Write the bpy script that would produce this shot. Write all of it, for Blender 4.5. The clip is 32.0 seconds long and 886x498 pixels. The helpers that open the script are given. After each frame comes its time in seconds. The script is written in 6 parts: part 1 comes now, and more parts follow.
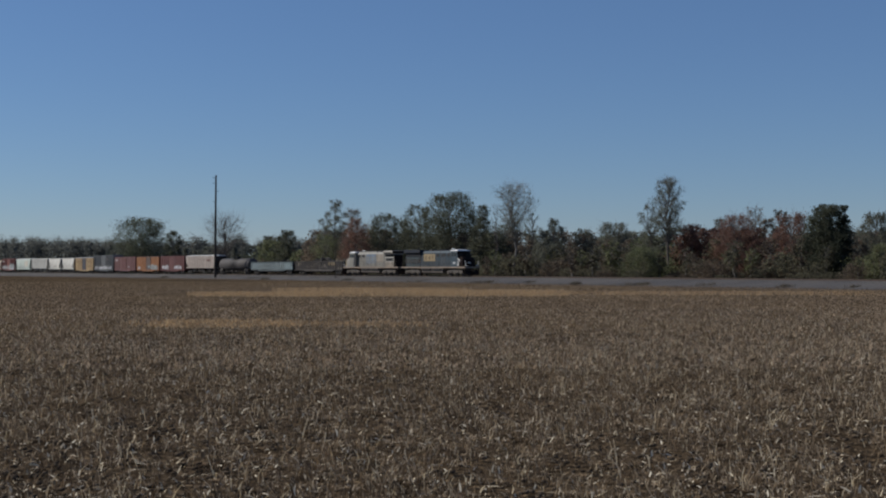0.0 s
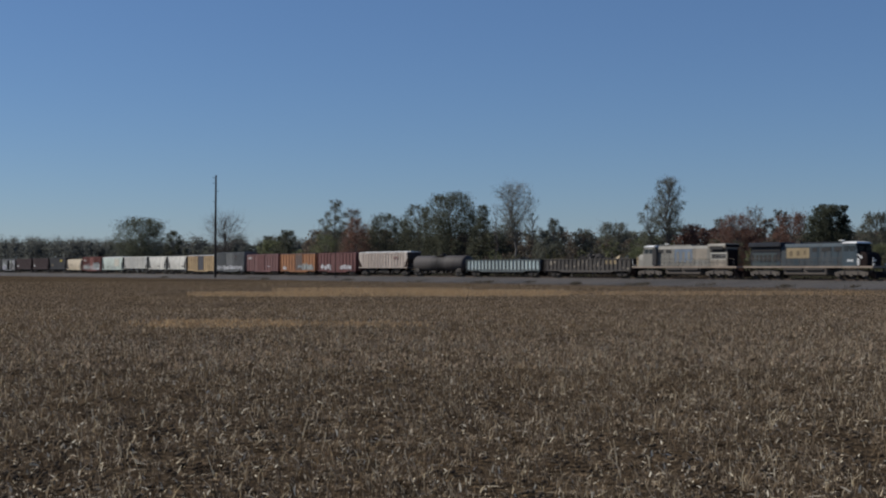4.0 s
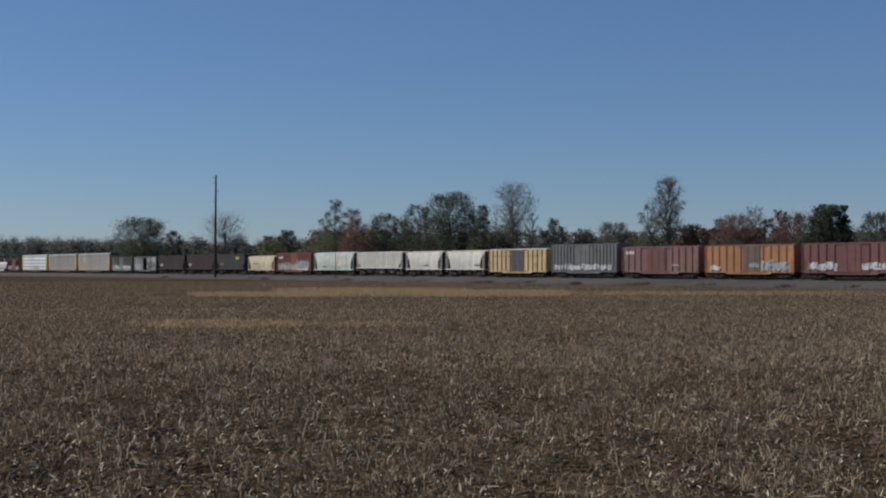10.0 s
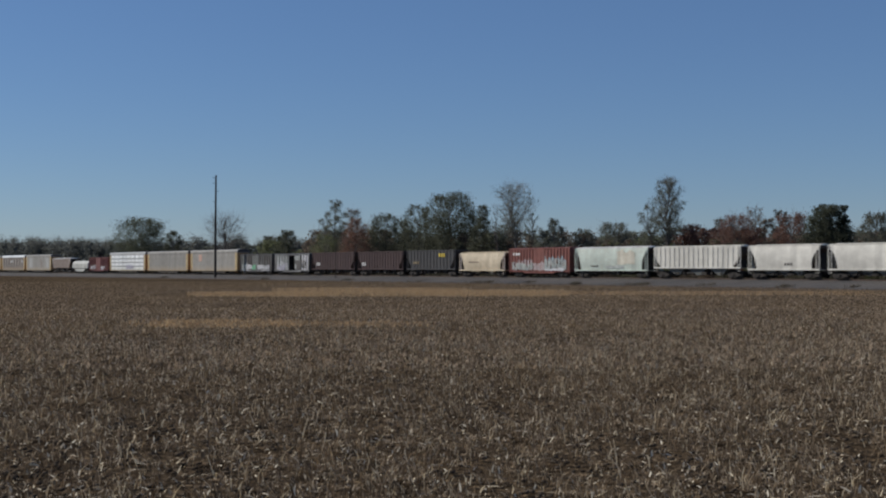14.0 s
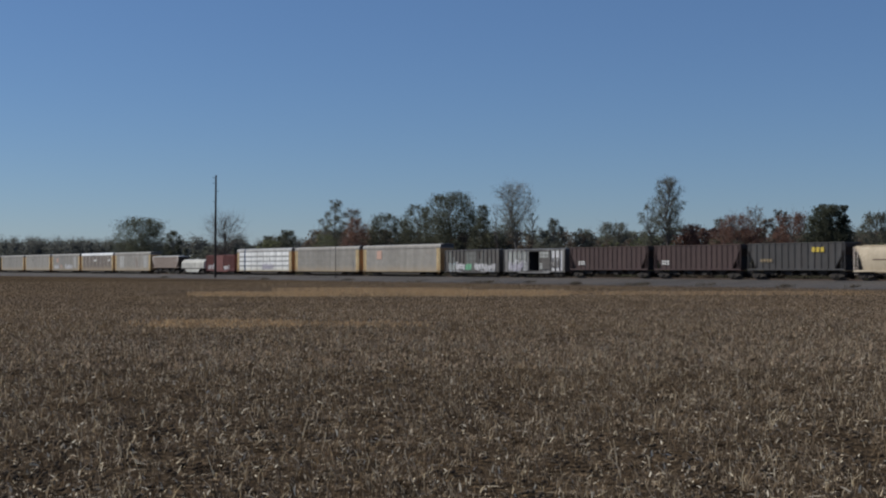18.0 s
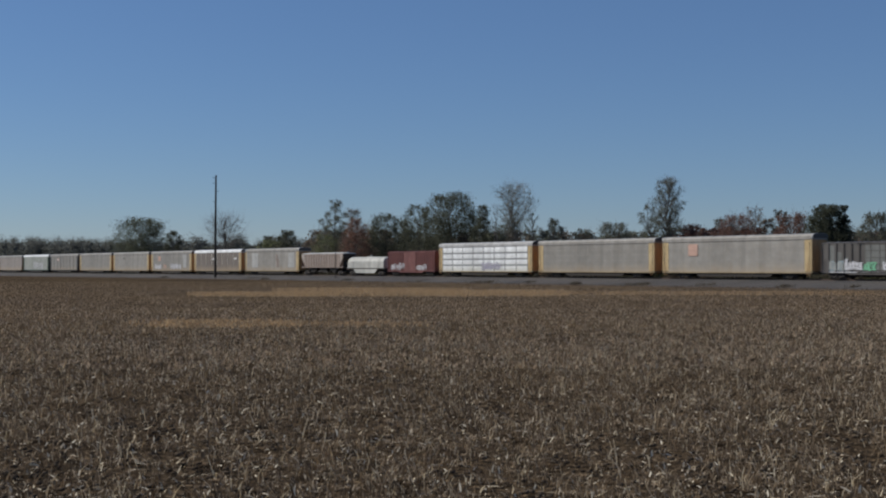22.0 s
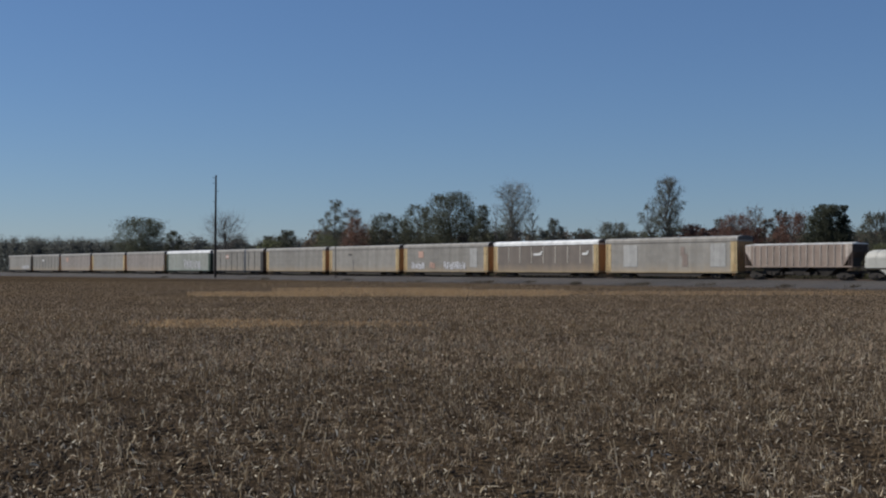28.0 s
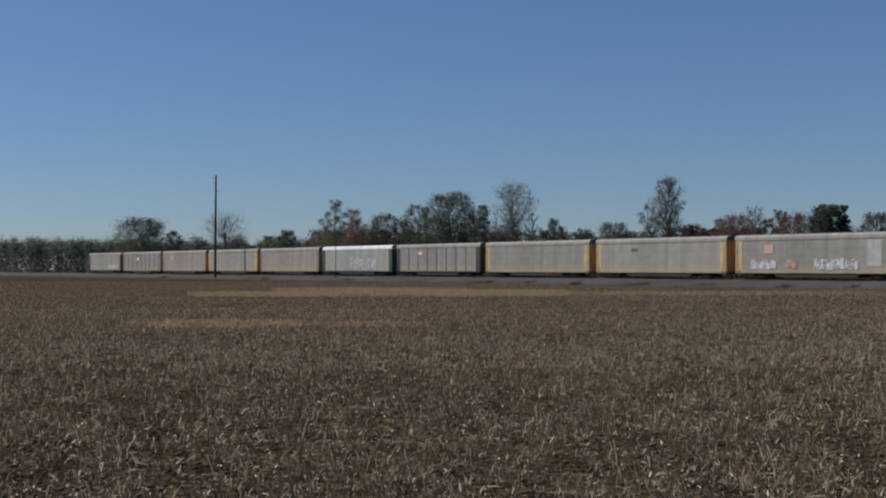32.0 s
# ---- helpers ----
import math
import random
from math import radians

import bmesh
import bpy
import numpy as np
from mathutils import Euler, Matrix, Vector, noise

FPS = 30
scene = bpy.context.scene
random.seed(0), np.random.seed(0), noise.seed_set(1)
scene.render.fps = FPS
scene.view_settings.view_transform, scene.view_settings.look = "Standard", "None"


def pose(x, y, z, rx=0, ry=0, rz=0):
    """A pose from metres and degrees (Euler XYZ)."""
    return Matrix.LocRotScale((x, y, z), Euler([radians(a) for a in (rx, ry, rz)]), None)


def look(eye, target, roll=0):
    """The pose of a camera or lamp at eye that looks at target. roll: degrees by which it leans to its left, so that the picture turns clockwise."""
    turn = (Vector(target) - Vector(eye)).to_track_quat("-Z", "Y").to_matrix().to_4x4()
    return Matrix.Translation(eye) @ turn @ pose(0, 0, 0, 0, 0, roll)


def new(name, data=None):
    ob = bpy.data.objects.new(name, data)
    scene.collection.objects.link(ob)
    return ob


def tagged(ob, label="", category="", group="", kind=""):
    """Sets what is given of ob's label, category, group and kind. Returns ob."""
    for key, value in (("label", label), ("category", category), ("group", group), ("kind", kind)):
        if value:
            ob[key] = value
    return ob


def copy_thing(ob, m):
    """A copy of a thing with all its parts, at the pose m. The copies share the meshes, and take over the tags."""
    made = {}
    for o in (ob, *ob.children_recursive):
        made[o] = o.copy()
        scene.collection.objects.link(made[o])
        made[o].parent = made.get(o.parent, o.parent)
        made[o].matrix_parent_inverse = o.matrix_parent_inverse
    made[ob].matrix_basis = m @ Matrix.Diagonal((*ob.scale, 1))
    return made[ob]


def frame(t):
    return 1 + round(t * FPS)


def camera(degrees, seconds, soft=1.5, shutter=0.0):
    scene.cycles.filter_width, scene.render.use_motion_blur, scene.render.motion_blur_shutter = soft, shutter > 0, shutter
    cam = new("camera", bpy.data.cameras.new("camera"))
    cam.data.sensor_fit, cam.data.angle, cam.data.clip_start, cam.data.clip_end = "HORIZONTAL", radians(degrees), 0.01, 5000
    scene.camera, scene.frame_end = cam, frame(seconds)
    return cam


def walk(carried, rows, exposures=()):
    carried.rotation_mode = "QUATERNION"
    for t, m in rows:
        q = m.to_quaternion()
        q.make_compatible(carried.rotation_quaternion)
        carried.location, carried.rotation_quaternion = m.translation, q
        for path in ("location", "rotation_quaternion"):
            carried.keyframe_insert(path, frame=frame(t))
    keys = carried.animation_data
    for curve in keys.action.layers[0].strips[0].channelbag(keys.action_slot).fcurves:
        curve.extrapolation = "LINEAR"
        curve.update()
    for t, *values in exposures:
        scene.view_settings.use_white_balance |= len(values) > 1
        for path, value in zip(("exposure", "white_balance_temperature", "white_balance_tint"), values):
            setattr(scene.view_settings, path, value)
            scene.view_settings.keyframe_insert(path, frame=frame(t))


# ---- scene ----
# One straight railway crosses a harvested corn field; the camera stands still on a tripod and a long freight train passes.
EYE_Z = 2.5                      # eye over the field
RAIL_Z = 1.12                    # rail top over the field
FWD = Vector((0.5662, -0.8243, 0.0))   # the train's way
NRM = Vector((0.8243, 0.5662, 0.0))    # from the camera square to the track
SIDE_D = 132.2                   # camera to the near sides of the cars, square
TRACK_D = 133.66                 # camera to the track's middle, square
UNIT = 0.4462                    # metres per unit of the train's own ruler
YAW = math.degrees(math.atan2(FWD.y, FWD.x))


def on_track(s, off=0.0, z=0.0):
    """World point s metres along the track from the foot of the camera's perpendicular, off metres behind the track."""
    p = NRM * (TRACK_D + off) + FWD * s
    return Vector((p.x, p.y, z))


# ---------------------------------------------------------------- camera
cam = camera(37.75, 32.0, soft=2.1, shutter=0.4)
STAND = pose(0, 0, EYE_Z, 90.85, 0, 0)
walk(cam, [(0.0, STAND), (32.0, STAND)])

# ---------------------------------------------------------------- light
SUN_EL, SUN_AZ = 38.0, 284.0     # degrees; azimuth clockwise from +Y
world = bpy.data.worlds.new("clear_autumn_sky")
scene.world = world
world.use_nodes = True
wn = world.node_tree
sky = wn.nodes.new("ShaderNodeTexSky")
sky.sky_type = 'NISHITA'
sky.sun_disc = False
sky.sun_elevation = radians(SUN_EL)
sky.sun_rotation = radians(SUN_AZ)
sky.air_density, sky.dust_density, sky.ozone_density, sky.altitude = 1.0, 0.0, 6.0, 0
bg = wn.nodes["Background"]
bg.inputs["Strength"].default_value = 0.064
tint = wn.nodes.new("ShaderNodeMix")
tint.data_type, tint.blend_type = 'RGBA', 'MULTIPLY'
tint.inputs["Factor"].default_value = 1.0
tint.inputs["B"].default_value = (0.87, 0.935, 1.085, 1)
wn.links.new(sky.outputs["Color"], tint.inputs["A"])
even = wn.nodes.new("ShaderNodeMix")      # the even blue of many times scattered light
even.data_type = 'RGBA'
even.inputs["Factor"].default_value = 0.2
even.inputs["B"].default_value = (2.2, 4.1, 7.7, 1)
wn.links.new(tint.outputs["Result"], even.inputs["A"])
wn.links.new(even.outputs["Result"], bg.inputs["Color"])
sun_data = bpy.data.lights.new("sun", 'SUN')
sun_data.energy, sun_data.angle, sun_data.color = 3.95, radians(0.53), (1.0, 0.945, 0.86)
sun = new("sun", sun_data)
_az, _el = radians(SUN_AZ), radians(SUN_EL)
SUN_FROM = Vector((math.sin(_az) * math.cos(_el), math.cos(_az) * math.cos(_el), math.sin(_el)))
sun.matrix_world = look(SUN_FROM * 100, (0, 0, 0))
scene.view_settings.exposure = 0.0


# ---------------------------------------------------------------- materials
def shader(name, rough=0.6, metal=0.0, spec=0.5):
    m = bpy.data.materials.new(name)
    m.use_nodes = True
    b = m.node_tree.nodes["Principled BSDF"]
    b.inputs["Roughness"].default_value = rough
    b.inputs["Metallic"].default_value = metal
    b.inputs["Specular IOR Level"].default_value = spec
    return m, m.node_tree, b


def noise_tex(nt, vec, scale, detail=4.0, rough=0.6):
    n = nt.nodes.new("ShaderNodeTexNoise")
    n.inputs["Scale"].default_value = scale
    n.inputs["Detail"].default_value = detail
    n.inputs["Roughness"].default_value = rough
    if vec is not None:
        nt.links.new(vec, n.inputs["Vector"])
    return n.outputs["Fac"]


def ramp(nt, fac, stops):
    r = nt.nodes.new("ShaderNodeValToRGB")
    while len(r.color_ramp.elements) < len(stops):
        r.color_ramp.elements.new(0.5)
    for e, (p, c) in zip(r.color_ramp.elements, stops):
        e.position = p
        e.color = (*c, 1) if len(c) == 3 else c
    nt.links.new(fac, r.inputs["Fac"])
    return r.outputs["Color"]


def mix(nt, fac, a, b, kind='MIX'):
    m = nt.nodes.new("ShaderNodeMix")
    m.data_type, m.blend_type = 'RGBA', kind
    for sock, v in ((m.inputs["Factor"], fac), (m.inputs["A"], a), (m.inputs["B"], b)):
        if isinstance(v, (int, float)):
            sock.default_value = v
        elif isinstance(v, tuple):
            sock.default_value = (*v, 1)
        else:
            nt.links.new(v, sock)
    return m.outputs["Result"]


def math_node(nt, op, a, b=0.0):
    m = nt.nodes.new("ShaderNodeMath")
    m.operation = op
    m.use_clamp = True
    for sock, v in zip(m.inputs, (a, b)):
        if isinstance(v, (int, float)):
            sock.default_value = v
        else:
            nt.links.new(v, sock)
    return m.outputs[0]


def coords(nt, kind="Object", scale=(1, 1, 1), shift_random=False):
    t = nt.nodes.new("ShaderNodeTexCoord")
    mp = nt.nodes.new("ShaderNodeMapping")
    mp.inputs["Scale"].default_value = scale
    nt.links.new(t.outputs[kind], mp.inputs["Vector"])
    if shift_random:
        oi = nt.nodes.new("ShaderNodeObjectInfo")
        mu = nt.nodes.new("ShaderNodeMath")
        mu.operation = 'MULTIPLY'
        mu.inputs[1].default_value = 60.0
        nt.links.new(oi.outputs["Random"], mu.inputs[0])
        nt.links.new(mu.outputs[0], mp.inputs["Location"])
    return mp.outputs["Vector"]


def bump(nt, b, height, strength=0.3, dist=0.02):
    n = nt.nodes.new("ShaderNodeBump")
    n.inputs["Strength"].default_value = strength
    n.inputs["Distance"].default_value = dist
    nt.links.new(height, n.inputs["Height"])
    nt.links.new(n.outputs["Normal"], b.inputs["Normal"])


def paint(name, rgb, dirt=(0.09, 0.065, 0.05), amount=0.45, rough=0.55, metal=0.0, streak=0.6, spec=0.35, panels=0.13):
    """Weathered car paint: faded patches, rain streaks that run down, and road grime."""
    m, nt, b = shader(name, rough, metal, spec)
    v = coords(nt)
    blot = noise_tex(nt, v, 0.7, 5)
    base = ramp(nt, blot, [(0.3, tuple(c * 0.8 for c in rgb)), (0.7, tuple(min(1, c * 1.12) for c in rgb))])
    sheet = nt.nodes.new("ShaderNodeTexWhiteNoise")      # sheets repainted or replaced at different times
    sheet.noise_dimensions = '1D'
    cut = nt.nodes.new("ShaderNodeSeparateXYZ")
    nt.links.new(coords(nt, scale=(0.87, 1, 1)), cut.inputs[0])
    whole = nt.nodes.new("ShaderNodeMath")
    whole.operation = 'FLOOR'
    nt.links.new(cut.outputs["X"], whole.inputs[0])
    nt.links.new(whole.outputs[0], sheet.inputs["W"])
    base = mix(nt, 1.0, base, ramp(nt, sheet.outputs["Value"], [(0.0, (1 - panels,) * 3), (1.0, (1 + panels,) * 3)]), 'MULTIPLY')
    vs = coords(nt, scale=(2.6, 2.6, 0.22))
    st = noise_tex(nt, vs, 1.6, 6, 0.65)
    sf = ramp(nt, st, [(0.46, (0, 0, 0)), (0.75, (streak,) * 3)])
    col = mix(nt, sf, base, tuple(0.35 * c + 0.65 * d for c, d in zip(rgb, dirt)))
    fine = noise_tex(nt, v, 5.5, 6, 0.7)
    gf = ramp(nt, fine, [(0.42, (0, 0, 0)), (0.8, (amount,) * 3)])
    col = mix(nt, gf, col, dirt)
    nt.links.new(col, b.inputs["Base Color"])
    rr = ramp(nt, fine, [(0.3, (max(0.05, rough - 0.12),) * 3), (0.8, (min(1, rough + 0.25),) * 3)])
    nt.links.new(rr, b.inputs["Roughness"])
    bump(nt, b, fine, 0.15, 0.01)
    return m


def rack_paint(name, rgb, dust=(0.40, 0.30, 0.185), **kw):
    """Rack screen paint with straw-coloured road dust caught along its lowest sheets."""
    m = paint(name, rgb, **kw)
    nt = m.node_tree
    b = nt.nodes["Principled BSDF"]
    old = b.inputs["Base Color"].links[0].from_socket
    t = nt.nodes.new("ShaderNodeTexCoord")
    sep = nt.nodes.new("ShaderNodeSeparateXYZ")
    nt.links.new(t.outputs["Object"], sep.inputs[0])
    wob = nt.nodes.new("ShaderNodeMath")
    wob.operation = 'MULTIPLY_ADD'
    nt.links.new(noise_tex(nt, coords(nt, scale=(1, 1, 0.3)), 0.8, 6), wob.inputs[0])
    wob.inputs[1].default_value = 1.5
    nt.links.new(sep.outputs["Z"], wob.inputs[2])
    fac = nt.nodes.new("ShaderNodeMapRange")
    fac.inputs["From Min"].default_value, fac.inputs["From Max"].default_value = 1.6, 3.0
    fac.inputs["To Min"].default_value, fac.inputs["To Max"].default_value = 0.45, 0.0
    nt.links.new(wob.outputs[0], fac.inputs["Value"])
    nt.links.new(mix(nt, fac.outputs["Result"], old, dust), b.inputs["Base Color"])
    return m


def tank_paint(name, rgb, tar):
    """Sooty tank paint with a ragged tarry spill round the dome."""
    m = paint(name, rgb, dirt=(0.12, 0.10, 0.09), amount=0.4, rough=0.7)
    nt = m.node_tree
    b = nt.nodes["Principled BSDF"]
    old = b.inputs["Base Color"].links[0].from_socket
    t = nt.nodes.new("ShaderNodeTexCoord")
    sep = nt.nodes.new("ShaderNodeSeparateXYZ")
    nt.links.new(t.outputs["Object"], sep.inputs[0])
    ax = nt.nodes.new("ShaderNodeMath")
    ax.operation = 'ABSOLUTE'
    nt.links.new(sep.outputs["X"], ax.inputs[0])
    wob = nt.nodes.new("ShaderNodeMath")
    wob.operation = 'MULTIPLY_ADD'
    nt.links.new(noise_tex(nt, coords(nt, scale=(1, 1, 0.4)), 1.4, 5), wob.inputs[0])
    wob.inputs[1].default_value = 1.6
    nt.links.new(ax.outputs[0], wob.inputs[2])
    fac = nt.nodes.new("ShaderNodeMapRange")
    fac.inputs["From Min"].default_value, fac.inputs["From Max"].default_value = 1.9, 3.4
    fac.inputs["To Min"].default_value, fac.inputs["To Max"].default_value = 0.95, 0.0
    nt.links.new(wob.outputs[0], fac.inputs["Value"])
    nt.links.new(mix(nt, fac.outputs["Result"], old, tar), b.inputs["Base Color"])
    return m


def plain(name, rgb, rough=0.7, metal=0.0, var=0.25, scale=3.0, spec=0.4):
    m, nt, b = shader(name, rough, metal, spec)
    f = noise_tex(nt, coords(nt), scale, 5)
    nt.links.new(ramp(nt, f, [(0.3, tuple(c * (1 - var) for c in rgb)), (0.7, tuple(min(1, c * (1 + var)) for c in rgb))]), b.inputs["Base Color"])
    bump(nt, b, f, 0.2, 0.01)
    return m


def leafy(name, dark, light, sheen=0.6):
    """Leaf clumps: each island takes its own tone; a little light passes through."""
    m, nt, b = shader(name, 0.75, 0.0, 0.2)
    g = nt.nodes.new("ShaderNodeNewGeometry")
    oi = nt.nodes.new("ShaderNodeObjectInfo")
    isl = ramp(nt, g.outputs["Random Per Island"], [(0.0, dark), (0.55, tuple((a + c) / 2 for a, c in zip(dark, light))), (1.0, light)])
    tree = ramp(nt, oi.outputs["Random"], [(0.0, (0.75, 0.75, 0.75)), (1.0, (1.2, 1.15, 1.1))])
    nt.links.new(mix(nt, 1.0, isl, tree, 'MULTIPLY'), b.inputs["Base Color"])
    t = nt.nodes.new("ShaderNodeBsdfTranslucent")
    nt.links.new(isl, t.inputs["Color"])
    ms = nt.nodes.new("ShaderNodeMixShader")
    ms.inputs[0].default_value = sheen
    nt.links.new(b.outputs[0], ms.inputs[1])
    nt.links.new(t.outputs[0], ms.inputs[2])
    nt.links.new(ms.outputs[0], nt.nodes["Material Output"].inputs["Surface"])
    return m


def straw(name, stops, rough=0.8, trans=0.35):
    m, nt, b = shader(name, rough, 0.0, 0.07)
    g = nt.nodes.new("ShaderNodeNewGeometry")
    c = ramp(nt, g.outputs["Random Per Island"], stops)
    nt.links.new(c, b.inputs["Base Color"])
    t = nt.nodes.new("ShaderNodeBsdfTranslucent")
    nt.links.new(c, t.inputs["Color"])
    ms = nt.nodes.new("ShaderNodeMixShader")
    ms.inputs[0].default_value = trans
    nt.links.new(b.outputs[0], ms.inputs[1])
    nt.links.new(t.outputs[0], ms.inputs[2])
    nt.links.new(ms.outputs[0], nt.nodes["Material Output"].inputs["Surface"])
    return m


def field_soil():
    """Dark moist soil with crumbs, chaff and wet patches, and strips of dry grass."""
    m, nt, b = shader("field_soil", 0.95, 0.0, 0.0)
    v = coords(nt)
    big = noise_tex(nt, v, 0.05, 4)
    mid = noise_tex(nt, v, 1.3, 6, 0.65)
    fine = noise_tex(nt, v, 9.0, 6, 0.75)
    base = ramp(nt, fine, [(0.36, (0.021, 0.0165, 0.0125)), (0.53, (0.094, 0.0735, 0.053)), (0.69, (0.31, 0.24, 0.167))])
    tone = ramp(nt, mid, [(0.36, (0.36, 0.33, 0.30)), (0.50, (0.95, 0.90, 0.84)), (0.7, (1.3, 1.22, 1.08))])
    col = mix(nt, 1.0, base, tone, 'MULTIPLY')
    tone2 = ramp(nt, big, [(0.35, (0.8, 0.8, 0.82)), (0.65, (1.2, 1.15, 1.05))])
    col = mix(nt, 1.0, col, tone2, 'MULTIPLY')
    nt.links.new(col, b.inputs["Base Color"])
    bump(nt, b, mix(nt, 0.5, mid, fine), 0.9, 0.12)
    return m


def gravel():
    m, nt, b = shader("ballast_gravel", 0.9, 0.0, 0.25)
    v = coords(nt)
    vo = nt.nodes.new("ShaderNodeTexVoronoi")
    vo.inputs["Scale"].default_value = 14.0
    nt.links.new(v, vo.inputs["Vector"])
    stone = ramp(nt, vo.outputs["Distance"], [(0.0, (0.145, 0.138, 0.133)), (0.6, (0.072, 0.068, 0.066))])
    big = ramp(nt, noise_tex(nt, v, 0.12, 5), [(0.35, (0.72, 0.72, 0.74)), (0.65, (1.1, 1.07, 1.03))])
    col = mix(nt, 1.0, stone, big, 'MULTIPLY')
    rust = ramp(nt, noise_tex(nt, v, 0.6, 5), [(0.5, (0, 0, 0)), (0.8, (0.4, 0.4, 0.4))])
    col = mix(nt, rust, col, (0.10, 0.075, 0.055))
    nt.links.new(col, b.inputs["Base Color"])
    bump(nt, b, vo.outputs["Distance"], 0.8, 0.05)
    return m


M_SOIL = field_soil()
M_GRAVEL = gravel()
M_RAIL = plain("rail_steel", (0.075, 0.052, 0.04), 0.7, 0.2)
M_TIE = plain("creosoted_tie", (0.06, 0.045, 0.035), 0.9)
M_DARK = plain("grimy_underframe", (0.034, 0.029, 0.025), 0.85)
M_TRUCK = plain("dusty_truck_steel", (0.034, 0.029, 0.025), 0.8, 0.0, 0.35)
M_WHEEL = plain("wheel_steel", (0.045, 0.038, 0.033), 0.6, 0.3)
M_BLACK = plain("black_void_paint", (0.022, 0.021, 0.021), 0.7)
M_SHADE_SOOT = plain("shaded_sooty_car_end", (0.05, 0.036, 0.03), 0.9, 0.0, 0.4)
M_WHITE = plain("white_stencil_paint", (0.72, 0.72, 0.70), 0.6, 0.0, 0.08)
M_BARK = plain("bark", (0.12, 0.10, 0.085), 0.95, 0.0, 0.35, 2.0)
M_SAPLING = plain("grey_sapling_bark", (0.19, 0.17, 0.145), 0.95, 0.0, 0.3, 2.0)
M_POLE = plain("weathered_pole", (0.032, 0.026, 0.023), 0.9, 0.0, 0.3, 2.0)
M_GLASS, _nt, _b = shader("cab_glass", 0.08, 0.0, 0.6)
_b.inputs["Base Color"].default_value = (0.015, 0.018, 0.022, 1)


# ---------------------------------------------------------------- mesh helpers
def part(name, bm, material, parent, label=""):
    me = bpy.data.meshes.new(name)
    bm.to_mesh(me)
    bm.free()
    me.materials.append(material)
    ob = new(name, me)
    ob.parent = parent
    if label:
        ob["label"] = label
    return ob


def again(name, me, parent, x=0.0, y=0.0, z=0.0, label="", mirror=False):
    """One more piece on the mesh me."""
    ob = new(name, me)
    ob.parent = parent
    ob.location = (x, y, z)
    if mirror:
        ob.rotation_euler = (0, 0, math.pi)
    if label:
        ob["label"] = label
    return ob


def mesh_of(name, bm, material):
    me = bpy.data.meshes.new(name)
    bm.to_mesh(me)
    bm.free()
    me.materials.append(material)
    return me


def box(bm, x0, x1, y0, y1, z0, z1):
    vs = [bm.verts.new((x, y, z)) for z in (z0, z1) for x, y in ((x0, y0), (x1, y0), (x1, y1), (x0, y1))]
    for f in ((3, 2, 1, 0), (4, 5, 6, 7), (0, 1, 5, 4), (1, 2, 6, 5), (2, 3, 7, 6), (3, 0, 4, 7)):
        bm.faces.new([vs[i] for i in f])
    return bm


def hull(bm, levels):
    """A closed shell through level rectangles (z, x0, x1, half width)."""
    rings = [[bm.verts.new(p) for p in ((x0, -w, z), (x1, -w, z), (x1, w, z), (x0, w, z))] for z, x0, x1, w in levels]
    bm.faces.new(rings[0][::-1])
    bm.faces.new(rings[-1])
    for a, b in zip(rings, rings[1:]):
        for i in range(4):
            j = (i + 1) % 4
            bm.faces.new((a[i], a[j], b[j], b[i]))
    return bm


def extrude(bm, prof, x0, x1):
    """A closed prism: profile of (y, z), counter-clockwise seen from +x, run from x0 to x1."""
    a = [bm.verts.new((x0, y, z)) for y, z in prof]
    b = [bm.verts.new((x1, y, z)) for y, z in prof]
    bm.faces.new(a[::-1])
    bm.faces.new(b)
    n = len(prof)
    for i in range(n):
        j = (i + 1) % n
        bm.faces.new((a[i], a[j], b[j], b[i]))
    return bm


def slab(bm, prof, y0, y1):
    """A closed prism: outline of (x, z) run from y0 to y1."""
    a = [bm.verts.new((x, y0, z)) for x, z in prof]
    b = [bm.verts.new((x, y1, z)) for x, z in prof]
    n = len(prof)
    bm.faces.new(a)
    bm.faces.new(b[::-1])
    for i in range(n):
        j = (i + 1) % n
        bm.faces.new((a[j], a[i], b[i], b[j]))
    return bm


def tube(bm, p, q, r0, r1=None, seg=6, caps=True):
    r1 = r0 if r1 is None else r1
    p, q = Vector(p), Vector(q)
    d = (q - p).normalized()
    u = d.orthogonal().normalized()
    w = d.cross(u)
    rings = []
    for c, r in ((p, r0), (q, r1)):
        rings.append([bm.verts.new(c + (u * math.cos(k * math.tau / seg) + w * math.sin(k * math.tau / seg)) * r) for k in range(seg)])
    for k in range(seg):
        j = (k + 1) % seg
        bm.faces.new((rings[0][k], rings[0][j], rings[1][j], rings[1][k]))
    if caps:
        bm.faces.new(rings[0][::-1])
        bm.faces.new(rings[1])
    return bm


def loft(bm, rings):
    """A closed skin through rings of equally many points."""
    vs = [[bm.verts.new(p) for p in r] for r in rings]
    n = len(vs[0])
    bm.faces.new(vs[0][::-1])
    bm.faces.new(vs[-1])
    for a, b in zip(vs, vs[1:]):
        for i in range(n):
            j = (i + 1) % n
            bm.faces.new((a[i], a[j], b[j], b[i]))
    return bm


def B():
    return bmesh.new()


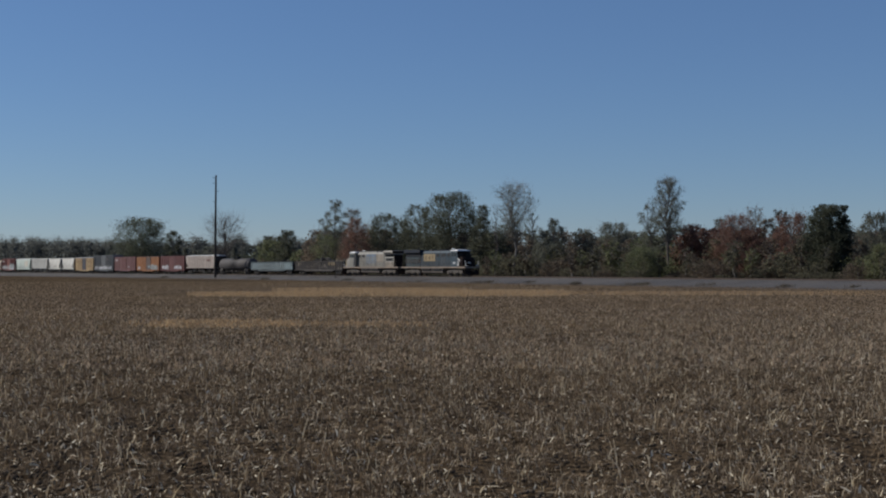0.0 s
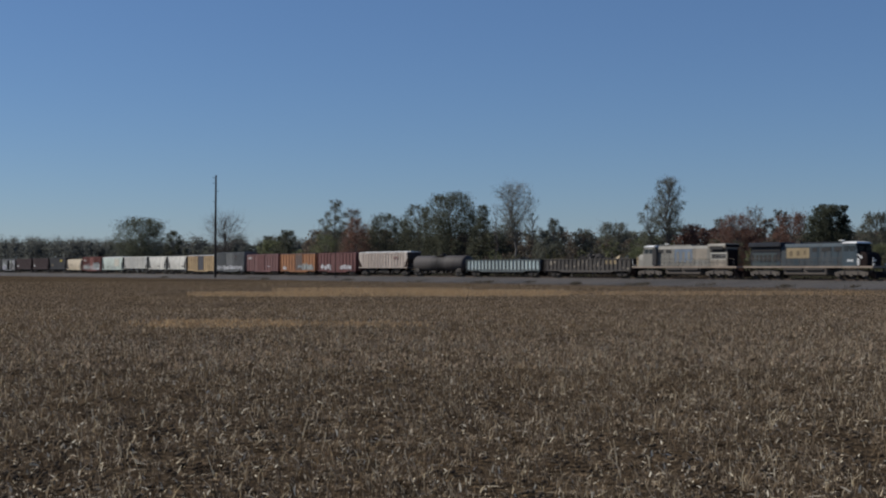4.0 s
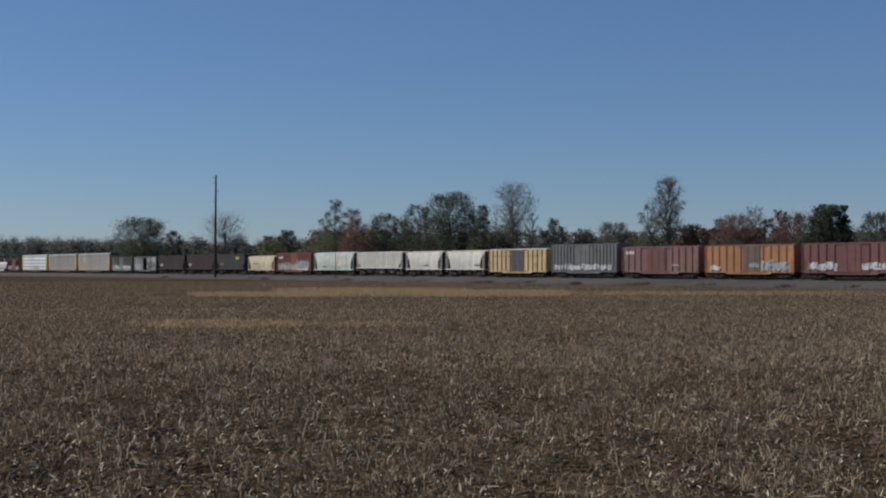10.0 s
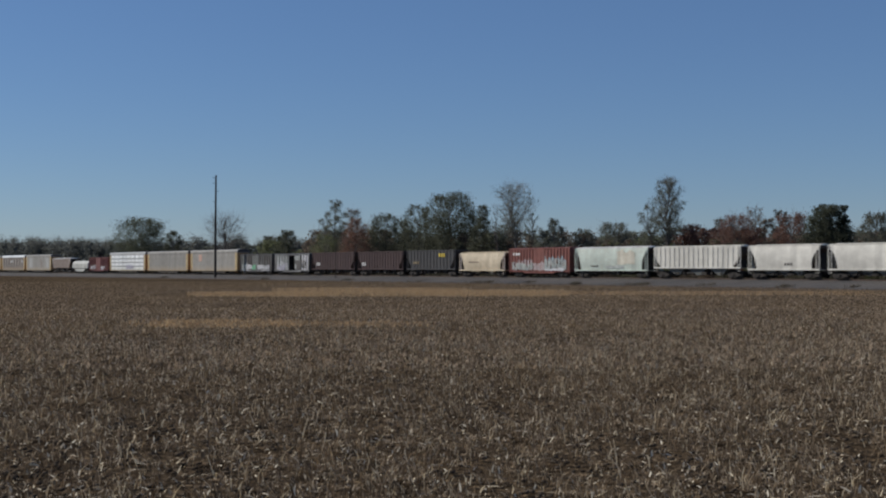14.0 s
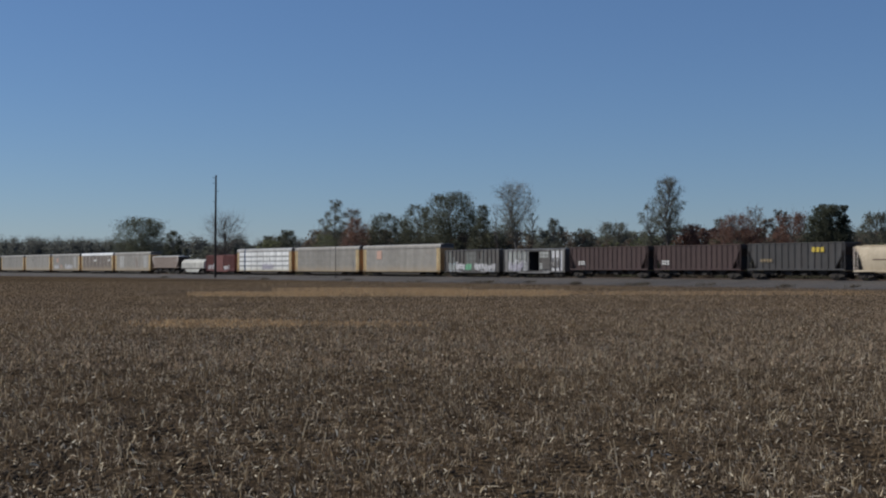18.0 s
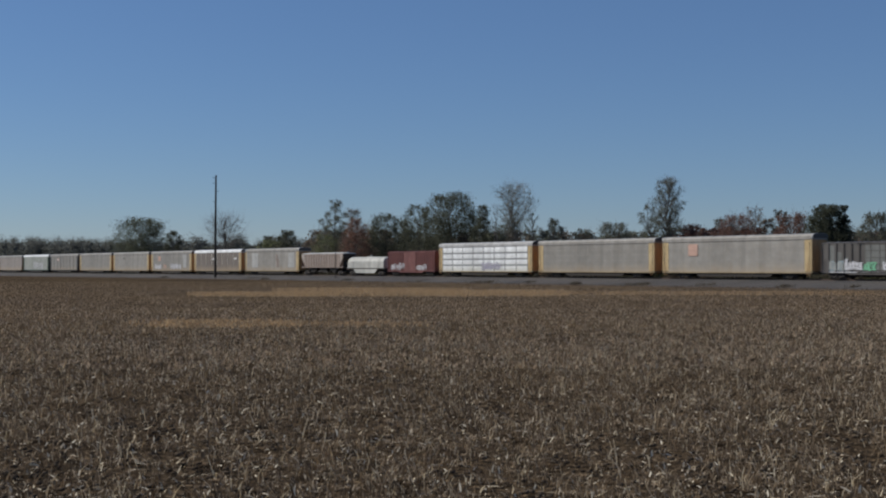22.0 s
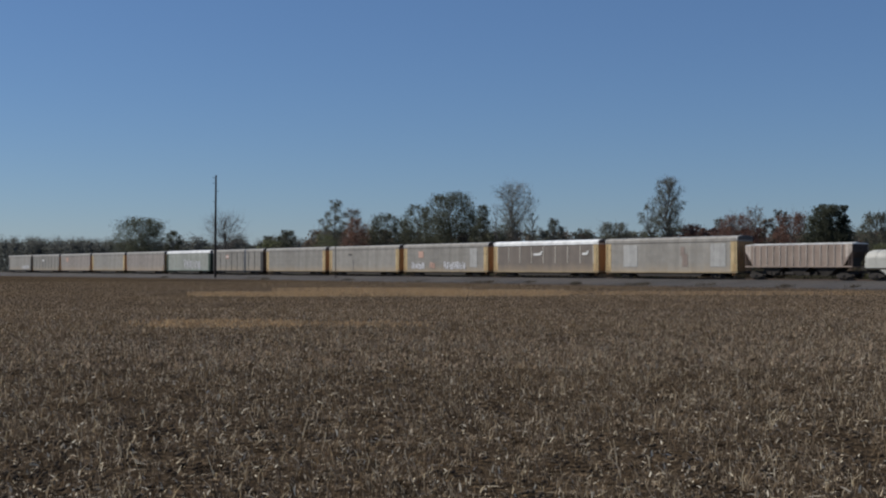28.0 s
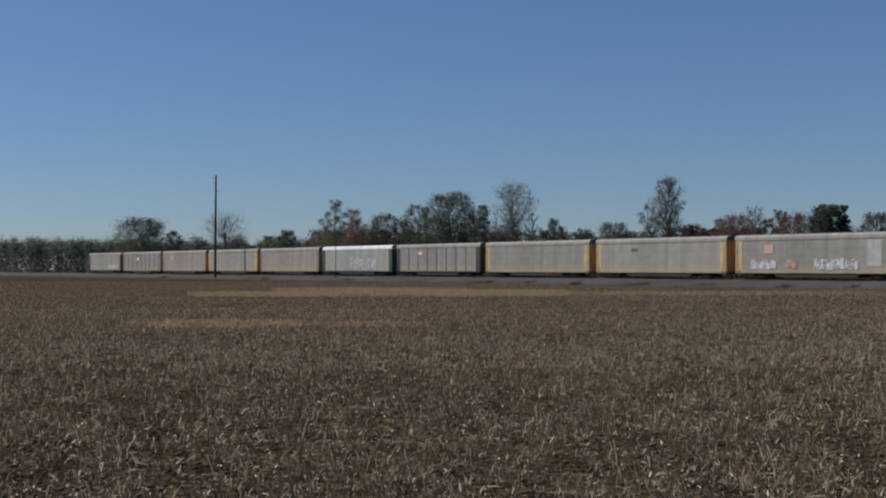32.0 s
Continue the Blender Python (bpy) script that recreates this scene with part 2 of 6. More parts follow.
# ---------------------------------------------------------------- ground, embankment, track
bm = B()
nx, ny = 60, 60
grid = {}
for i in range(nx + 1):
    for j in range(ny + 1):
        u, v = i / nx * 2 - 1, j / ny * 2 - 1
        x, y = 2400 * u * abs(u) ** 1.4, 60 + 2400 * v * abs(v) ** 1.4
        z = -0.02 + 0.05 * noise.noise((x * 0.03, y * 0.03, 1.7)) if abs(x) < 300 and abs(y) < 400 else -0.05
        grid[i, j] = bm.verts.new((x, y, z))
for i in range(nx):
    for j in range(ny):
        bm.faces.new((grid[i, j], grid[i + 1, j], grid[i + 1, j + 1], grid[i, j + 1]))
ground = part("ground", bm, M_SOIL, None)
tagged(ground, "dark brown soil of a harvested corn field", "ground", kind="structure")

bed = new("embankment")
bed.matrix_world = pose(*on_track(0), 0, 0, YAW)
tagged(bed, "grey gravel railway embankment along the field", "embankment", kind="structure")
bm = B()
S0, S1 = -1500, 700
cross = [(-9.6, -0.1), (-9.2, 0.06), (-6.6, 0.38), (-4.6, 0.55), (-2.9, 0.68), (-1.75, 0.93), (1.75, 0.93), (2.9, 0.66), (4.6, 0.5), (9.0, -0.1)]
rows_ = []
for k in range(221):
    s = S0 + (S1 - S0) * k / 220
    rows_.append([bm.verts.new((s, y + (0.25 * noise.noise((s * 0.05, y, 3.1)) if 0 < i < 9 else 0), z + 0.06 * noise.noise((s * 0.11, y * 0.7, 9.0)) * (1 if i in (1, 2, 3, 7, 8) else 0))) for i, (y, z) in enumerate(cross)])
for a, b in zip(rows_, rows_[1:]):
    for i in range(len(cross) - 1):
        bm.faces.new((a[i], b[i], b[i + 1], a[i + 1]))
part("ballast", bm, M_GRAVEL, bed)

track = new("railway_track")
track.matrix_world = pose(*on_track(0), 0, 0, YAW)
tagged(track, "steel rails on dark wooden ties in ballast", "track", kind="structure")
for y in (-0.755, 0.755):
    bm = B()
    extrude(bm, [(y - 0.07, RAIL_Z - 0.17), (y + 0.07, RAIL_Z - 0.17), (y + 0.03, RAIL_Z - 0.14), (y + 0.036, RAIL_Z), (y - 0.036, RAIL_Z), (y - 0.03, RAIL_Z - 0.14)], S0, S1)
    part("rail", bm, M_RAIL, track)
bm = B()
box(bm, -0.11, 0.11, -1.3, 1.3, RAIL_Z - 0.28, RAIL_Z - 0.165)
tie_mesh = mesh_of("tie", bm, M_TIE)
for k in range(290):
    again("tie", tie_mesh, track, 20 - 0.56 * k + random.uniform(-0.03, 0.03), random.uniform(-0.04, 0.04), 0)
bm = B()
for k in range(290, 1500):
    x = 20 - 0.56 * k
    box(bm, x - 0.11, x + 0.11, -1.3, 1.3, RAIL_Z - 0.28, RAIL_Z - 0.165)
tagged(part("far_ties", bm, M_TIE, track), kind="stuff")
# ---------------------------------------------------------------- the train: shared running gear
def _wheelset(r):
    bm = B()
    tube(bm, (0, -0.95, r), (0, 0.95, r), 0.08, seg=8)
    for y in (-0.755, 0.755):
        tube(bm, (0, y - 0.065, r), (0, y + 0.065, r), r, seg=20)
        tube(bm, (0, y - 0.16 if y < 0 else y + 0.1, r), (0, y - 0.1 if y < 0 else y + 0.16, r), r * 0.35, seg=10)
    return mesh_of("wheelset", bm, M_WHEEL)


WHEELSET = _wheelset(0.43)
LOCO_WHEELSET = _wheelset(0.52)


def _frame(base, r):
    """Cast side frames with their journal boxes, springs and the bolster between them."""
    bm = B()
    h = base / 2
    for y in (-1.08, 1.08):
        slab(bm, [(-h - 0.28, r - 0.1), (-h + 0.2, r - 0.14), (-0.45, r - 0.27), (0.45, r - 0.27), (h - 0.2, r - 0.14), (h + 0.28, r - 0.1),
                  (h + 0.28, r + 0.16), (h - 0.15, r + 0.2), (0.5, r + 0.36), (-0.5, r + 0.36), (-h + 0.15, r + 0.2), (-h - 0.28, r + 0.16)], y - 0.09, y + 0.09)
        for x in (-0.16, 0.0, 0.16):
            tube(bm, (x, y - 0.12 if y < 0 else y + 0.12, r - 0.2), (x, y - 0.12 if y < 0 else y + 0.12, r + 0.1), 0.07, seg=6)
    box(bm, -0.22, 0.22, -1.2, 1.2, r + 0.1, r + 0.38)
    return mesh_of("truck", bm, M_TRUCK)


TRUCK = _frame(1.75, 0.43)


def _coupler():
    bm = B()
    box(bm, -0.9, -0.25, -0.1, 0.1, 0.8, 1.0)
    hull(bm, [(0.72, -0.3, 0.02, 0.16), (1.08, -0.3, 0.02, 0.16)])
    tube(bm, (-0.5, 0.25, 0.95), (-0.1, 0.22, 0.6), 0.04, seg=6)
    return mesh_of("coupler", bm, M_DARK)


COUPLER = _coupler()


def running_gear(car, L, inset):
    for sx in (-1, 1):
        t = again("truck", TRUCK, car, sx * (L / 2 - inset))
        for dx in (-0.875, 0.875):
            again("wheelset", WHEELSET, t, dx)
        again("coupler", COUPLER, car, sx * L / 2, mirror=sx < 0)
    h = L / 2 - inset - 1.5
    if h > 1.5:
        rnd = random.Random(int(L * 100))
        bm = B()
        box(bm, -h, h, -0.34, 0.34, 0.46, 0.72)
        for k in range(6):
            x = -h + (k + 0.5) * h / 3
            box(bm, x - 0.12, x + 0.12, -1.15, 1.15, 0.5, 0.9)
        for y in (-0.85, 0.75):
            tube(bm, (-h, y, rnd.uniform(0.5, 0.65)), (h, y, rnd.uniform(0.5, 0.65)), 0.06, seg=5)
        tube(bm, (-0.4 * h, -0.95, 0.7), (-0.4 * h + 1.3, -0.95, 0.7), 0.2, seg=10)
        box(bm, 0.2 * h, 0.2 * h + 0.7, -1.2, -0.75, 0.45, 0.85)
        box(bm, -0.75 * h, -0.75 * h + 0.4, -1.2, -0.8, 0.5, 0.8)
        part("brake_rigging", bm, M_DARK, car)


def start(name, label, category, L, inset):
    car = new(name)
    tagged(car, label, category, "cars of the freight train")
    running_gear(car, L, inset)
    return car


_cache = {}


def rib_mesh(key, w, d, h, material):
    k = (key, round(w, 3), round(d, 3), round(h, 3), material.name)
    if k not in _cache:
        bm = B()
        hull(bm, [(0, -w / 2, w / 2, d), (h, -w / 2, w / 2, d)])
        for v in bm.verts:
            v.co.y = -d if v.co.y < 0 else 0.02
        _cache[k] = mesh_of(key, bm, material)
    return _cache[k]


def ribs(car, name, xs, w, d, z0, z1, y, material, label=""):
    me = rib_mesh(name, w, d, z1 - z0, material)
    for x in xs:
        again(name, me, car, x, -y, z0, label)
        again(name, me, car, -x, y, z0, label, mirror=True)


def ladder(car, x, y, z0, z1, material, facing=-1):
    k = ("ladder", round(z1 - z0, 2), material.name)
    if k not in _cache:
        bm = B()
        for dx in (-0.2, 0.2):
            tube(bm, (dx, 0, 0), (dx, 0, z1 - z0), 0.02, seg=4)
        n = int((z1 - z0) / 0.42)
        for i in range(n + 1):
            tube(bm, (-0.2, 0, 0.1 + i * 0.42), (0.2, 0, 0.1 + i * 0.42), 0.016, seg=4)
        _cache[k] = mesh_of("ladder", bm, material)
    again("ladder", _cache[k], car, x, y, z0)


def bars(car, name, x, z, w, h, n, y, material, label="", skip=0.35):
    """Unreadable lettering: a row of n plain bars on the camera's side."""
    bm = B()
    step = w / n
    for i in range(n):
        box(bm, x + i * step, x + (i + 1 - skip) * step, -y - 0.012, -y - 0.004, z, z + h)
    return tagged(part(name, bm, material, car, label), kind="stuff")


def panel(car, name, x0, x1, z0, z1, y, material, label="", d=0.014):
    bm = B()
    box(bm, x0, x1, -y - d, -y - 0.004, z0, z1)
    return part(name, bm, material, car, label)


STROKES = (((0, 0), (0, 1)), ((0, 1), (1, 1)), ((0, 0.5), (0.85, 0.5)), ((0, 0), (1, 0)), ((1, 0), (1, 1)), ((0, 0.05), (1, 0.95)), ((0.5, 0), (0.5, 1)), ((0, 0.95), (1, 0.1)))


def graffiti(car, x0, x1, z0, z1, y, material, label, seed, n=None):
    """Sprayed block letters that cannot be read: a few thick strokes crowded into each letter's room."""
    rnd = random.Random(seed)
    bm = B()
    n = n or max(4, int((x1 - x0) / 0.6))
    room = (x1 - x0) / n
    layer = 0
    for i in range(n):
        w = room * rnd.uniform(0.62, 0.84)
        h = (z1 - z0) * rnd.uniform(0.7, 1.05)
        left, foot, slant = x0 + i * room + room * 0.08, z0 + rnd.uniform(-0.06, 0.12) * h, rnd.uniform(-0.1, 0.22) * room
        t = min(0.1, room * 0.15) * rnd.uniform(0.75, 1.2)
        for (u0, v0), (u1, v1) in [STROKES[0], *rnd.sample(STROKES[1:], rnd.choice((2, 3, 3, 4)))]:
            p = Vector((left + u0 * w + slant * v0, 0, foot + v0 * h))
            q = Vector((left + u1 * w + slant * v1 + rnd.uniform(-0.1, 0.1) * w, 0, foot + v1 * h))
            side = Vector((q.z - p.z, 0, p.x - q.x)).normalized() * t
            m = (p + q) / 2 + side * rnd.uniform(-0.8, 0.8)
            d = -y - 0.005 - 0.0012 * (layer % 9)
            layer += 1
            for a, b in ((p, m), (m, q)):
                bm.faces.new([bm.verts.new((v.x, d, v.z)) for v in (a - side, b - side, b + side, a + side)])
    return tagged(part("graffiti", bm, material, car, label), kind="stuff")


def sprayed_field(car, x0, x1, z0, z1, y, material, label, seed):
    """A filled background of spray paint with a ragged upper edge."""
    rnd = random.Random(seed)
    bm = B()
    n = max(4, int((x1 - x0) / 0.5))
    top = [z1 + rnd.uniform(-0.35, 0.2) * (z1 - z0) for _ in range(n + 1)]
    low = [z0 + rnd.uniform(-0.03, 0.08) * (z1 - z0) for _ in range(n + 1)]
    xs = [x0 + (x1 - x0) * k / n for k in range(n + 1)]
    for k in range(n):
        bm.faces.new([bm.verts.new((x, -y - 0.004, z)) for x, z in ((xs[k], low[k]), (xs[k + 1], low[k + 1]), (xs[k + 1], top[k + 1]), (xs[k], top[k]))])
    return tagged(part("sprayed_field", bm, material, car, label), kind="stuff")


M_GRAF = plain("white_spray_paint", (0.560, 0.560, 0.575), 0.6, 0.0, 0.12, 1.5)
M_GRAF_BLUE = plain("pale_blue_spray_paint", (0.27, 0.35, 0.38), 0.6, 0.0, 0.15, 1.5)
M_GRAF_PALE = plain("pale_greenish_white_paint", (0.340, 0.360, 0.340), 0.6, 0.0, 0.3, 1.2)
M_GRAF_LILAC = plain("grey_lilac_spray_paint", (0.40, 0.38, 0.45), 0.6, 0.0, 0.15, 1.5)
M_GRAF_ROSE = plain("faded_rose_white_spray_paint", (0.40, 0.33, 0.32), 0.6, 0.0, 0.2, 1.5)
M_GRAF_GREEN = plain("green_spray_paint", (0.20, 0.50, 0.30), 0.6, 0.0, 0.2, 1.5)
M_RACKPALE = plain("pale_grey_spray_paint", (0.34, 0.34, 0.335), 0.6, 0.0, 0.2, 1.5)
M_RACKDULL = paint("faded_pale_grey_green_paint", (0.175, 0.187, 0.175), amount=0.45, streak=0.6)
M_YELLOW_TXT = plain("yellow_stencil_paint", (0.62, 0.46, 0.06), 0.6, 0.0, 0.1)


# ---------------------------------------------------------------- boxcars
def boxcar(L, H, material, label, roof=None, door=(-1.4, 1.6), door_mat=None, ribs_n=14, open_door=False, end_mat=None, rib_mat=None):
    car = start("boxcar", label, "boxcar", L, 2.75)
    x1 = L / 2 - 0.62
    W, z0 = 1.46, 0.84
    roof = roof or material
    top = H - 0.22
    bm = B()
    if open_door:
        box(bm, -x1, door[0], -W, W, z0, top)
        box(bm, door[1], x1, -W, W, z0, top)
        box(bm, door[0], door[1], -W, 0.9, z0, z0 + 0.12)
        box(bm, door[0], door[1], -W, 0.9, top - 0.25, top)
    else:
        box(bm, -x1, x1, -W, W, z0, top)
    part("body", bm, material, car)
    if open_door:
        # black lining puts the shade behind the open door into colour
        bm = B()
        box(bm, door[0] + 0.004, door[1] - 0.004, 0.5, W - 0.004, z0 + 0.13, top - 0.26)
        box(bm, door[0] + 0.004, door[0] + 0.05, -W + 0.06, 0.5, z0 + 0.13, top - 0.26)
        box(bm, door[1] - 0.05, door[1] - 0.004, -W + 0.06, 0.5, z0 + 0.13, top - 0.26)
        part("interior_lining", bm, M_BLACK, car, "interior lining blackened for its shade")
    bm = B()
    extrude(bm, [(-W - 0.03, top), (W + 0.03, top), (W + 0.03, top + 0.08), (0, H), (-W - 0.03, top + 0.08)], -x1 - 0.05, x1 + 0.05)
    n = 12
    for i in range(n + 1):
        x = -x1 + i * 2 * x1 / n
        extrude(bm, [(-W, top + 0.085), (0, H + 0.005), (W, top + 0.085), (W, top + 0.12), (0, H + 0.04), (-W, top + 0.12)], x - 0.03, x + 0.03)
    part("roof", bm, roof, car)
    bm = B()
    slab(bm, [(-x1, z0 + 0.1), (-x1, z0 - 0.06), (-x1 + 3.6, z0 - 0.06), (-x1 + 4.2, z0 - 0.26), (x1 - 4.2, z0 - 0.26), (x1 - 3.6, z0 - 0.06), (x1, z0 - 0.06), (x1, z0 + 0.1)], -W - 0.03, -W + 0.04)
    slab(bm, [(-x1, z0 + 0.1), (-x1, z0 - 0.06), (-x1 + 3.6, z0 - 0.06), (-x1 + 4.2, z0 - 0.26), (x1 - 4.2, z0 - 0.26), (x1 - 3.6, z0 - 0.06), (x1, z0 - 0.06), (x1, z0 + 0.1)], W - 0.04, W + 0.03)
    part("side_sill", bm, material, car)
    bm = B()
    box(bm, -L / 2 + 0.5, L / 2 - 0.5, -0.3, 0.3, 0.5, 0.83)
    box(bm, -x1 + 3.4, x1 - 3.4, -0.6, 0.6, 0.28, 0.82)
    box(bm, -1.1, 0.6, -0.9, -0.65, 0.4, 0.82)
    tube(bm, (1.0, -0.7, 0.75), (2.3, -0.7, 0.75), 0.2, seg=10)
    part("underframe", bm, M_DARK, car)
    rm = rib_mat or material
    step = 2 * x1 / ribs_n
    xs = [-x1 + step * (i + 0.0) for i in range(ribs_n + 1)]
    xs = [x for x in xs if not (door[0] - 0.1 < x < door[1] + 0.1)]
    xs[0] += 0.06
    xs[-1] -= 0.06
    ribs(car, "side_post", xs, 0.1, 0.125, z0 + 0.1, top - 0.02, W, rm)
    dm = door_mat or material
    dw = door[1] - door[0]
    for side in (-1, 1):
        if open_door and side < 0:
            continue
        bm = B()
        box(bm, door[0] + 0.03, door[1] - 0.03, -W - 0.07, -W - 0.004, z0 + 0.12, top - 0.1)
        d = part("door", bm, dm, car)
        for k in range(1, 4):
            z = z0 + 0.12 + k * (top - z0 - 0.22) / 4
            bm = B()
            box(bm, door[0] + 0.1, door[1] - 0.1, -W - 0.095, -W - 0.072, z - 0.04, z + 0.04)
            part("door_rib", bm, dm, d)
        for k in (0.3, 0.7):
            bm = B()
            box(bm, door[0] + k * dw - 0.03, door[0] + k * dw + 0.03, -W - 0.12, -W - 0.097, z0 + 0.2, top - 0.15)
            part("lock_rod", bm, dm, d)
        if side > 0:
            d.rotation_euler = (0, 0, math.pi)
            d.location.x = door[0] + door[1]
    bm = B()
    box(bm, door[0] - 1.2, door[1] + 1.2, -W - 0.11, -W - 0.04, z0 + 0.02, z0 + 0.09)
    box(bm, door[0] - 1.2, door[1] + 1.2, -W - 0.11, -W - 0.04, top - 0.07, top - 0.01)
    part("door_track", bm, rm, car)
    em = end_mat or material
    for sx in (-1, 1):
        bm = B()
        outline = [(sx * (x1 + 0.004), z0)]
        for k in range(9):
            z = z0 + 0.25 + k * (top - z0 - 0.45) / 8
            outline += [(sx * (x1 + 0.02), z - 0.12), (sx * (x1 + 0.09), z - 0.05), (sx * (x1 + 0.09), z + 0.05), (sx * (x1 + 0.02), z + 0.12)]
        outline.append((sx * (x1 + 0.004), top))
        slab(bm, outline, -1.42, 1.42)
        bmesh.ops.recalc_face_normals(bm, faces=bm.faces)
        part("corrugated_end", bm, em, car, "corrugated end")
        ladder(car, sx * (x1 - 0.32), -W - 0.11, z0 - 0.35, z0 + 1.7, em)
        ladder(car, -sx * (x1 - 0.32), W + 0.11, z0 - 0.35, z0 + 1.7, em)
    return car


# ---------------------------------------------------------------- hoppers
def hopper(L, H, material, label, covered=True, posts=0, bulge=0.0, gates=3, lip=None, low=1.12, slope=1.55, post_mat=None, name="covered_hopper", gate_mat=None, corner_mat=None, knee=0.6, gusset=None):
    car = start(name, label, "hopper car", L, 2.2)
    x1 = L / 2 - 0.66
    W = 1.52
    ze = low + 0.15
    zt = H - (0.22 if covered else 0.0)
    bm = B()
    if bulge:
        n = 14
        levels = []
        for i in range(n + 1):
            k = i / n
            z = ze + (zt - ze) * k
            w = W - bulge * (2 * k - 0.9) ** 2
            cut = 0.85 * slope * math.sqrt(max(0.0, 1 - (k / 0.82) ** 2))      # the end bays curve in towards the trucks
            levels.append((z, -x1 + cut, x1 - cut, w))
        hull(bm, levels)
    else:
        zk = ze + knee * (zt - ze)
        shell = [(ze, -x1 + slope, x1 - slope, W), (zk, -x1, x1, W), (zt, -x1, x1, W)]
        if not covered:
            shell += [(zt, -x1 + 0.1, x1 - 0.1, W - 0.1), (zt - 0.9, -x1 + 0.5, x1 - 0.5, W - 0.12)]
        hull(bm, shell)
    body = part("body", bm, material, car)
    # end faces take a dark tone: soot, plus the overhang's shade painted in
    body.data.materials.append(M_SHADE_SOOT)
    for f in body.data.polygons:
        f.material_index = 1 if abs(f.normal.x) > 0.3 else 0
    if covered:
        bm = B()
        wt = W - bulge * 1.2
        prof = [(-wt - 0.02, zt), (wt + 0.02, zt), (wt + 0.02, zt + 0.06), (0.75, H - 0.06), (-0.75, H - 0.06), (-wt - 0.02, zt + 0.06)]
        extrude(bm, prof, -x1 - 0.03, x1 + 0.03)
        part("roof", bm, lip or material, car)
        bm = B()
        box(bm, -x1 + 0.4, x1 - 0.4, -0.34, 0.34, H - 0.06, H + 0.02)
        for k in range(9):
            x = -x1 + 0.7 + k * (2 * x1 - 1.4) / 8
            box(bm, x - 0.05, x + 0.05, -0.4, 0.4, H + 0.02, H + 0.06)
        part("roof_hatch", bm, lip or material, car)
        for yy in (-1.0, 1.0):
            bm = B()
            box(bm, -x1 + 0.15, x1 - 0.15, yy - 0.16, yy + 0.16, H - 0.09, H - 0.05)
            part("running_board", bm, lip or material, car)
    else:
        bm = B()
        box(bm, -x1 - 0.03, x1 + 0.03, -W - 0.06, -W + 0.05, zt - 0.14, zt + 0.02)
        box(bm, -x1 - 0.03, x1 + 0.03, W - 0.05, W + 0.06, zt - 0.14, zt + 0.02)
        box(bm, -x1 - 0.03, -x1 + 0.08, -W + 0.05, W - 0.05, zt - 0.14, zt + 0.02)
        box(bm, x1 - 0.08, x1 + 0.03, -W + 0.05, W - 0.05, zt - 0.14, zt + 0.02)
        part("top_chord", bm, lip or material, car)
    # side sills and end platforms
    bm = B()
    for y in (-W, W):
        box(bm, -x1, x1, y - 0.05, y + 0.05, low, low + 0.2)
    for sx in (-1, 1):
        box(bm, min(sx * x1, sx * (x1 - 1.3)), max(sx * x1, sx * (x1 - 1.3)), -W + 0.05, W - 0.05, low, low + 0.08)
    part("side_sill", bm, material, car)
    for sx in (-1, 1):
        for y in (-W + 0.03, W - 0.03):
            bm = B()
            xa = sx * (x1 - 0.07)
            box(bm, xa - 0.075, xa + 0.075, y - 0.04, y + 0.04, low + 0.2, zt - 0.02)
            tube(bm, (sx * (x1 - 0.55), y, low + 0.2), (sx * (x1 - 0.55), y, zt - 0.6), 0.075, seg=4)
            part("corner_post", bm, corner_mat or post_mat or material, car)
        ladder(car, sx * (x1 - 0.32), -W - 0.03, low - 0.45, zt - 0.1, corner_mat or post_mat or material)
        ladder(car, -sx * (x1 - 0.32), W + 0.03, low - 0.45, zt - 0.1, corner_mat or post_mat or material)
        bm = B()
        slab(bm, [(sx * (x1 - 0.5), low + 0.1), (sx * (x1 - 1.7), low + 0.1), (sx * (x1 - 0.6), zt - 0.9)], -0.9, 0.9)
        bmesh.ops.recalc_face_normals(bm, faces=bm.faces)
        part("slope_sheet", bm, M_DARK, car)
    # discharge gates between the trucks
    span = 2 * x1 - 2 * slope - 1.6
    for k in range(gates):
        xc = -span / 2 + (k + 0.5) * span / gates
        hw = span / gates / 2
        bm = B()
        hull(bm, [(0.42, xc - hw * 0.2, xc + hw * 0.2, 1.0), (0.58, xc - hw * 0.28, xc + hw * 0.28, 1.05), (low + 0.12, xc - hw * 0.96, xc + hw * 0.96, 1.3)])
        part("hopper_gate", bm, gate_mat or M_DARK, car)
    bm = B()
    box(bm, -L / 2 + 0.5, L / 2 - 0.5, -0.28, 0.28, 0.7, 1.02)
    part("center_sill", bm, M_DARK, car)
    if posts:
        for i in range(posts):
            x = -x1 + 0.45 + i * (2 * x1 - 0.9) / (posts - 1)
            over = max(0.0, abs(x) + 0.06 - (x1 - slope)) / slope      # the posts of the end bays stop at the slope
            ribs(car, "side_post", [x], 0.1, 0.09, ze + 0.05 + over * knee * (zt - ze), zt - 0.05, W, post_mat or material)
    if gusset:
        for sx in (-1, 1):
            for y in (-1, 1):
                bm = B()
                slab(bm, [(sx * x1, zk + 0.1), (sx * x1, zt - 0.05), (sx * (x1 - 0.95), zt - 0.05), (sx * (x1 - 0.95), zk - 0.5 * (zk - ze))], *sorted((y * (W + 0.004), y * (W + 0.03))))
                bmesh.ops.recalc_face_normals(bm, faces=bm.faces)
                part("end_gusset", bm, gusset, car, "pale end gusset plate")
    return car


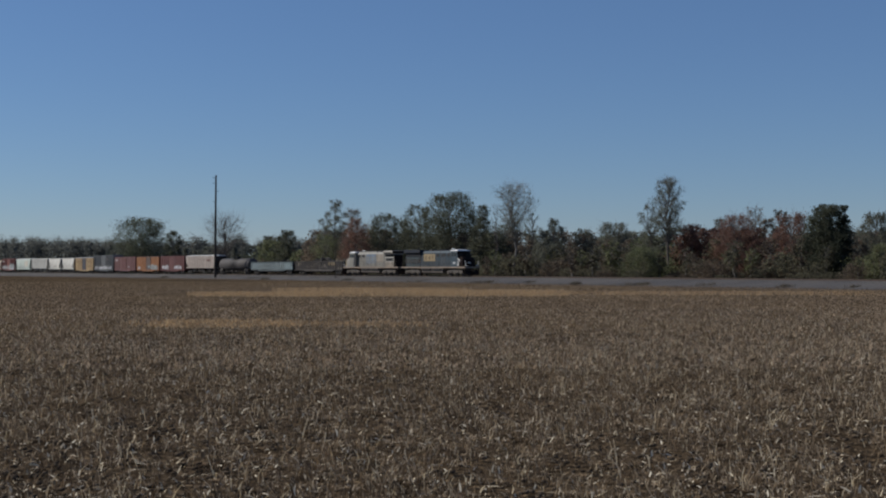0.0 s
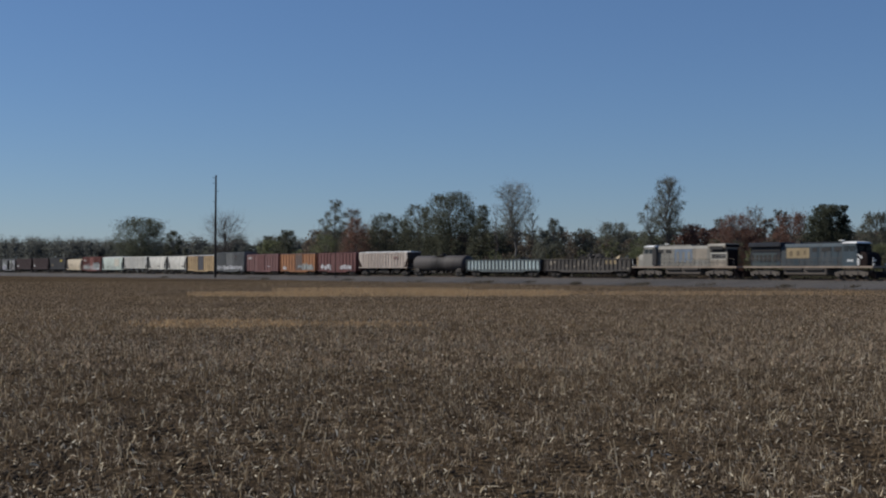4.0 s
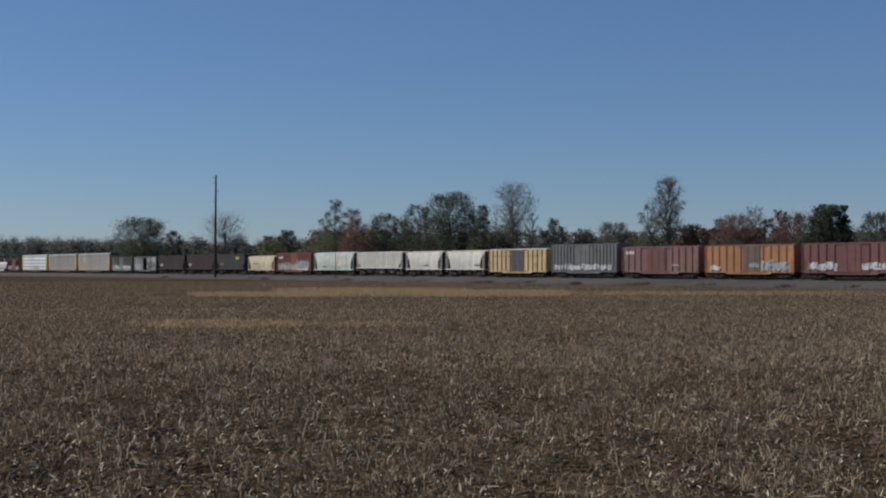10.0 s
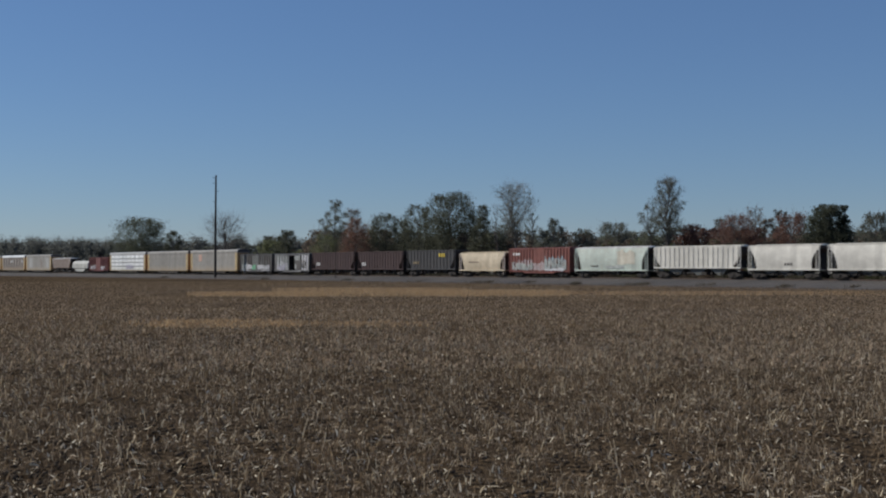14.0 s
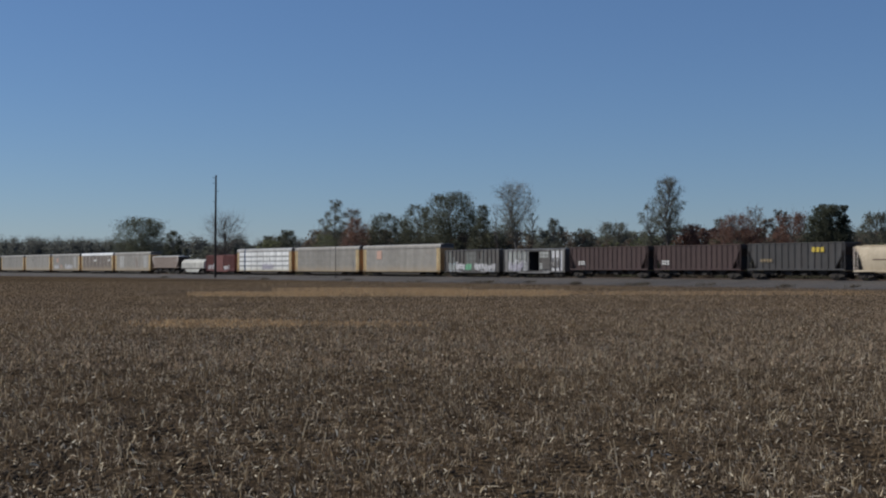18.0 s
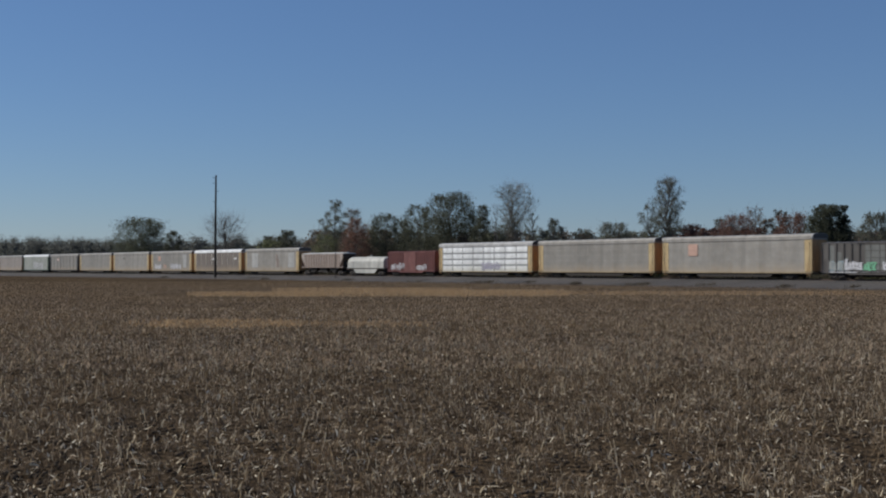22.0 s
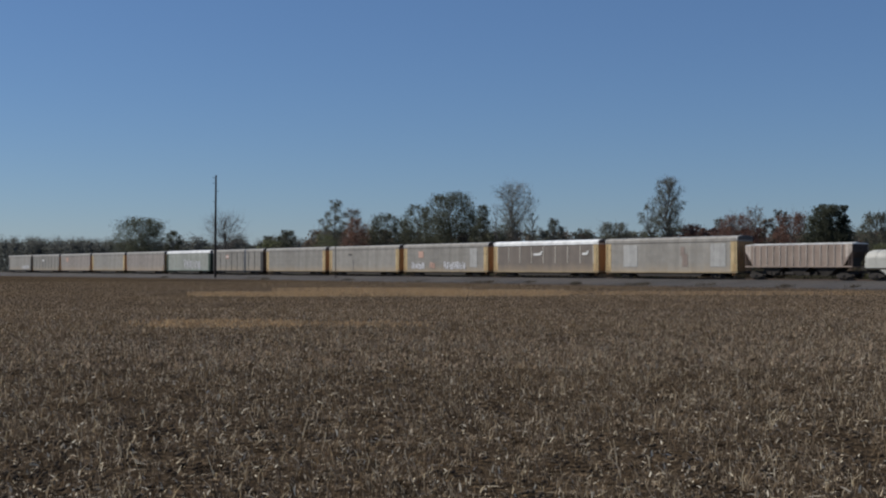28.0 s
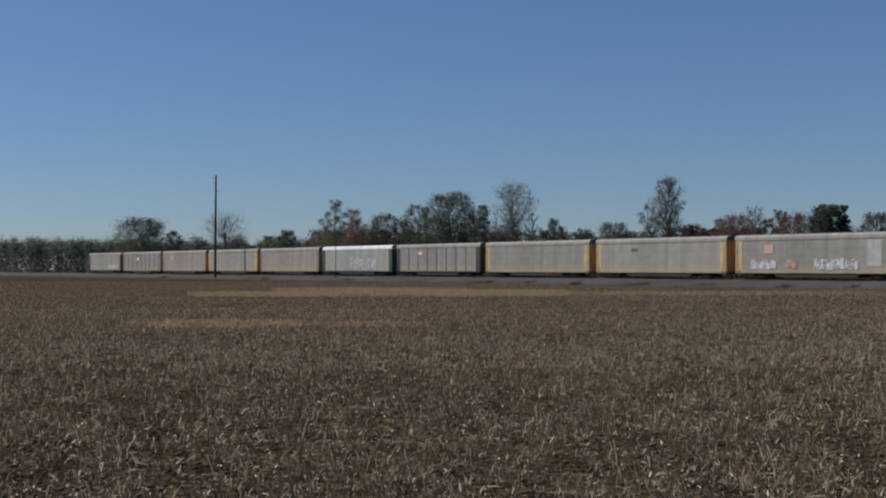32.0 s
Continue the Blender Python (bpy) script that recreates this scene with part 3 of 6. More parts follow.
# ---------------------------------------------------------------- gondolas
def gondola(L, H, material, label, posts, sill=None):
    car = start("gondola", label, "gondola car", L, 2.9)
    x1, W, z0 = L / 2 - 0.6, 1.45, 1.05
    bm = B()
    box(bm, -x1, x1, -W, W, z0, z0 + 0.12)
    part("floor", bm, M_DARK, car)
    for y in (-1, 1):
        bm = B()
        box(bm, -x1, x1, min(y * W, y * (W - 0.08)), max(y * W, y * (W - 0.08)), z0 + 0.12, H)
        part("side", bm, material, car)
        bm = B()
        box(bm, -x1 - 0.03, x1 + 0.03, min(y * (W - 0.1), y * (W + 0.12)), max(y * (W - 0.1), y * (W + 0.12)), H, H + 0.12)
        part("top_chord", bm, sill or material, car)
        bm = B()
        slab(bm, [(-x1, z0 - 0.1), (-x1 + 3.5, z0 - 0.1), (-x1 + 4.5, z0 - 0.3), (x1 - 4.5, z0 - 0.3), (x1 - 3.5, z0 - 0.1), (x1, z0 - 0.1), (x1, z0 + 0.12), (-x1, z0 + 0.12)], y * W - 0.06, y * W + 0.06)
        part("side_sill", bm, sill or material, car)
    for sx in (-1, 1):
        bm = B()
        box(bm, min(sx * x1, sx * (x1 - 0.1)), max(sx * x1, sx * (x1 - 0.1)), -W + 0.08, W - 0.08, z0 + 0.12, H + 0.1)
        for k in range(4):
            box(bm, min(sx * x1, sx * (x1 + 0.06)), max(sx * x1, sx * (x1 + 0.06)), -W + 0.1, W - 0.1, z0 + 0.3 + 0.4 * k, z0 + 0.42 + 0.4 * k)
        part("end_wall", bm, M_DARK, car)
        ladder(car, sx * (x1 - 0.3), -W - 0.15, 0.6, H, sill or material)
    xs = [-x1 + 0.12 + i * (2 * x1 - 0.24) / (posts - 1) for i in range(posts)]
    ribs(car, "side_post", xs, 0.15, 0.16, z0 + 0.1, H - 0.003, W, sill or material)
    bm = B()
    box(bm, -L / 2 + 0.5, L / 2 - 0.5, -0.3, 0.3, 0.7, 1.05)
    part("underframe", bm, M_DARK, car)
    return car


# ---------------------------------------------------------------- tank car
def tank_car(L, material, stain, label):
    car = start("tank_car", label, "tank car", L, 2.3)
    R, zc, x1 = 1.45, 2.22, L / 2 - 1.25
    bm = B()
    rings = []
    n = 28
    for x, k in ((-x1 - 0.55, 0.25), (-x1 - 0.42, 0.62), (-x1 - 0.2, 0.88), (-x1, 1.0), (-2.2, 1.0), (2.2, 1.0), (x1, 1.0), (x1 + 0.2, 0.88), (x1 + 0.42, 0.62), (x1 + 0.55, 0.25)):
        rings.append([(x, R * k * math.cos(a * math.tau / n), zc + R * k * math.sin(a * math.tau / n)) for a in range(n)])
    loft(bm, rings)
    for f in bm.faces:
        f.smooth = len(f.verts) == 4
    part("tank", bm, material, car)
    bm = B()
    tube(bm, (0, 0, zc + R - 0.1), (0, 0, zc + R + 0.32), 0.55, seg=16)
    tube(bm, (0.15, 0.1, zc + R + 0.3), (0.15, 0.1, zc + R + 0.42), 0.2, seg=10)
    part("dome", bm, stain, car)
    bm = B()
    box(bm, -1.3, 1.3, -1.0, 1.0, zc + R - 0.06, zc + R - 0.02)
    for x in (-1.3, 1.3):
        for y in (-1.0, 1.0):
            tube(bm, (x, y, zc + R - 0.04), (x, y, zc + R + 0.55), 0.025, seg=4)
    for y in (-1.0, 1.0):
        tube(bm, (-1.3, y, zc + R + 0.55), (1.3, y, zc + R + 0.55), 0.025, seg=4)
    part("dome_platform", bm, M_DARK, car)
    for y in (-1.42, 1.42):
        ladder(car, 0.0, y * 1.03, 0.75, zc + R - 0.3, M_DARK)
    for sx in (-1, 1):
        bm = B()
        hull(bm, [(0.7, sx * (L / 2 - 2.2) - 0.9, sx * (L / 2 - 2.2) + 0.9, 1.35), (1.05, sx * (L / 2 - 2.2) - 0.8, sx * (L / 2 - 2.2) + 0.8, 1.3), (1.5, sx * (L / 2 - 2.2) - 0.35, sx * (L / 2 - 2.2) + 0.35, 1.1)])
        part("saddle", bm, M_DARK, car)
        bm = B()
        box(bm, min(sx * (L / 2 - 0.6), sx * (L / 2 - 2.0)), max(sx * (L / 2 - 0.6), sx * (L / 2 - 2.0)), -1.4, 1.4, 1.0, 1.08)
        for y in (-1.4, 1.4):
            tube(bm, (sx * (L / 2 - 0.65), y, 1.05), (sx * (L / 2 - 0.65), y, 2.1), 0.03, seg=4)
        tube(bm, (sx * (L / 2 - 0.65), -1.4, 2.1), (sx * (L / 2 - 0.65), 1.4, 2.1), 0.03, seg=4)
        part("end_platform", bm, M_DARK, car)
    bm = B()
    box(bm, -L / 2 + 0.5, L / 2 - 0.5, -0.28, 0.28, 0.68, 1.0)
    part("center_sill", bm, M_DARK, car)
    return car


# ---------------------------------------------------------------- hooded coil car
def coil_car(L, material, label):
    car = start("coil_car", label, "coil car", L, 2.6)
    x1 = L / 2 - 1.15
    prof = [(-1.47, 1.42), (1.47, 1.42), (1.47, 2.6), (1.34, 3.1), (0.95, 3.45), (0.35, 3.62), (-0.35, 3.62), (-0.95, 3.45), (-1.34, 3.1), (-1.47, 2.6)]
    bm = B()
    rings = []
    for x, k in ((-x1, 0.62), (-x1 + 0.08, 0.8), (-x1 + 0.25, 0.93), (-x1 + 0.6, 1.0), (0, 1.01), (x1 - 0.6, 1.0), (x1 - 0.25, 0.93), (x1 - 0.08, 0.8), (x1, 0.62)):
        rings.append([(x, y * (0.88 + 0.12 * k), z if z < 1.6 else 1.42 + (z - 1.42) * (0.6 + 0.4 * k)) for y, z in prof])
    loft(bm, rings)
    bm.normal_update()
    for f in bm.faces:
        f.smooth = len(f.verts) == 4 and f.normal.z > 0.25
    part("hood", bm, material, car)
    bm = B()
    for x in (-0.35, 0.35):
        tube(bm, (x, 0, 3.56), (0, 0, 3.98), 0.05, seg=5)
    tube(bm, (0, -0.2, 3.95), (0, 0.2, 3.95), 0.09, seg=8)
    box(bm, -1.1, 1.1, -0.3, 0.3, 3.6, 3.72)
    part("lifting_bracket", bm, material, car)
    for x in (-x1 + 1.6, x1 - 1.6):
        bm = B()
        rings = [[(x + dx, y * 1.015, z * 1.006 if z > 1.6 else z) for y, z in prof] for dx in (-0.05, 0.05)]
        loft(bm, rings)
        part("hood_band", bm, material, car)
    bm = B()
    box(bm, -L / 2 + 0.6, L / 2 - 0.6, -1.42, 1.42, 1.22, 1.415)
    part("deck", bm, M_DARK, car)
    for y in (-1.46, 1.4):
        bm = B()
        slab(bm, [(-x1 + 2.2, 1.21), (-x1 + 3.4, 0.42), (x1 - 3.4, 0.42), (x1 - 2.2, 1.21)], y, y + 0.06)
        part("side_trough", bm, material, car)
    bm = B()
    box(bm, -L / 2 + 0.5, L / 2 - 0.5, -0.3, 0.3, 0.7, 1.2)
    part("center_sill", bm, M_DARK, car)
    return car


# ---------------------------------------------------------------- autoracks
M_ROOFCAP = paint("highlight_roof_cap_paint", (0.520, 0.520, 0.510), amount=0.2)
M_RACKPOST = paint("pale_rack_post_paint", (0.375, 0.355, 0.310), amount=0.3)


def autorack(L, H, skin, trim, label, roof=None, posts=None, post_mat=None, end_dark=None, lines=True, seam_mat=None, sill=None, short=False):
    sill = sill or trim
    car = start("autorack", label, "autorack", L, 4.9)
    x1 = L / 2 - 0.88
    W, z0 = 1.5, 0.79
    zt = H - 0.82
    xi = x1 - 1.15
    # screens of horizontally ridged steel sheet, one for each side
    zb, dep, n = z0 + 0.1, 0.035 if seam_mat else 0.009, 4 if seam_mat else 20
    step = (zt - zb) / n
    for side in (-1, 1):
        prof = [(-W + 0.1, zb), (-W + 0.1, zt), (-W, zt)]
        for k in range(n):
            z = zt - k * step
            prof += [(-W, z - 0.03), (-W - dep, z - 0.03 - step * 0.36), (-W - dep, z - step * 0.6), (-W, z - step * 0.95)]
        prof.append((-W, zb))
        bm = B()
        extrude(bm, [(side * -y, z) for y, z in prof], -xi, xi)
        bmesh.ops.recalc_face_normals(bm, faces=bm.faces)
        part("side_screen", bm, skin, car)
    # roof: rounded shoulders
    bm = B()
    prof = [(-W - 0.03, zt), (W + 0.03, zt), (W + 0.02, H - 0.36), (W - 0.12, H - 0.16), (0.6, H), (-0.6, H), (-W + 0.12, H - 0.16), (-W - 0.02, H - 0.36)]
    extrude(bm, prof, -x1, x1)
    for k in range(1, 14):
        x = -x1 + k * 2 * x1 / 14
        extrude(bm, [(y * 1.01, z + 0.025 if z > zt + 0.05 else z) for y, z in prof], x - 0.04, x + 0.04)
    roof_ob = part("roof", bm, roof or skin, car)
    for sx in (-1, 1):
        # narrow cap whose bright paint carries the corner highlight
        bm = B()
        xa, xb = sorted((sx * (x1 - 0.1), sx * (x1 + 0.1)))
        extrude(bm, [(y * 1.015, z + 0.02 if z > zt + 0.1 else H - 0.6) for y, z in prof], xa, xb)
        part("roof_cap", bm, M_ROOFCAP, roof_ob, "roof end cap with its highlight painted bright")
        # dark plate puts the roof end's shade into colour
        bm = B()
        xa, xb = sorted((sx * (x1 + 0.104), sx * (x1 + 0.12)))
        extrude(bm, [(y * 0.99, z if z > zt + 0.1 else H - 0.6) for y, z in prof], xa, xb)
        part("roof_end", bm, M_DARKPOST, roof_ob, "roof end painted dark for its shade")
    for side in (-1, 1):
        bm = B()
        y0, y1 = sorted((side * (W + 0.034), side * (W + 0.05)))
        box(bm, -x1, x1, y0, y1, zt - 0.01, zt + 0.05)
        part("eave_strip", bm, M_DARKPOST, roof_ob, "dark strip along the lower roof edge")
    # end frames: posts beside an open ladder bay, and folded doors
    for sx in (-1, 1):
        a, b = sx * xi, sx * x1
        for side in (-1, 1):
            bm = B()
            y0, y1 = sorted((side * W, side * (W - 0.12)))
            for u, v in ((0.0, 0.66), (0.76, 1.0)):
                xa, xb = sorted((a + (b - a) * u, a + (b - a) * v))
                box(bm, xa, xb, y0 - (0.03 if side < 0 else 0), y1 + (0.03 if side > 0 else 0), z0 + 0.18, zt)
            xa, xb = sorted((a + (b - a) * 0.66, a + (b - a) * 0.76))
            box(bm, xa, xb, y0, y1, zt - 0.3, zt)
            box(bm, xa, xb, y0, y1, z0 + 0.18, z0 + 0.5)
            frame_ob = part("end_frame", bm, trim, car)
            # black strips put the shade of the frame's slots into colour
            for u, v in ((-0.055, -0.005), (0.665, 0.755)):
                bm = B()
                xa, xb = sorted((a + (b - a) * u, a + (b - a) * v))
                ya, yb = sorted((side * (W - 0.05), side * (W + 0.012)))
                box(bm, xa, xb, ya, yb, z0 + 0.52, zt - 0.32)
                part("frame_slot", bm, M_BLACK, frame_ob, "black strip painted for a slot's shade in the end frame")
            ladder(car, a + (b - a) * 0.57, side * (W + 0.06), z0 - 0.4, z0 + 1.3, end_dark or trim)
        bm = B()
        xa, xb = sorted((a, a + (b - a) * 0.93))
        box(bm, xa, xb, -W + 0.16, W - 0.16, z0 + 0.18, zt)
        part("end_door", bm, end_dark or trim, car)
        bm = B()
        for y in (-0.95, -0.35, 0.35, 0.95):
            box(bm, min(sx * x1, sx * (x1 - 0.5)), max(sx * x1, sx * (x1 - 0.5)), y - 0.05, y + 0.05, z0 + 0.2, zt)
        part("door_frame", bm, end_dark or trim, car)
    # flat-car deck and sill
    bm = B()
    box(bm, -x1 - 0.05, x1 + 0.05, -W - 0.04, W + 0.04, z0 - 0.06, z0 + 0.1)
    part("deck_sill", bm, sill, car)
    bm = B()
    slab(bm, [(-x1 + 0.3, z0 - 0.06), (-x1 + 0.3, z0 - 0.2), (-x1 + 6.5, z0 - 0.2), (-x1 + 7.0, z0 - 0.56), (x1 - 7.0, z0 - 0.56), (x1 - 6.5, z0 - 0.2), (x1 - 0.3, z0 - 0.2), (x1 - 0.3, z0 - 0.06)], -W + 0.1, W - 0.1)
    part("underframe", bm, M_DARK, car, "dark brown underframe")
    n = posts or 9
    xs = [-xi + k * 2 * xi / n for k in range(n + 1)]
    ribs(car, "side_post", xs, 0.13 if post_mat else 0.075, 0.065 if post_mat else 0.012, z0 + (1.4 if short else 0.18), zt - (0.15 if short else 0.0), W, post_mat or M_RACKPOST)
    if lines:
        rows_n = 4 if seam_mat else 5
        for k in range(1, rows_n):
            z = z0 + 0.1 + k * (zt - z0 - 0.1) / rows_n
            for side in (-1, 1):
                bm = B()
                y0, y1 = sorted((side * W, side * (W + (0.06 if seam_mat else 0.0115))))
                box(bm, -xi, xi, y0, y1, z - (0.12 if seam_mat else 0.02), z + (0.12 if seam_mat else 0.02))
                part("panel_seam", bm, seam_mat or M_RACKPOST, car)
    return car


# ---------------------------------------------------------------- locomotives
M_BLUE = paint("faded_dark_blue_paint", (0.048, 0.074, 0.092), amount=0.35, streak=0.35, spec=0.2)
M_NAVY = paint("navy_paint", (0.026, 0.032, 0.042), amount=0.3, streak=0.3, spec=0.15)
M_TEAL = paint("weathered_teal_grey_paint", (0.050, 0.072, 0.078), amount=0.4, streak=0.4, spec=0.2)
M_LOCOGREY = paint("dusty_loco_grey", (0.238, 0.228, 0.198), amount=0.3, streak=0.4)
M_SLATE = paint("slate_blue_grey_paint", (0.064, 0.080, 0.090), amount=0.35, streak=0.35, spec=0.2)
M_CREAM = paint("sun_bleached_cream_paint", (0.300, 0.262, 0.210), amount=0.3, streak=0.5)
M_FASCIA = paint("chalky_off_white_paint", (0.46, 0.44, 0.39), amount=0.25, streak=0.3)
M_MIDBLUE = paint("mid_blue_paint", (0.160, 0.210, 0.270), amount=0.25, streak=0.4)
M_LOCOYELLOW = paint("loco_yellow_paint", (0.34, 0.26, 0.145), amount=0.3)
M_MARK = paint("worn_brown_marking", (0.17, 0.125, 0.07), amount=0.4)
# pale roof paint, brightened to carry the sunlight on hopper roof edges
M_PALEGREY = paint("pale_grey_roof_paint", (0.680, 0.680, 0.665), amount=0.2)
M_SILL = paint("dusty_sill_paint", (0.120, 0.102, 0.085), amount=0.4)
M_WALK = paint("dusty_tan_walkway_edge", (0.30, 0.235, 0.18), amount=0.4)
# near-black nose paint; also carries the shade of faces turned from the sun
M_NOSE = paint("shade_dark_nose_paint", (0.016, 0.012, 0.012), dirt=(0.05, 0.03, 0.025), amount=0.3, rough=0.8, spec=0.05)
M_LAMP = plain("headlight_lens", (0.8, 0.8, 0.75), 0.15, 0.0, 0.02)


def locomotive(L, c, hood_mat, low_mat, cab_mat, rad_mat, nose_mat, label, wide_rad):
    """A six-axle freight diesel; its cab is at +x where c is 1, at -x where c is -1."""
    eng = new("locomotive")
    tagged(eng, label, "locomotive", "locomotives of the freight train")
    e = L / 2 - 0.7

    def bx(bm, x0, x1, y0, y1, z0, z1):
        x0, x1 = sorted((c * x0, c * x1))
        return box(bm, x0, x1, y0, y1, z0, z1)

    def hl(bm, levels):
        return hull(bm, [(z, *sorted((c * a, c * b)), w) for z, a, b, w in levels])
    # trucks
    for sx in (-1, 1):
        xc = sx * (L / 2 - 4.15)
        bm = B()
        for y in (-1.15, 1.15):
            slab(bm, [(-2.5, 0.5), (-2.1, 0.36), (-1.5, 0.55), (-0.35, 0.55), (0, 0.36), (0.35, 0.55), (1.5, 0.55), (2.1, 0.36), (2.5, 0.5), (2.5, 0.86), (1.6, 1.04), (-1.6, 1.04), (-2.5, 0.86)], y - 0.1, y + 0.1)
            for x in (-1.95, 0, 1.95):
                box(bm, x - 0.22, x + 0.22, y - 0.2, y + 0.2, 0.36, 0.74)
            for x in (-1.0, 1.0):
                tube(bm, (x, y * 1.1, 0.5), (x, y * 1.1, 0.98), 0.12, seg=8)
        box(bm, -1.4, 1.4, -1.1, 1.1, 0.75, 1.15)
        me = mesh_of("truck", bm, M_SILL)
        t = again("truck", me, eng, xc)
        for dx in (-1.95, 0.0, 1.95):
            again("wheelset", LOCO_WHEELSET, t, dx)
        again("coupler", COUPLER, eng, sx * L / 2, mirror=sx < 0)
    # frame, steps, fuel tank
    bm = B()
    bx(bm, -e, e, -1.52, 1.52, 1.42, 1.66)
    part("walkway", bm, M_WALK, eng)
    bm = B()
    hl(bm, [(0.42, -3.3, 3.1, 1.0), (0.6, -3.5, 3.3, 1.4), (1.42, -3.5, 3.3, 1.46)])
    part("fuel_tank", bm, M_SILL, eng)
    bm = B()
    tube(bm, (-3.3 * c, -1.52, 1.2), (-0.4 * c, -1.52, 1.2), 0.16, seg=10)
    tube(bm, (0.2 * c, -1.52, 1.2), (2.9 * c, -1.52, 1.2), 0.16, seg=10)
    part("air_reservoir", bm, M_DARK, eng)
    for sx in (-1, 1):
        for y in (-1.4, 1.4):
            bm = B()
            for k in range(4):
                box(bm, sx * (e - 0.35) - 0.33, sx * (e - 0.35) + 0.33, y - 0.14, y + 0.14, 0.42 + 0.3 * k, 0.46 + 0.3 * k)
            box(bm, sx * (e - 0.35) - 0.36, sx * (e - 0.35) - 0.32, y - 0.14, y + 0.14, 0.4, 1.42)
            box(bm, sx * (e - 0.35) + 0.32, sx * (e - 0.35) + 0.36, y - 0.14, y + 0.14, 0.4, 1.42)
            part("step", bm, M_NOSE, eng)
        bm = B()
        slab(bm, [(sx * e, 0.25), (sx * (e + 0.35), 0.2), (sx * (e + 0.12), 0.95), (sx * e, 0.95)], -1.4, 1.4)
        bmesh.ops.recalc_face_normals(bm, faces=bm.faces)
        part("pilot_plow", bm, M_NOSE, eng)
    # long hood, radiator cab
    hood0, hood1 = -e + 5.2, e - 4.6
    bm = B()
    hl(bm, [(1.66, hood0, hood1, 1.0), (4.15, hood0, hood1, 1.0), (4.5, hood0, hood1, 0.72), (4.56, hood0, hood1, 0.5)])
    part("hood", bm, hood_mat, eng)
    bm = B()
    bx(bm, hood0, hood1, -1.03, -1.004, 1.7, 2.55)
    bx(bm, hood0, hood1, 1.004, 1.03, 1.7, 2.55)
    part("lower_hood_panel", bm, low_mat, eng)
    n = 11
    for k in range(n):
        x = hood0 + 0.35 + k * (hood1 - hood0 - 0.7) / (n - 1)
        bm = B()
        bx(bm, x - 0.36, x + 0.36, -1.055, -1.032, 1.8, 2.5)
        bx(bm, x - 0.36, x + 0.36, -1.03, -1.004, 2.62, 4.0)
        part("hood_door", bm, low_mat if k % 3 else hood_mat, eng)
    for x in (hood1 - 1.0, hood1 - 2.6):
        bm = B()
        bx(bm, x - 0.5, x + 0.5, -1.06, -0.9, 3.55, 4.05)
        part("air_intake", bm, M_BLACK, eng)
    bm = B()
    hl(bm, [(4.5, hood0 + 2.6, hood0 + 3.5, 0.35), (4.82, hood0 + 2.7, hood0 + 3.4, 0.28)])
    part("exhaust_stack", bm, M_DARK, eng)
    bm = B()
    bx(bm, hood0 + 4.2, hood1 - 0.2, -0.55, 0.55, 4.55, 4.68)
    for k in range(3):
        bx(bm, hood0 + 4.5 + k * 1.3, hood0 + 5.4 + k * 1.3, -0.4, 0.4, 4.68, 4.74)
    part("roof_panel", bm, M_NAVY if c > 0 else M_LOCOGREY, eng)
    r0, r1 = -e + (0.9 if c > 0 else 2.1), hood0 + (0.9 if c > 0 else 0.0)
    bm = B()
    hl(bm, [(1.66, r0, r1, 1.05), (3.7, r0, r1, 1.05)])
    part("radiator_compartment", bm, rad_mat, eng)
    bm = B()
    wr = 1.5 if wide_rad else 1.4
    hl(bm, [(3.7, r0 + 0.1, r1, 1.0), (4.05, r0 + 0.1, r1, 1.08), (4.25, r0, r1 + 0.2, wr), (4.7, r0, r1 + 0.2, wr), (4.78, r0 + 0.1, r1 + 0.1, wr - 0.15)])
    part("radiator_wing", bm, rad_mat, eng)
    # near-black plates put the shade of the long hood's end into colour
    bm = B()
    bx(bm, r0 - 0.02, r0 - 0.004, -1.04, 1.04, 1.68, 3.98)
    bx(bm, r0 - 0.02, r0 - 0.004, -wr + 0.02, wr - 0.02, 4.27, 4.68)
    part("hood_end", bm, M_NOSE, eng, "end of the long hood, painted dark for its shade")
    for side in (-1, 1):
        bm = B()
        y0, y1 = sorted((side * 1.02, side * 1.13))
        bx(bm, r0 + 0.35, r1 - 0.1, y0, y1, 3.62, 4.02)
        part("radiator_grille", bm, M_BLACK, eng)
        if not wide_rad:
            y0, y1 = sorted((side * (wr - 0.02), side * (wr + 0.02)))
            bm = B()
            bx(bm, r0 + 0.5, r1 - 0.2, y0, y1, 3.98, 4.4)
            part("radiator_screen", bm, M_BLACK, eng, "black screen under the radiator roof")
        for k in range(7):
            x = r0 + 0.4 + k * (r1 - r0 - 0.8) / 6
            bm = B()
            y0, y1 = sorted((side * 1.05, side * 1.08))
            if wide_rad:
                bx(bm, x - 0.2, x + 0.2, y0, y1, 2.35, 3.15)
            else:
                bx(bm, x - 0.13, x + 0.13, y0 - 0.03, y1 + 0.03, 2.75, 3.35)
            part("louver", bm, M_DARK if wide_rad else M_BLACK, eng)
    # cab and nose
    c0, c1, n1 = hood1, e - 2.35, e - 0.95
    bm = B()
    hl(bm, [(1.66, c0, c1, 1.5), (3.45, c0, c1, 1.5), (4.45, c0, c1 - 0.25, 1.42)])
    part("cab", bm, cab_mat, eng)
    bm = B()
    hl(bm, [(4.45, c0 - 0.08, c1 - 0.05, 1.5), (4.62, c0 - 0.05, c1 - 0.2, 1.3), (4.72, c0, c1 - 0.4, 0.8)])
    part("cab_roof", bm, M_PALEGREY, eng)
    bm = B()
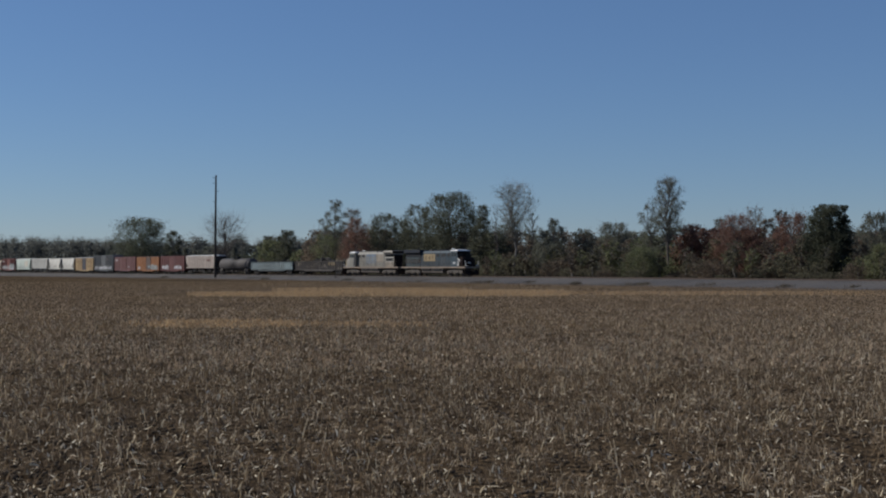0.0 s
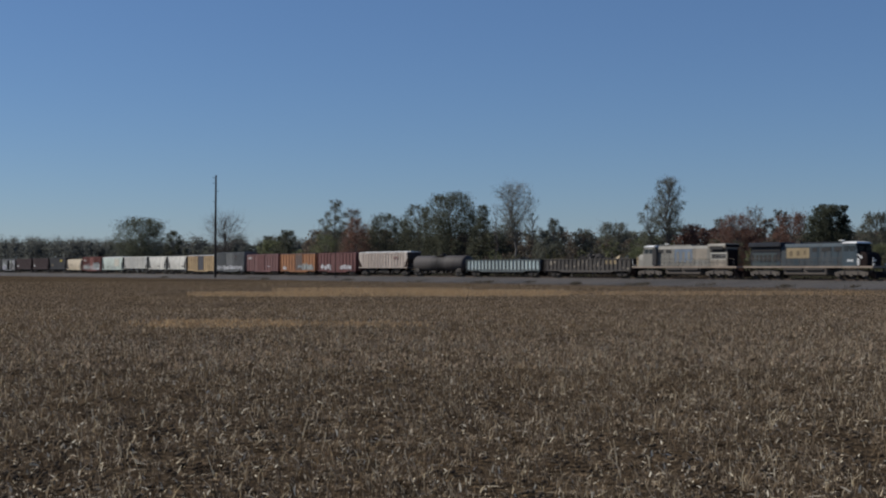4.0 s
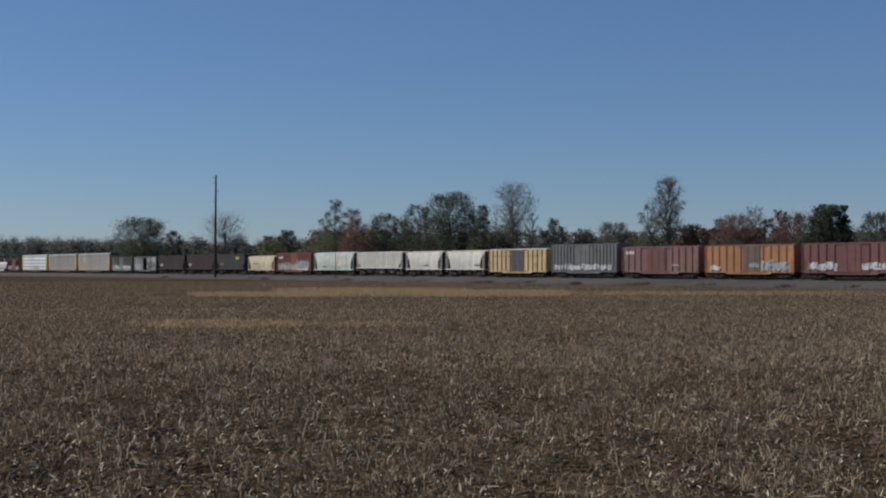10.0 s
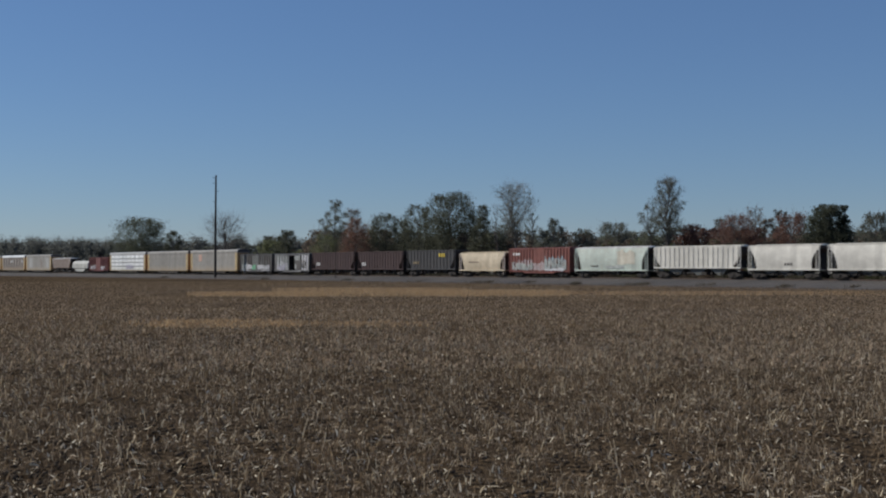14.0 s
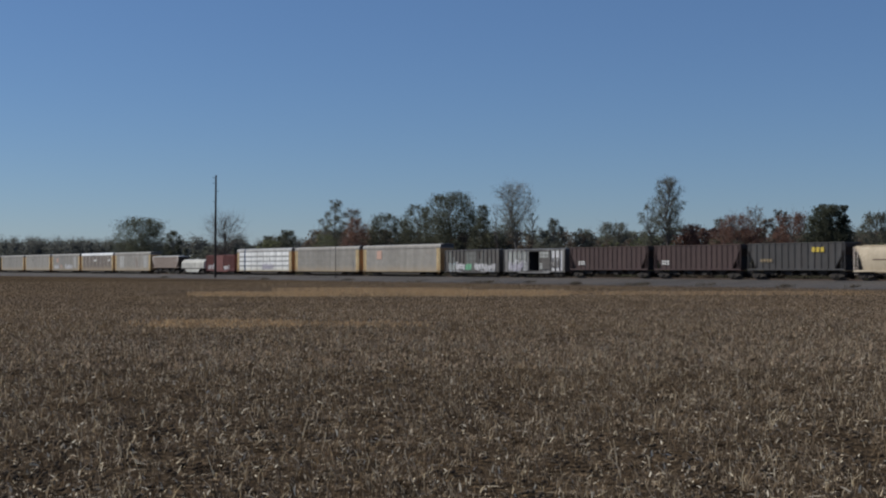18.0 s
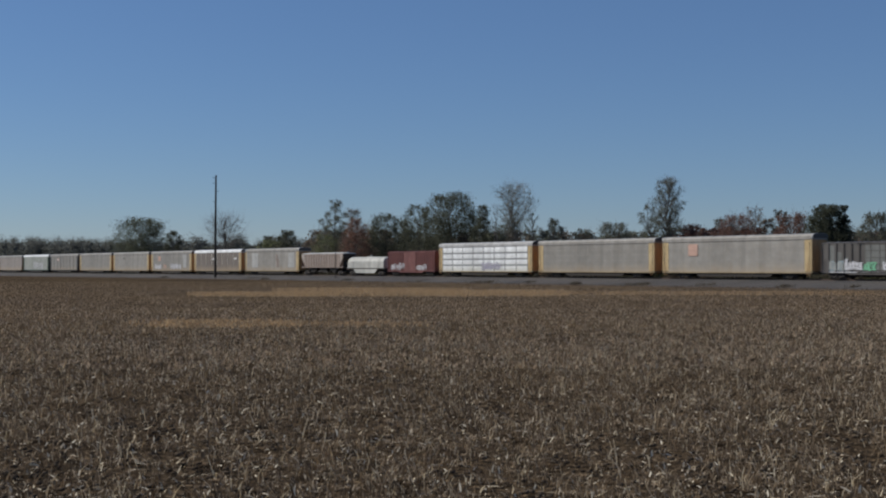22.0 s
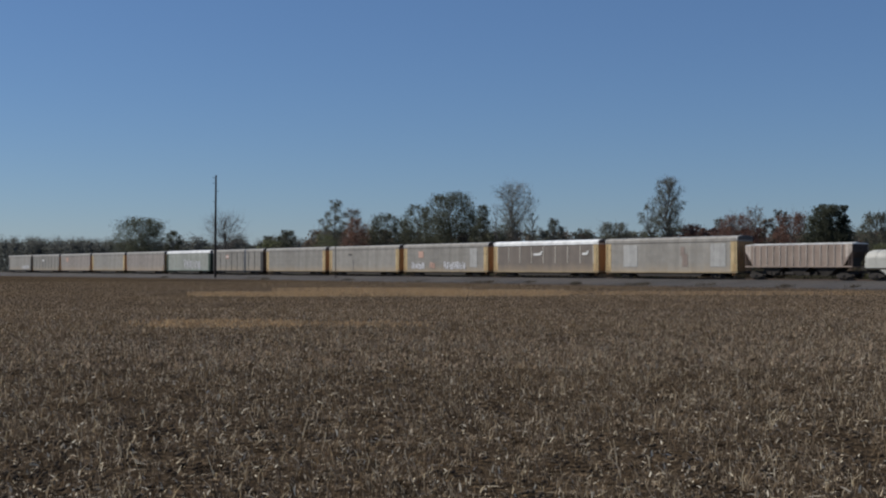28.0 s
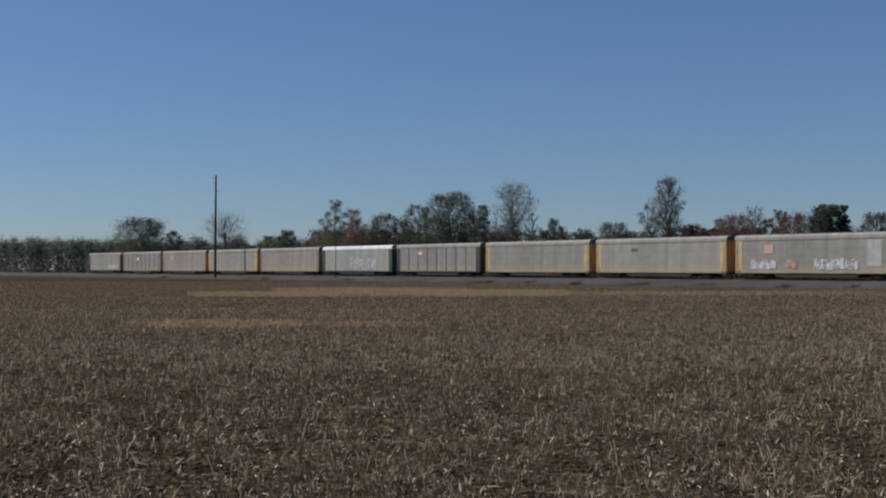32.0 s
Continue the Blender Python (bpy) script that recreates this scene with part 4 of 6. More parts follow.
    hl(bm, [(1.66, c1, n1, 1.45), (2.6, c1, n1, 1.4), (3.15, c1, n1 - 0.25, 1.25), (3.4, c1, n1 - 0.6, 1.1)])
    part("nose", bm, nose_mat, eng)
    for side in (-1, 1):
        for u, v in ((0.12, 0.45), (0.52, 0.86)):
            bm = B()
            y0, y1 = sorted((side * 1.44, side * 1.515))
            bx(bm, c0 + (c1 - c0) * u, c0 + (c1 - c0) * v, y0, y1, 3.5, 4.15)
            part("side_window", bm, M_GLASS, eng)
    if c > 0:
        # this plate darkens the cab front with painted shade
        bm = B()
        slab(bm, [(c1 + 0.004, 2.6), (c1 + 0.02, 2.6), (c1 + 0.02, 3.45), (c1 - 0.23, 4.44), (c1 - 0.246, 4.44), (c1 + 0.004, 3.45)], -1.4, 1.4)
        bmesh.ops.recalc_face_normals(bm, faces=bm.faces)
        part("cab_front", bm, M_NOSE, eng, "cab front plate painted black for its shade")
    for y in (-0.75, 0.75):
        bm = B()
        bx(bm, c1 - 0.2, c1 + 0.03, y - 0.45, y + 0.45, 3.5, 4.1)
        part("windshield", bm, M_GLASS, eng)
    for y in (-0.16, 0.16):
        bm = B()
        tube(bm, (c * (n1 - 0.02), y, 2.35), (c * (n1 + 0.05), y, 2.35), 0.12, seg=12)
        part("headlight", bm, M_LAMP, eng)
    for y in (-1.1, 1.1):
        bm = B()
        tube(bm, (c * (e - 0.2), y, 1.85), (c * (e - 0.1), y, 1.85), 0.09, seg=10)
        part("ditch_light", bm, M_LAMP, eng)
    # handrails
    for side in (-1, 1):
        bm = B()
        k = 0
        x = -e + 0.5
        while x < c0:
            tube(bm, (c * x, side * 1.48, 1.66), (c * x, side * 1.48, 2.7), 0.022, seg=4)
            x += 1.5
        tube(bm, (c * (-e + 0.5), side * 1.48, 2.7), (c * c0, side * 1.48, 2.7), 0.022, seg=4)
        part("handrail", bm, M_SILL, eng)
    for y in (-1.4, 1.4):
        bm = B()
        tube(bm, (c * (e - 0.05), y, 1.6), (c * (e - 0.05), y, 2.75), 0.035, seg=4)
        part("corner_handrail", bm, M_WHITE, eng)
    bm = B()
    tube(bm, (c * (c0 - 1.2), 0, 4.6), (c * (c0 - 1.2), 0, 4.9), 0.06, seg=6)
    for k in range(3):
        tube(bm, (c * (c0 - 1.5), -0.15 + 0.15 * k, 4.88), (c * (c0 - 0.9), -0.15 + 0.15 * k, 4.88), 0.05, 0.08, seg=6)
    part("horn", bm, M_LAMP, eng)
    return eng


train = []      # (thing, front, rear) on the train's own ruler

eng = locomotive(22.2, 1, M_BLUE, M_SLATE, M_BLUE, M_NAVY, M_NOSE, "dark blue diesel locomotive with a yellow emblem leading the train", True)
panel(eng, "emblem", -3.4, 0.3, 2.65, 4.0, 1.03, M_LOCOYELLOW, "faded yellow rectangular emblem")
for x, w, z0, z1 in ((-2.9, 0.5, 2.95, 3.6), (-1.7, 0.45, 3.0, 3.6), (-0.6, 0.3, 3.1, 3.6)):
    panel(eng, "emblem_mark", x, x + w, z0, z1, 1.044, M_MARK, "worn brown mark on the emblem")
panel(eng, "radiator_side_panel", -9.2, -5.0, 1.7, 3.4, 1.052, M_TEAL, "teal-grey panel under the radiator")
bars(eng, "cab_number", 6.6, 2.2, 0.9, 0.28, 4, 1.5, M_WHITE)
panel(eng, "cab_stripe", 8.1, 8.35, 1.75, 2.6, 1.5, M_WHITE)
bm = B()
slab(bm, [(7.7, 3.35), (8.75, 2.85), (8.78, 2.55), (8.5, 2.62), (8.45, 2.8), (7.7, 3.12)], -1.475, -1.455)
part("nose_stripe", bm, M_WHITE, eng, "white swept stripe on the nose")
for x in (0.8, 2.3, 4.2):
    panel(eng, "hood_opening", x, x + 0.75, 3.45, 4.0, 1.035, M_BLACK, "dark opening high on the hood")
for x in (-7.9, -7.2, -6.5, -5.4):
    panel(eng, "louvre_slot", x, x + 0.38, 2.2, 3.1, 1.085, M_BLACK, "dark louvre slot")
train.append((eng, 618.0, 667.2))

eng = locomotive(22.0, -1, M_LOCOGREY, M_LOCOGREY, M_LOCOGREY, M_CREAM, M_LOCOGREY, "dusty grey and cream diesel locomotive running long hood forward", False)
panel(eng, "blue_lettering_panel", -1.9, 1.6, 2.2, 4.1, 1.03, M_MIDBLUE, "faded blue lettering panel")
for x in (-1.5, -0.4, 0.7):
    panel(eng, "lettering_bar", x, x + 0.5, 2.6, 3.7, 1.044, M_LOCOGREY)
panel(eng, "cream_panel", 1.7, 4.4, 2.6, 4.1, 1.03, M_CREAM)
panel(eng, "louvre_fascia", 5.15, 8.15, 2.55, 3.55, 1.052, M_FASCIA, "off-white panel round the louvres")
panel(eng, "radiator_eave", 4.95, 8.15, 4.5, 4.7, 1.4, M_FASCIA, "off-white edge of the radiator roof")
panel(eng, "cab_door", -6.0, -5.2, 1.8, 4.2, 1.5, M_BLACK)
panel(eng, "nose_stripe", -9.3, -9.0, 1.7, 3.0, 1.43, M_LOCOYELLOW)
train.append((eng, 667.2, 716.4))


def pile(bm, x0, x1, z, h, seed, size=(0.4, 1.3), n=40):
    rnd = random.Random(seed)
    for _ in range(n):
        cx, cy = rnd.uniform(x0, x1), rnd.uniform(-1.0, 1.0)
        k = math.sin((cx - x0) / (x1 - x0) * math.pi)
        a, b, d = (rnd.uniform(*size) / 2 for _ in range(3))
        m = Matrix.Translation((cx, cy, z + h * k * rnd.uniform(0.2, 0.9))) @ Euler((rnd.uniform(-1, 1), rnd.uniform(-1, 1), rnd.uniform(0, 3))).to_matrix().to_4x4() @ Matrix.Diagonal((a, b * 0.5, d * 0.5, 1))
        vs = [bm.verts.new(m @ Vector(p)) for p in ((-1, -1, -1), (1, -1, -1), (1, 1, -1), (-1, 1, -1), (-1, -1, 1), (1, -1, 1), (1, 1, 1), (-1, 1, 1))]
        for f in ((3, 2, 1, 0), (4, 5, 6, 7), (0, 1, 5, 4), (1, 2, 6, 5), (2, 3, 7, 6), (3, 0, 4, 7)):
            bm.faces.new([vs[i] for i in f])


# ---------------------------------------------------------------- the consist, front to rear
M_GONBLACK = paint("black_gondola_paint", (0.058, 0.054, 0.050), dirt=(0.16, 0.12, 0.09), amount=0.5)
M_RUSTPATCH = paint("pale_worn_patch", (0.291, 0.251, 0.195), amount=0.4)
M_GONBLUE = paint("pale_blue_green_gondola_paint", (0.400, 0.480, 0.475), amount=0.4, streak=0.5)
M_BRIGHTTEAL = paint("bright_pale_teal_paint", (0.46, 0.57, 0.57), amount=0.2, streak=0.3)
M_GONSILL = paint("dark_teal_gondola_posts", (0.085, 0.105, 0.110), amount=0.4)
M_TANKBLACK = tank_paint("dusty_black_tank_paint", (0.048, 0.043, 0.042), (0.014, 0.012, 0.012))
M_TAR = paint("black_tar_spill", (0.022, 0.020, 0.020), amount=0.2, rough=0.6)
M_TAN = paint("tan_hopper_paint", (0.440, 0.365, 0.310), amount=0.35)
M_TANPOST = paint("pale_pinkish_hopper_posts", (0.680, 0.590, 0.510), amount=0.25)
M_RUSTPOST = paint("pale_dusty_hopper_posts", (0.620, 0.540, 0.465), amount=0.3)
M_MAROON = paint("maroon_boxcar_paint", (0.165, 0.066, 0.060), amount=0.35)
M_MAROON2 = paint("faded_maroon_paint", (0.215, 0.107, 0.100), amount=0.4)
M_ORANGE = paint("burnt_orange_boxcar_paint", (0.400, 0.180, 0.080), amount=0.4)
M_BROWNDOOR = paint("brown_door_paint", (0.151, 0.103, 0.083), amount=0.4)
M_GREYBOX = paint("slate_grey_boxcar_paint", (0.151, 0.159, 0.159), amount=0.35)
M_YELLOW = paint("yellow_boxcar_paint", (0.600, 0.430, 0.235), amount=0.35, streak=0.45)
M_SLATEDOOR = paint("slate_door_paint", (0.085, 0.085, 0.097), amount=0.3)
M_HOPWHITE = paint("white_hopper_paint", (0.640, 0.620, 0.555), dirt=(0.25, 0.21, 0.17), amount=0.3, streak=0.35)
M_HOPGREEN = paint("pale_green_white_hopper_paint", (0.500, 0.580, 0.520), dirt=(0.35, 0.24, 0.16), amount=0.4, streak=0.5)
M_FADED = paint("faded_cream_green_paint", (0.56, 0.54, 0.45), dirt=(0.40, 0.28, 0.18), amount=0.4, streak=0.5)
M_RED = paint("oxide_red_boxcar_paint", (0.235, 0.085, 0.068), amount=0.35)
M_BEIGE = paint("beige_hopper_paint", (0.600, 0.510, 0.370), dirt=(0.25, 0.18, 0.11), amount=0.35)
M_COALGREY = paint("charcoal_hopper_paint", (0.055, 0.056, 0.058), amount=0.35)
M_COALBROWN = paint("dark_brown_hopper_paint", (0.062, 0.036, 0.035), amount=0.4)
M_SILVERBOX = paint("silver_boxcar_paint", (0.225, 0.225, 0.220), dirt=(0.12, 0.10, 0.09), amount=0.5, streak=0.7)
# dark posts and strips; on roof ends this colour carries their shade
M_DARKPOST = paint("dark_posts_and_roof_ends", (0.085, 0.078, 0.072), amount=0.4)
# rusty yellow darkened to carry the posts' shade; also colours the lettering
M_YELLOWPOST = paint("shaded_rusty_yellow_posts", (0.26, 0.165, 0.085), amount=0.5)
M_DULLBOX = paint("dull_grey_boxcar_paint", (0.105, 0.100, 0.094), amount=0.45, streak=0.6)
M_RUSTHOP = paint("rusty_pink_hopper_paint", (0.320, 0.250, 0.205), amount=0.5, streak=0.7)
M_REDBOX2 = paint("brick_red_boxcar_paint", (0.215, 0.085, 0.076), amount=0.3)
M_COILWHITE = paint("off_white_coil_hood_paint", (0.47, 0.47, 0.43), dirt=(0.3, 0.26, 0.2), amount=0.25, streak=0.3)


def add(car, a, b):
    train.append((car, a, b))
    return car


def length(a, b):
    return (b - a) * UNIT


# black mill gondola with scrap
a, b = 714.2, 762.4
car = add(gondola(length(a, b), 2.72, M_GONBLACK, "long black mill gondola with scrap showing over its sides", 22), a, b)
rnd = random.Random(5)
for k, (x, za, zb) in enumerate(((-8.6, 1.9, 2.5), (-7.6, 2.2, 2.5), (-4.6, 1.6, 1.9), (-2.7, 1.5, 1.8), (-1.6, 1.7, 2.6), (-0.6, 2.1, 2.6), (0.4, 1.7, 2.65), (0.5, 1.3, 1.6), (1.5, 1.5, 2.0), (2.5, 1.6, 2.3), (3.4, 1.4, 1.9), (8.2, 1.25, 1.6), (9.4, 1.2, 1.5))):
    panel(car, "worn_patch", x - 0.3, x + 0.3, za, zb, 1.45, M_RUSTPATCH)
for x in (4.5, 5.5, 6.5):
    panel(car, "yellow_patch", x - 0.4, x + 0.4, 2.0, 2.6, 1.45, M_LOCOYELLOW, "worn yellow patch")
bm = B()
pile(bm, -2.5, 1.5, 2.55, 0.9, 2, (0.5, 1.6), 26)
pile(bm, 2.0, 9.0, 2.3, 0.5, 3, (0.5, 1.3), 40)
load = part("scrap_load", bm, M_DARK, None)
tagged(load, "dark heap of scrap metal in the gondola", "scrap metal")
train.append((load, a, b))
bm = B()
pile(bm, 5.0, 8.2, 2.55, 0.55, 9, (0.5, 1.2), 12)
load = part("scrap_pieces", bm, M_LOCOYELLOW, None)
tagged(load, "yellow scrap pieces on top of the gondola load", "scrap metal")
train.append((load, a, b))
# pale blue gondola
a, b = 762.4, 811.0
car = add(gondola(length(a, b), 2.72, M_GONBLUE, "long pale blue-green gondola with dark side posts", 21, M_GONSILL), a, b)
for x in (-9.25, -8.2, -7.2, 7.3, 8.3, 9.3):
    panel(car, "bright_panel", x - 0.38, x + 0.38, 1.35, 2.5, 1.45, M_BRIGHTTEAL, "brighter pale blue-green panel")
bm = B()
pile(bm, 2.5, 5.5, 2.5, 0.6, 4, (0.5, 1.2), 14)
load = part("scrap_load", bm, M_DARK, None)
tagged(load, "small dark heap of scrap in the gondola", "scrap metal")
train.append((load, a, b))
# tank car
a, b = 811.0, 851.0
add(tank_car(length(a, b), M_TANKBLACK, M_TAR, "dusty black tank car with a tarry spill at its dome"), a, b)
# tan covered hopper
a, b = 851.0, 893.5
car = add(hopper(length(a, b), 4.6, M_TAN, "tan ribbed covered hopper with a pale roof edge", True, 17, 0.0, 3, M_PALEGREY, low=1.42, slope=1.25, post_mat=M_TANPOST, corner_mat=M_BROWNDOOR, knee=0.55, gusset=M_TANPOST), a, b)
bars(car, "lettering", 4.2, 3.1, 1.7, 0.5, 3, 1.64, M_MAROON2)
# maroon boxcar
a, b = 893.5, 931.1
car = add(boxcar(length(a, b), 4.62, M_MAROON, "maroon boxcar with white graffiti along its lower side", ribs_n=12, door=(-1.6, 1.4)), a, b)
graffiti(car, -6.6, -2.0, 1.15, 2.1, 1.55, M_GRAF, "white graffiti", 11)
graffiti(car, 1.6, 6.2, 1.2, 1.95, 1.55, M_GRAF, "white graffiti", 12, 8)
# orange boxcar
a, b = 931.1, 969.0
car = add(boxcar(length(a, b), 4.62, M_ORANGE, "burnt orange boxcar with a brown door and pale blue graffiti", ribs_n=12, door=(-0.9, 2.1), door_mat=M_BROWNDOOR, roof=M_BROWNDOOR), a, b)
graffiti(car, -6.8, -4.9, 1.1, 1.75, 1.55, M_GRAF, "white graffiti", 13)
sprayed_field(car, 2.2, 7.0, 1.0, 2.1, 1.46, M_GRAF_BLUE, "pale blue sprayed field", 53)
graffiti(car, 0.2, 2.0, 1.6, 2.1, 1.535, M_GRAF_BLUE, "pale blue graffiti on the door", 54, 3)
graffiti(car, 2.3, 6.9, 1.1, 2.3, 1.585, M_GRAF_PALE, "pale graffiti", 14, 6)
# second maroon boxcar
a, b = 969.0, 1006.9
car = add(boxcar(length(a, b), 4.62, M_MAROON2, "faded maroon boxcar with a white mark and a plain door", ribs_n=12, door=(-2.6, 1.0), door_mat=M_MAROON), a, b)
bars(car, "lettering", -6.9, 3.45, 1.9, 0.42, 3, 1.54, M_WHITE)
bars(car, "stencil", 2.6, 1.7, 1.6, 0.2, 5, 1.54, M_GRAF)
# grey high-cube boxcar
a, b = 1006.9, 1044.5
car = add(boxcar(length(a, b), 5.2, M_GREYBOX, "tall slate grey boxcar with white graffiti along the bottom", ribs_n=20, door=(-1.5, 1.5)), a, b)
graffiti(car, -6.8, 6.6, 1.15, 2.0, 1.55, M_GRAF, "white graffiti lettering", 15, 17)
bars(car, "lettering", 2.4, 3.9, 1.6, 0.35, 3, 1.54, M_BROWNDOOR)
# yellow boxcar
a, b = 1044.5, 1082.4
car = add(boxcar(length(a, b), 4.66, M_YELLOW, "yellow boxcar with a dark slate door", ribs_n=13, door=(-1.5, 1.7), door_mat=M_SLATEDOOR, roof=M_PALEGREY, rib_mat=M_YELLOWPOST), a, b)
bars(car, "lettering", -6.2, 3.25, 4.4, 0.3, 7, 1.465, M_YELLOWPOST, skip=0.6)
bars(car, "stencil", 3.0, 3.3, 3.2, 0.24, 6, 1.465, M_YELLOWPOST, skip=0.6)
bars(car, "stencil", 4.6, 1.9, 1.0, 0.2, 3, 1.465, M_YELLOWPOST, skip=0.5)
# two short white hoppers
for (a, b), mark in (((1082.4, 1111.4), 4.0), ((1111.4, 1141.0), 1.2)):
    car = add(hopper(length(a, b), 4.5, M_HOPWHITE, "short white round-sided covered hopper", True, 0, 0.16, 3, slope=1.6, gate_mat=M_RACKDULL), a, b)
    bars(car, "stencil", mark - 1.0, 1.75, 1.5, 0.32, 3, 1.5, M_DULLBOX)
# white ribbed hopper
a, b = 1141.0, 1181.4
car = add(hopper(length(a, b), 4.55, M_HOPWHITE, "white covered hopper with close side posts", True, 18, 0.0, 3, post_mat=M_HOPWHITE, low=1.35, gate_mat=M_RACKDULL, slope=1.4, knee=0.62), a, b)
# pale green hopper
a, b = 1181.4, 1221.0
car = add(hopper(length(a, b), 4.65, M_HOPGREEN, "pale green and white covered hopper with rust stains", True, 0, 0.16, 3, M_PALEGREY, low=0.98), a, b)
bars(car, "stencil", -4.4, 1.6, 1.8, 0.25, 3, 1.5, M_DULLBOX)
sprayed_field(car, 1.6, 5.4, 1.9, 4.1, 1.525, M_FADED, "faded cream paint patch", 61)
sprayed_field(car, -1.0, 3.0, 1.35, 1.8, 1.49, M_GRAF_PALE, "pale greyish stain", 62)
# red boxcar
a, b = 1221.0, 1259.0
car = add(boxcar(length(a, b), 4.78, M_RED, "oxide red boxcar covered in pale graffiti", ribs_n=20, door=(-1.4, 1.5)), a, b)
bars(car, "lettering", -6.7, 3.5, 2.0, 0.42, 3, 1.54, M_WHITE)
sprayed_field(car, -1.35, 1.45, 1.0, 2.3, 1.53, M_GRAF_ROSE, "washed-out pale sprayed field on the door", 57)
sprayed_field(car, -6.95, -1.5, 1.0, 2.7, 1.46, M_GRAF_ROSE, "washed-out pale sprayed field", 51)
sprayed_field(car, 1.6, 7.0, 1.1, 3.1, 1.46, M_GRAF_BLUE, "pale blue sprayed field", 52)
graffiti(car, -6.9, -1.5, 1.1, 2.2, 1.585, M_GRAF_PALE, "pale graffiti", 17, 8)
graffiti(car, -1.3, 1.4, 1.15, 2.2, 1.56, M_GRAF_ROSE, "faded graffiti on the door", 27, 4)
graffiti(car, 1.6, 6.9, 1.2, 2.9, 1.585, M_GRAF_PALE, "pale greenish graffiti", 18, 6)
graffiti(car, 1.8, 6.8, 1.0, 1.35, 1.6, M_GRAF, "white graffiti along the sill", 28, 8)
# beige short hopper
a, b = 1259.0, 1291.4
car = add(hopper(length(a, b), 4.2, M_BEIGE, "small beige round-sided covered hopper", True, 0, 0.18, 2, low=0.95, slope=1.5, gate_mat=M_BEIGE, corner_mat=M_TANPOST), a, b)
panel(car, "lettering", -3.8, -0.8, 2.35, 2.5, 1.52, M_BROWNDOOR)
# coal hoppers
a, b = 1291.4, 1329.8
car = add(hopper(length(a, b), 4.66, M_COALGREY, "charcoal grey open-top coal hopper with yellow lettering", False, 15, 0.0, 4, name="open_hopper", knee=0.82), a, b)
bars(car, "lettering", 2.9, 3.45, 2.1, 0.6, 3, 1.64, M_YELLOW_TXT, "yellow painted lettering")
bars(car, "stencil", -5.6, 2.2, 2.1, 0.4, 4, 1.64, M_LOCOYELLOW)
for a, b in ((1329.8, 1370.0), (1370.0, 1412.4)):
    car = add(hopper(length(a, b), 4.62, M_COALBROWN, "dark brown open-top coal hopper with white stencils", False, 17, 0.0, 4, name="open_hopper", knee=0.82), a, b)
    bars(car, "stencil", -6.6, 2.25, 1.6, 0.24, 3, 1.64, M_WHITE)
    bars(car, "stencil", -6.6, 1.9, 1.6, 0.24, 3, 1.64, M_WHITE)
# silver boxcar with an open door
a, b = 1412.4, 1451.2
car = add(boxcar(length(a, b), 4.6, M_SILVERBOX, "streaked silver boxcar with an open door", ribs_n=13, door=(-1.3, 1.4), open_door=True, end_mat=M_DULLBOX, rib_mat=M_DARKPOST), a, b)
bm = B()
box(bm, 1.6, 4.4, -1.6, -1.54, 1.2, 4.2)
for z in (1.9, 2.7, 3.5):
    box(bm, 1.7, 4.3, -1.63, -1.6, z - 0.05, z + 0.05)
part("slid_door", bm, M_DULLBOX, car, "grey door slid open beside the opening")
graffiti(car, -6.6, -1.6, 1.0, 2.7, 1.55, M_GRAF, "white graffiti", 19, 6)
graffiti(car, -6.4, -2.6, 1.1, 2.2, 1.57, M_GRAF_LILAC, "grey-lilac graffiti", 24, 4)
for x in (-6.75, -5.65, -4.6, -3.5, -2.4):
    panel(car, "pale_panel", x, x + 0.8, 1.0, 4.1, 1.465, M_GRAF_PALE, "pale streaked panel")
for x, z in ((1.75, 3.1), (2.5, 3.1), (3.3, 3.1), (1.75, 1.25)):
    panel(car, "pale_panel", x, x + 0.65, z, z + 0.95, 1.602, M_GRAF_PALE, "pale greenish patch on the door")
for x in (4.75, 5.75, 6.6):
    panel(car, "white_panel", x, x + 0.72, 1.0, 4.15, 1.465, M_GRAF, "white patch panel")
graffiti(car, 4.6, 6.8, 1.5, 3.2, 1.6, M_DULLBOX, "grey graffiti", 20, 4)
# dull grey boxcar
a, b = 1451.2, 1490.4
car = add(boxcar(length(a, b), 4.7, M_DULLBOX, "dull grey boxcar with a row of pale graffiti", ribs_n=14, door=(-1.6, 1.6), rib_mat=M_DARKPOST), a, b)
sprayed_field(car, -6.9, -4.4, 1.0, 2.2, 1.475, M_GRAF_BLUE, "pale blue sprayed field", 55)
sprayed_field(car, 1.7, 6.9, 1.0, 2.0, 1.475, M_RACKPALE, "pale sprayed field", 56)
graffiti(car, -6.9, -4.4, 1.15, 2.3, 1.55, M_GRAF_PALE, "pale graffiti", 21, 4)
graffiti(car, -4.4, -1.8, 1.1, 2.3, 1.575, M_GRAF, "white graffiti", 25, 5)
for x, h in ((-6.9, 4.2), (-5.85, 3.4), (-4.75, 2.7), (2.0, 3.0), (3.05, 4.1), (4.15, 2.4), (5.2, 3.2)):
    panel(car, "pale_panel", x, x + 0.75, 1.0, h, 1.465, M_RACKDULL, "faded pale side panel", 0.006)
panel(car, "pale_door_face", -1.45, 1.45, 1.2, 4.2, 1.532, M_RACKDULL, "faded pale greenish door face", 0.008)
panel(car, "white_sill", -6.9, 6.9, 0.84, 0.95, 1.5, M_GRAF, "white-painted sill edge")
graffiti(car, -1.7, 0.2, 1.15, 2.2, 1.6, M_GRAF_GREEN, "green graffiti", 22, 3)
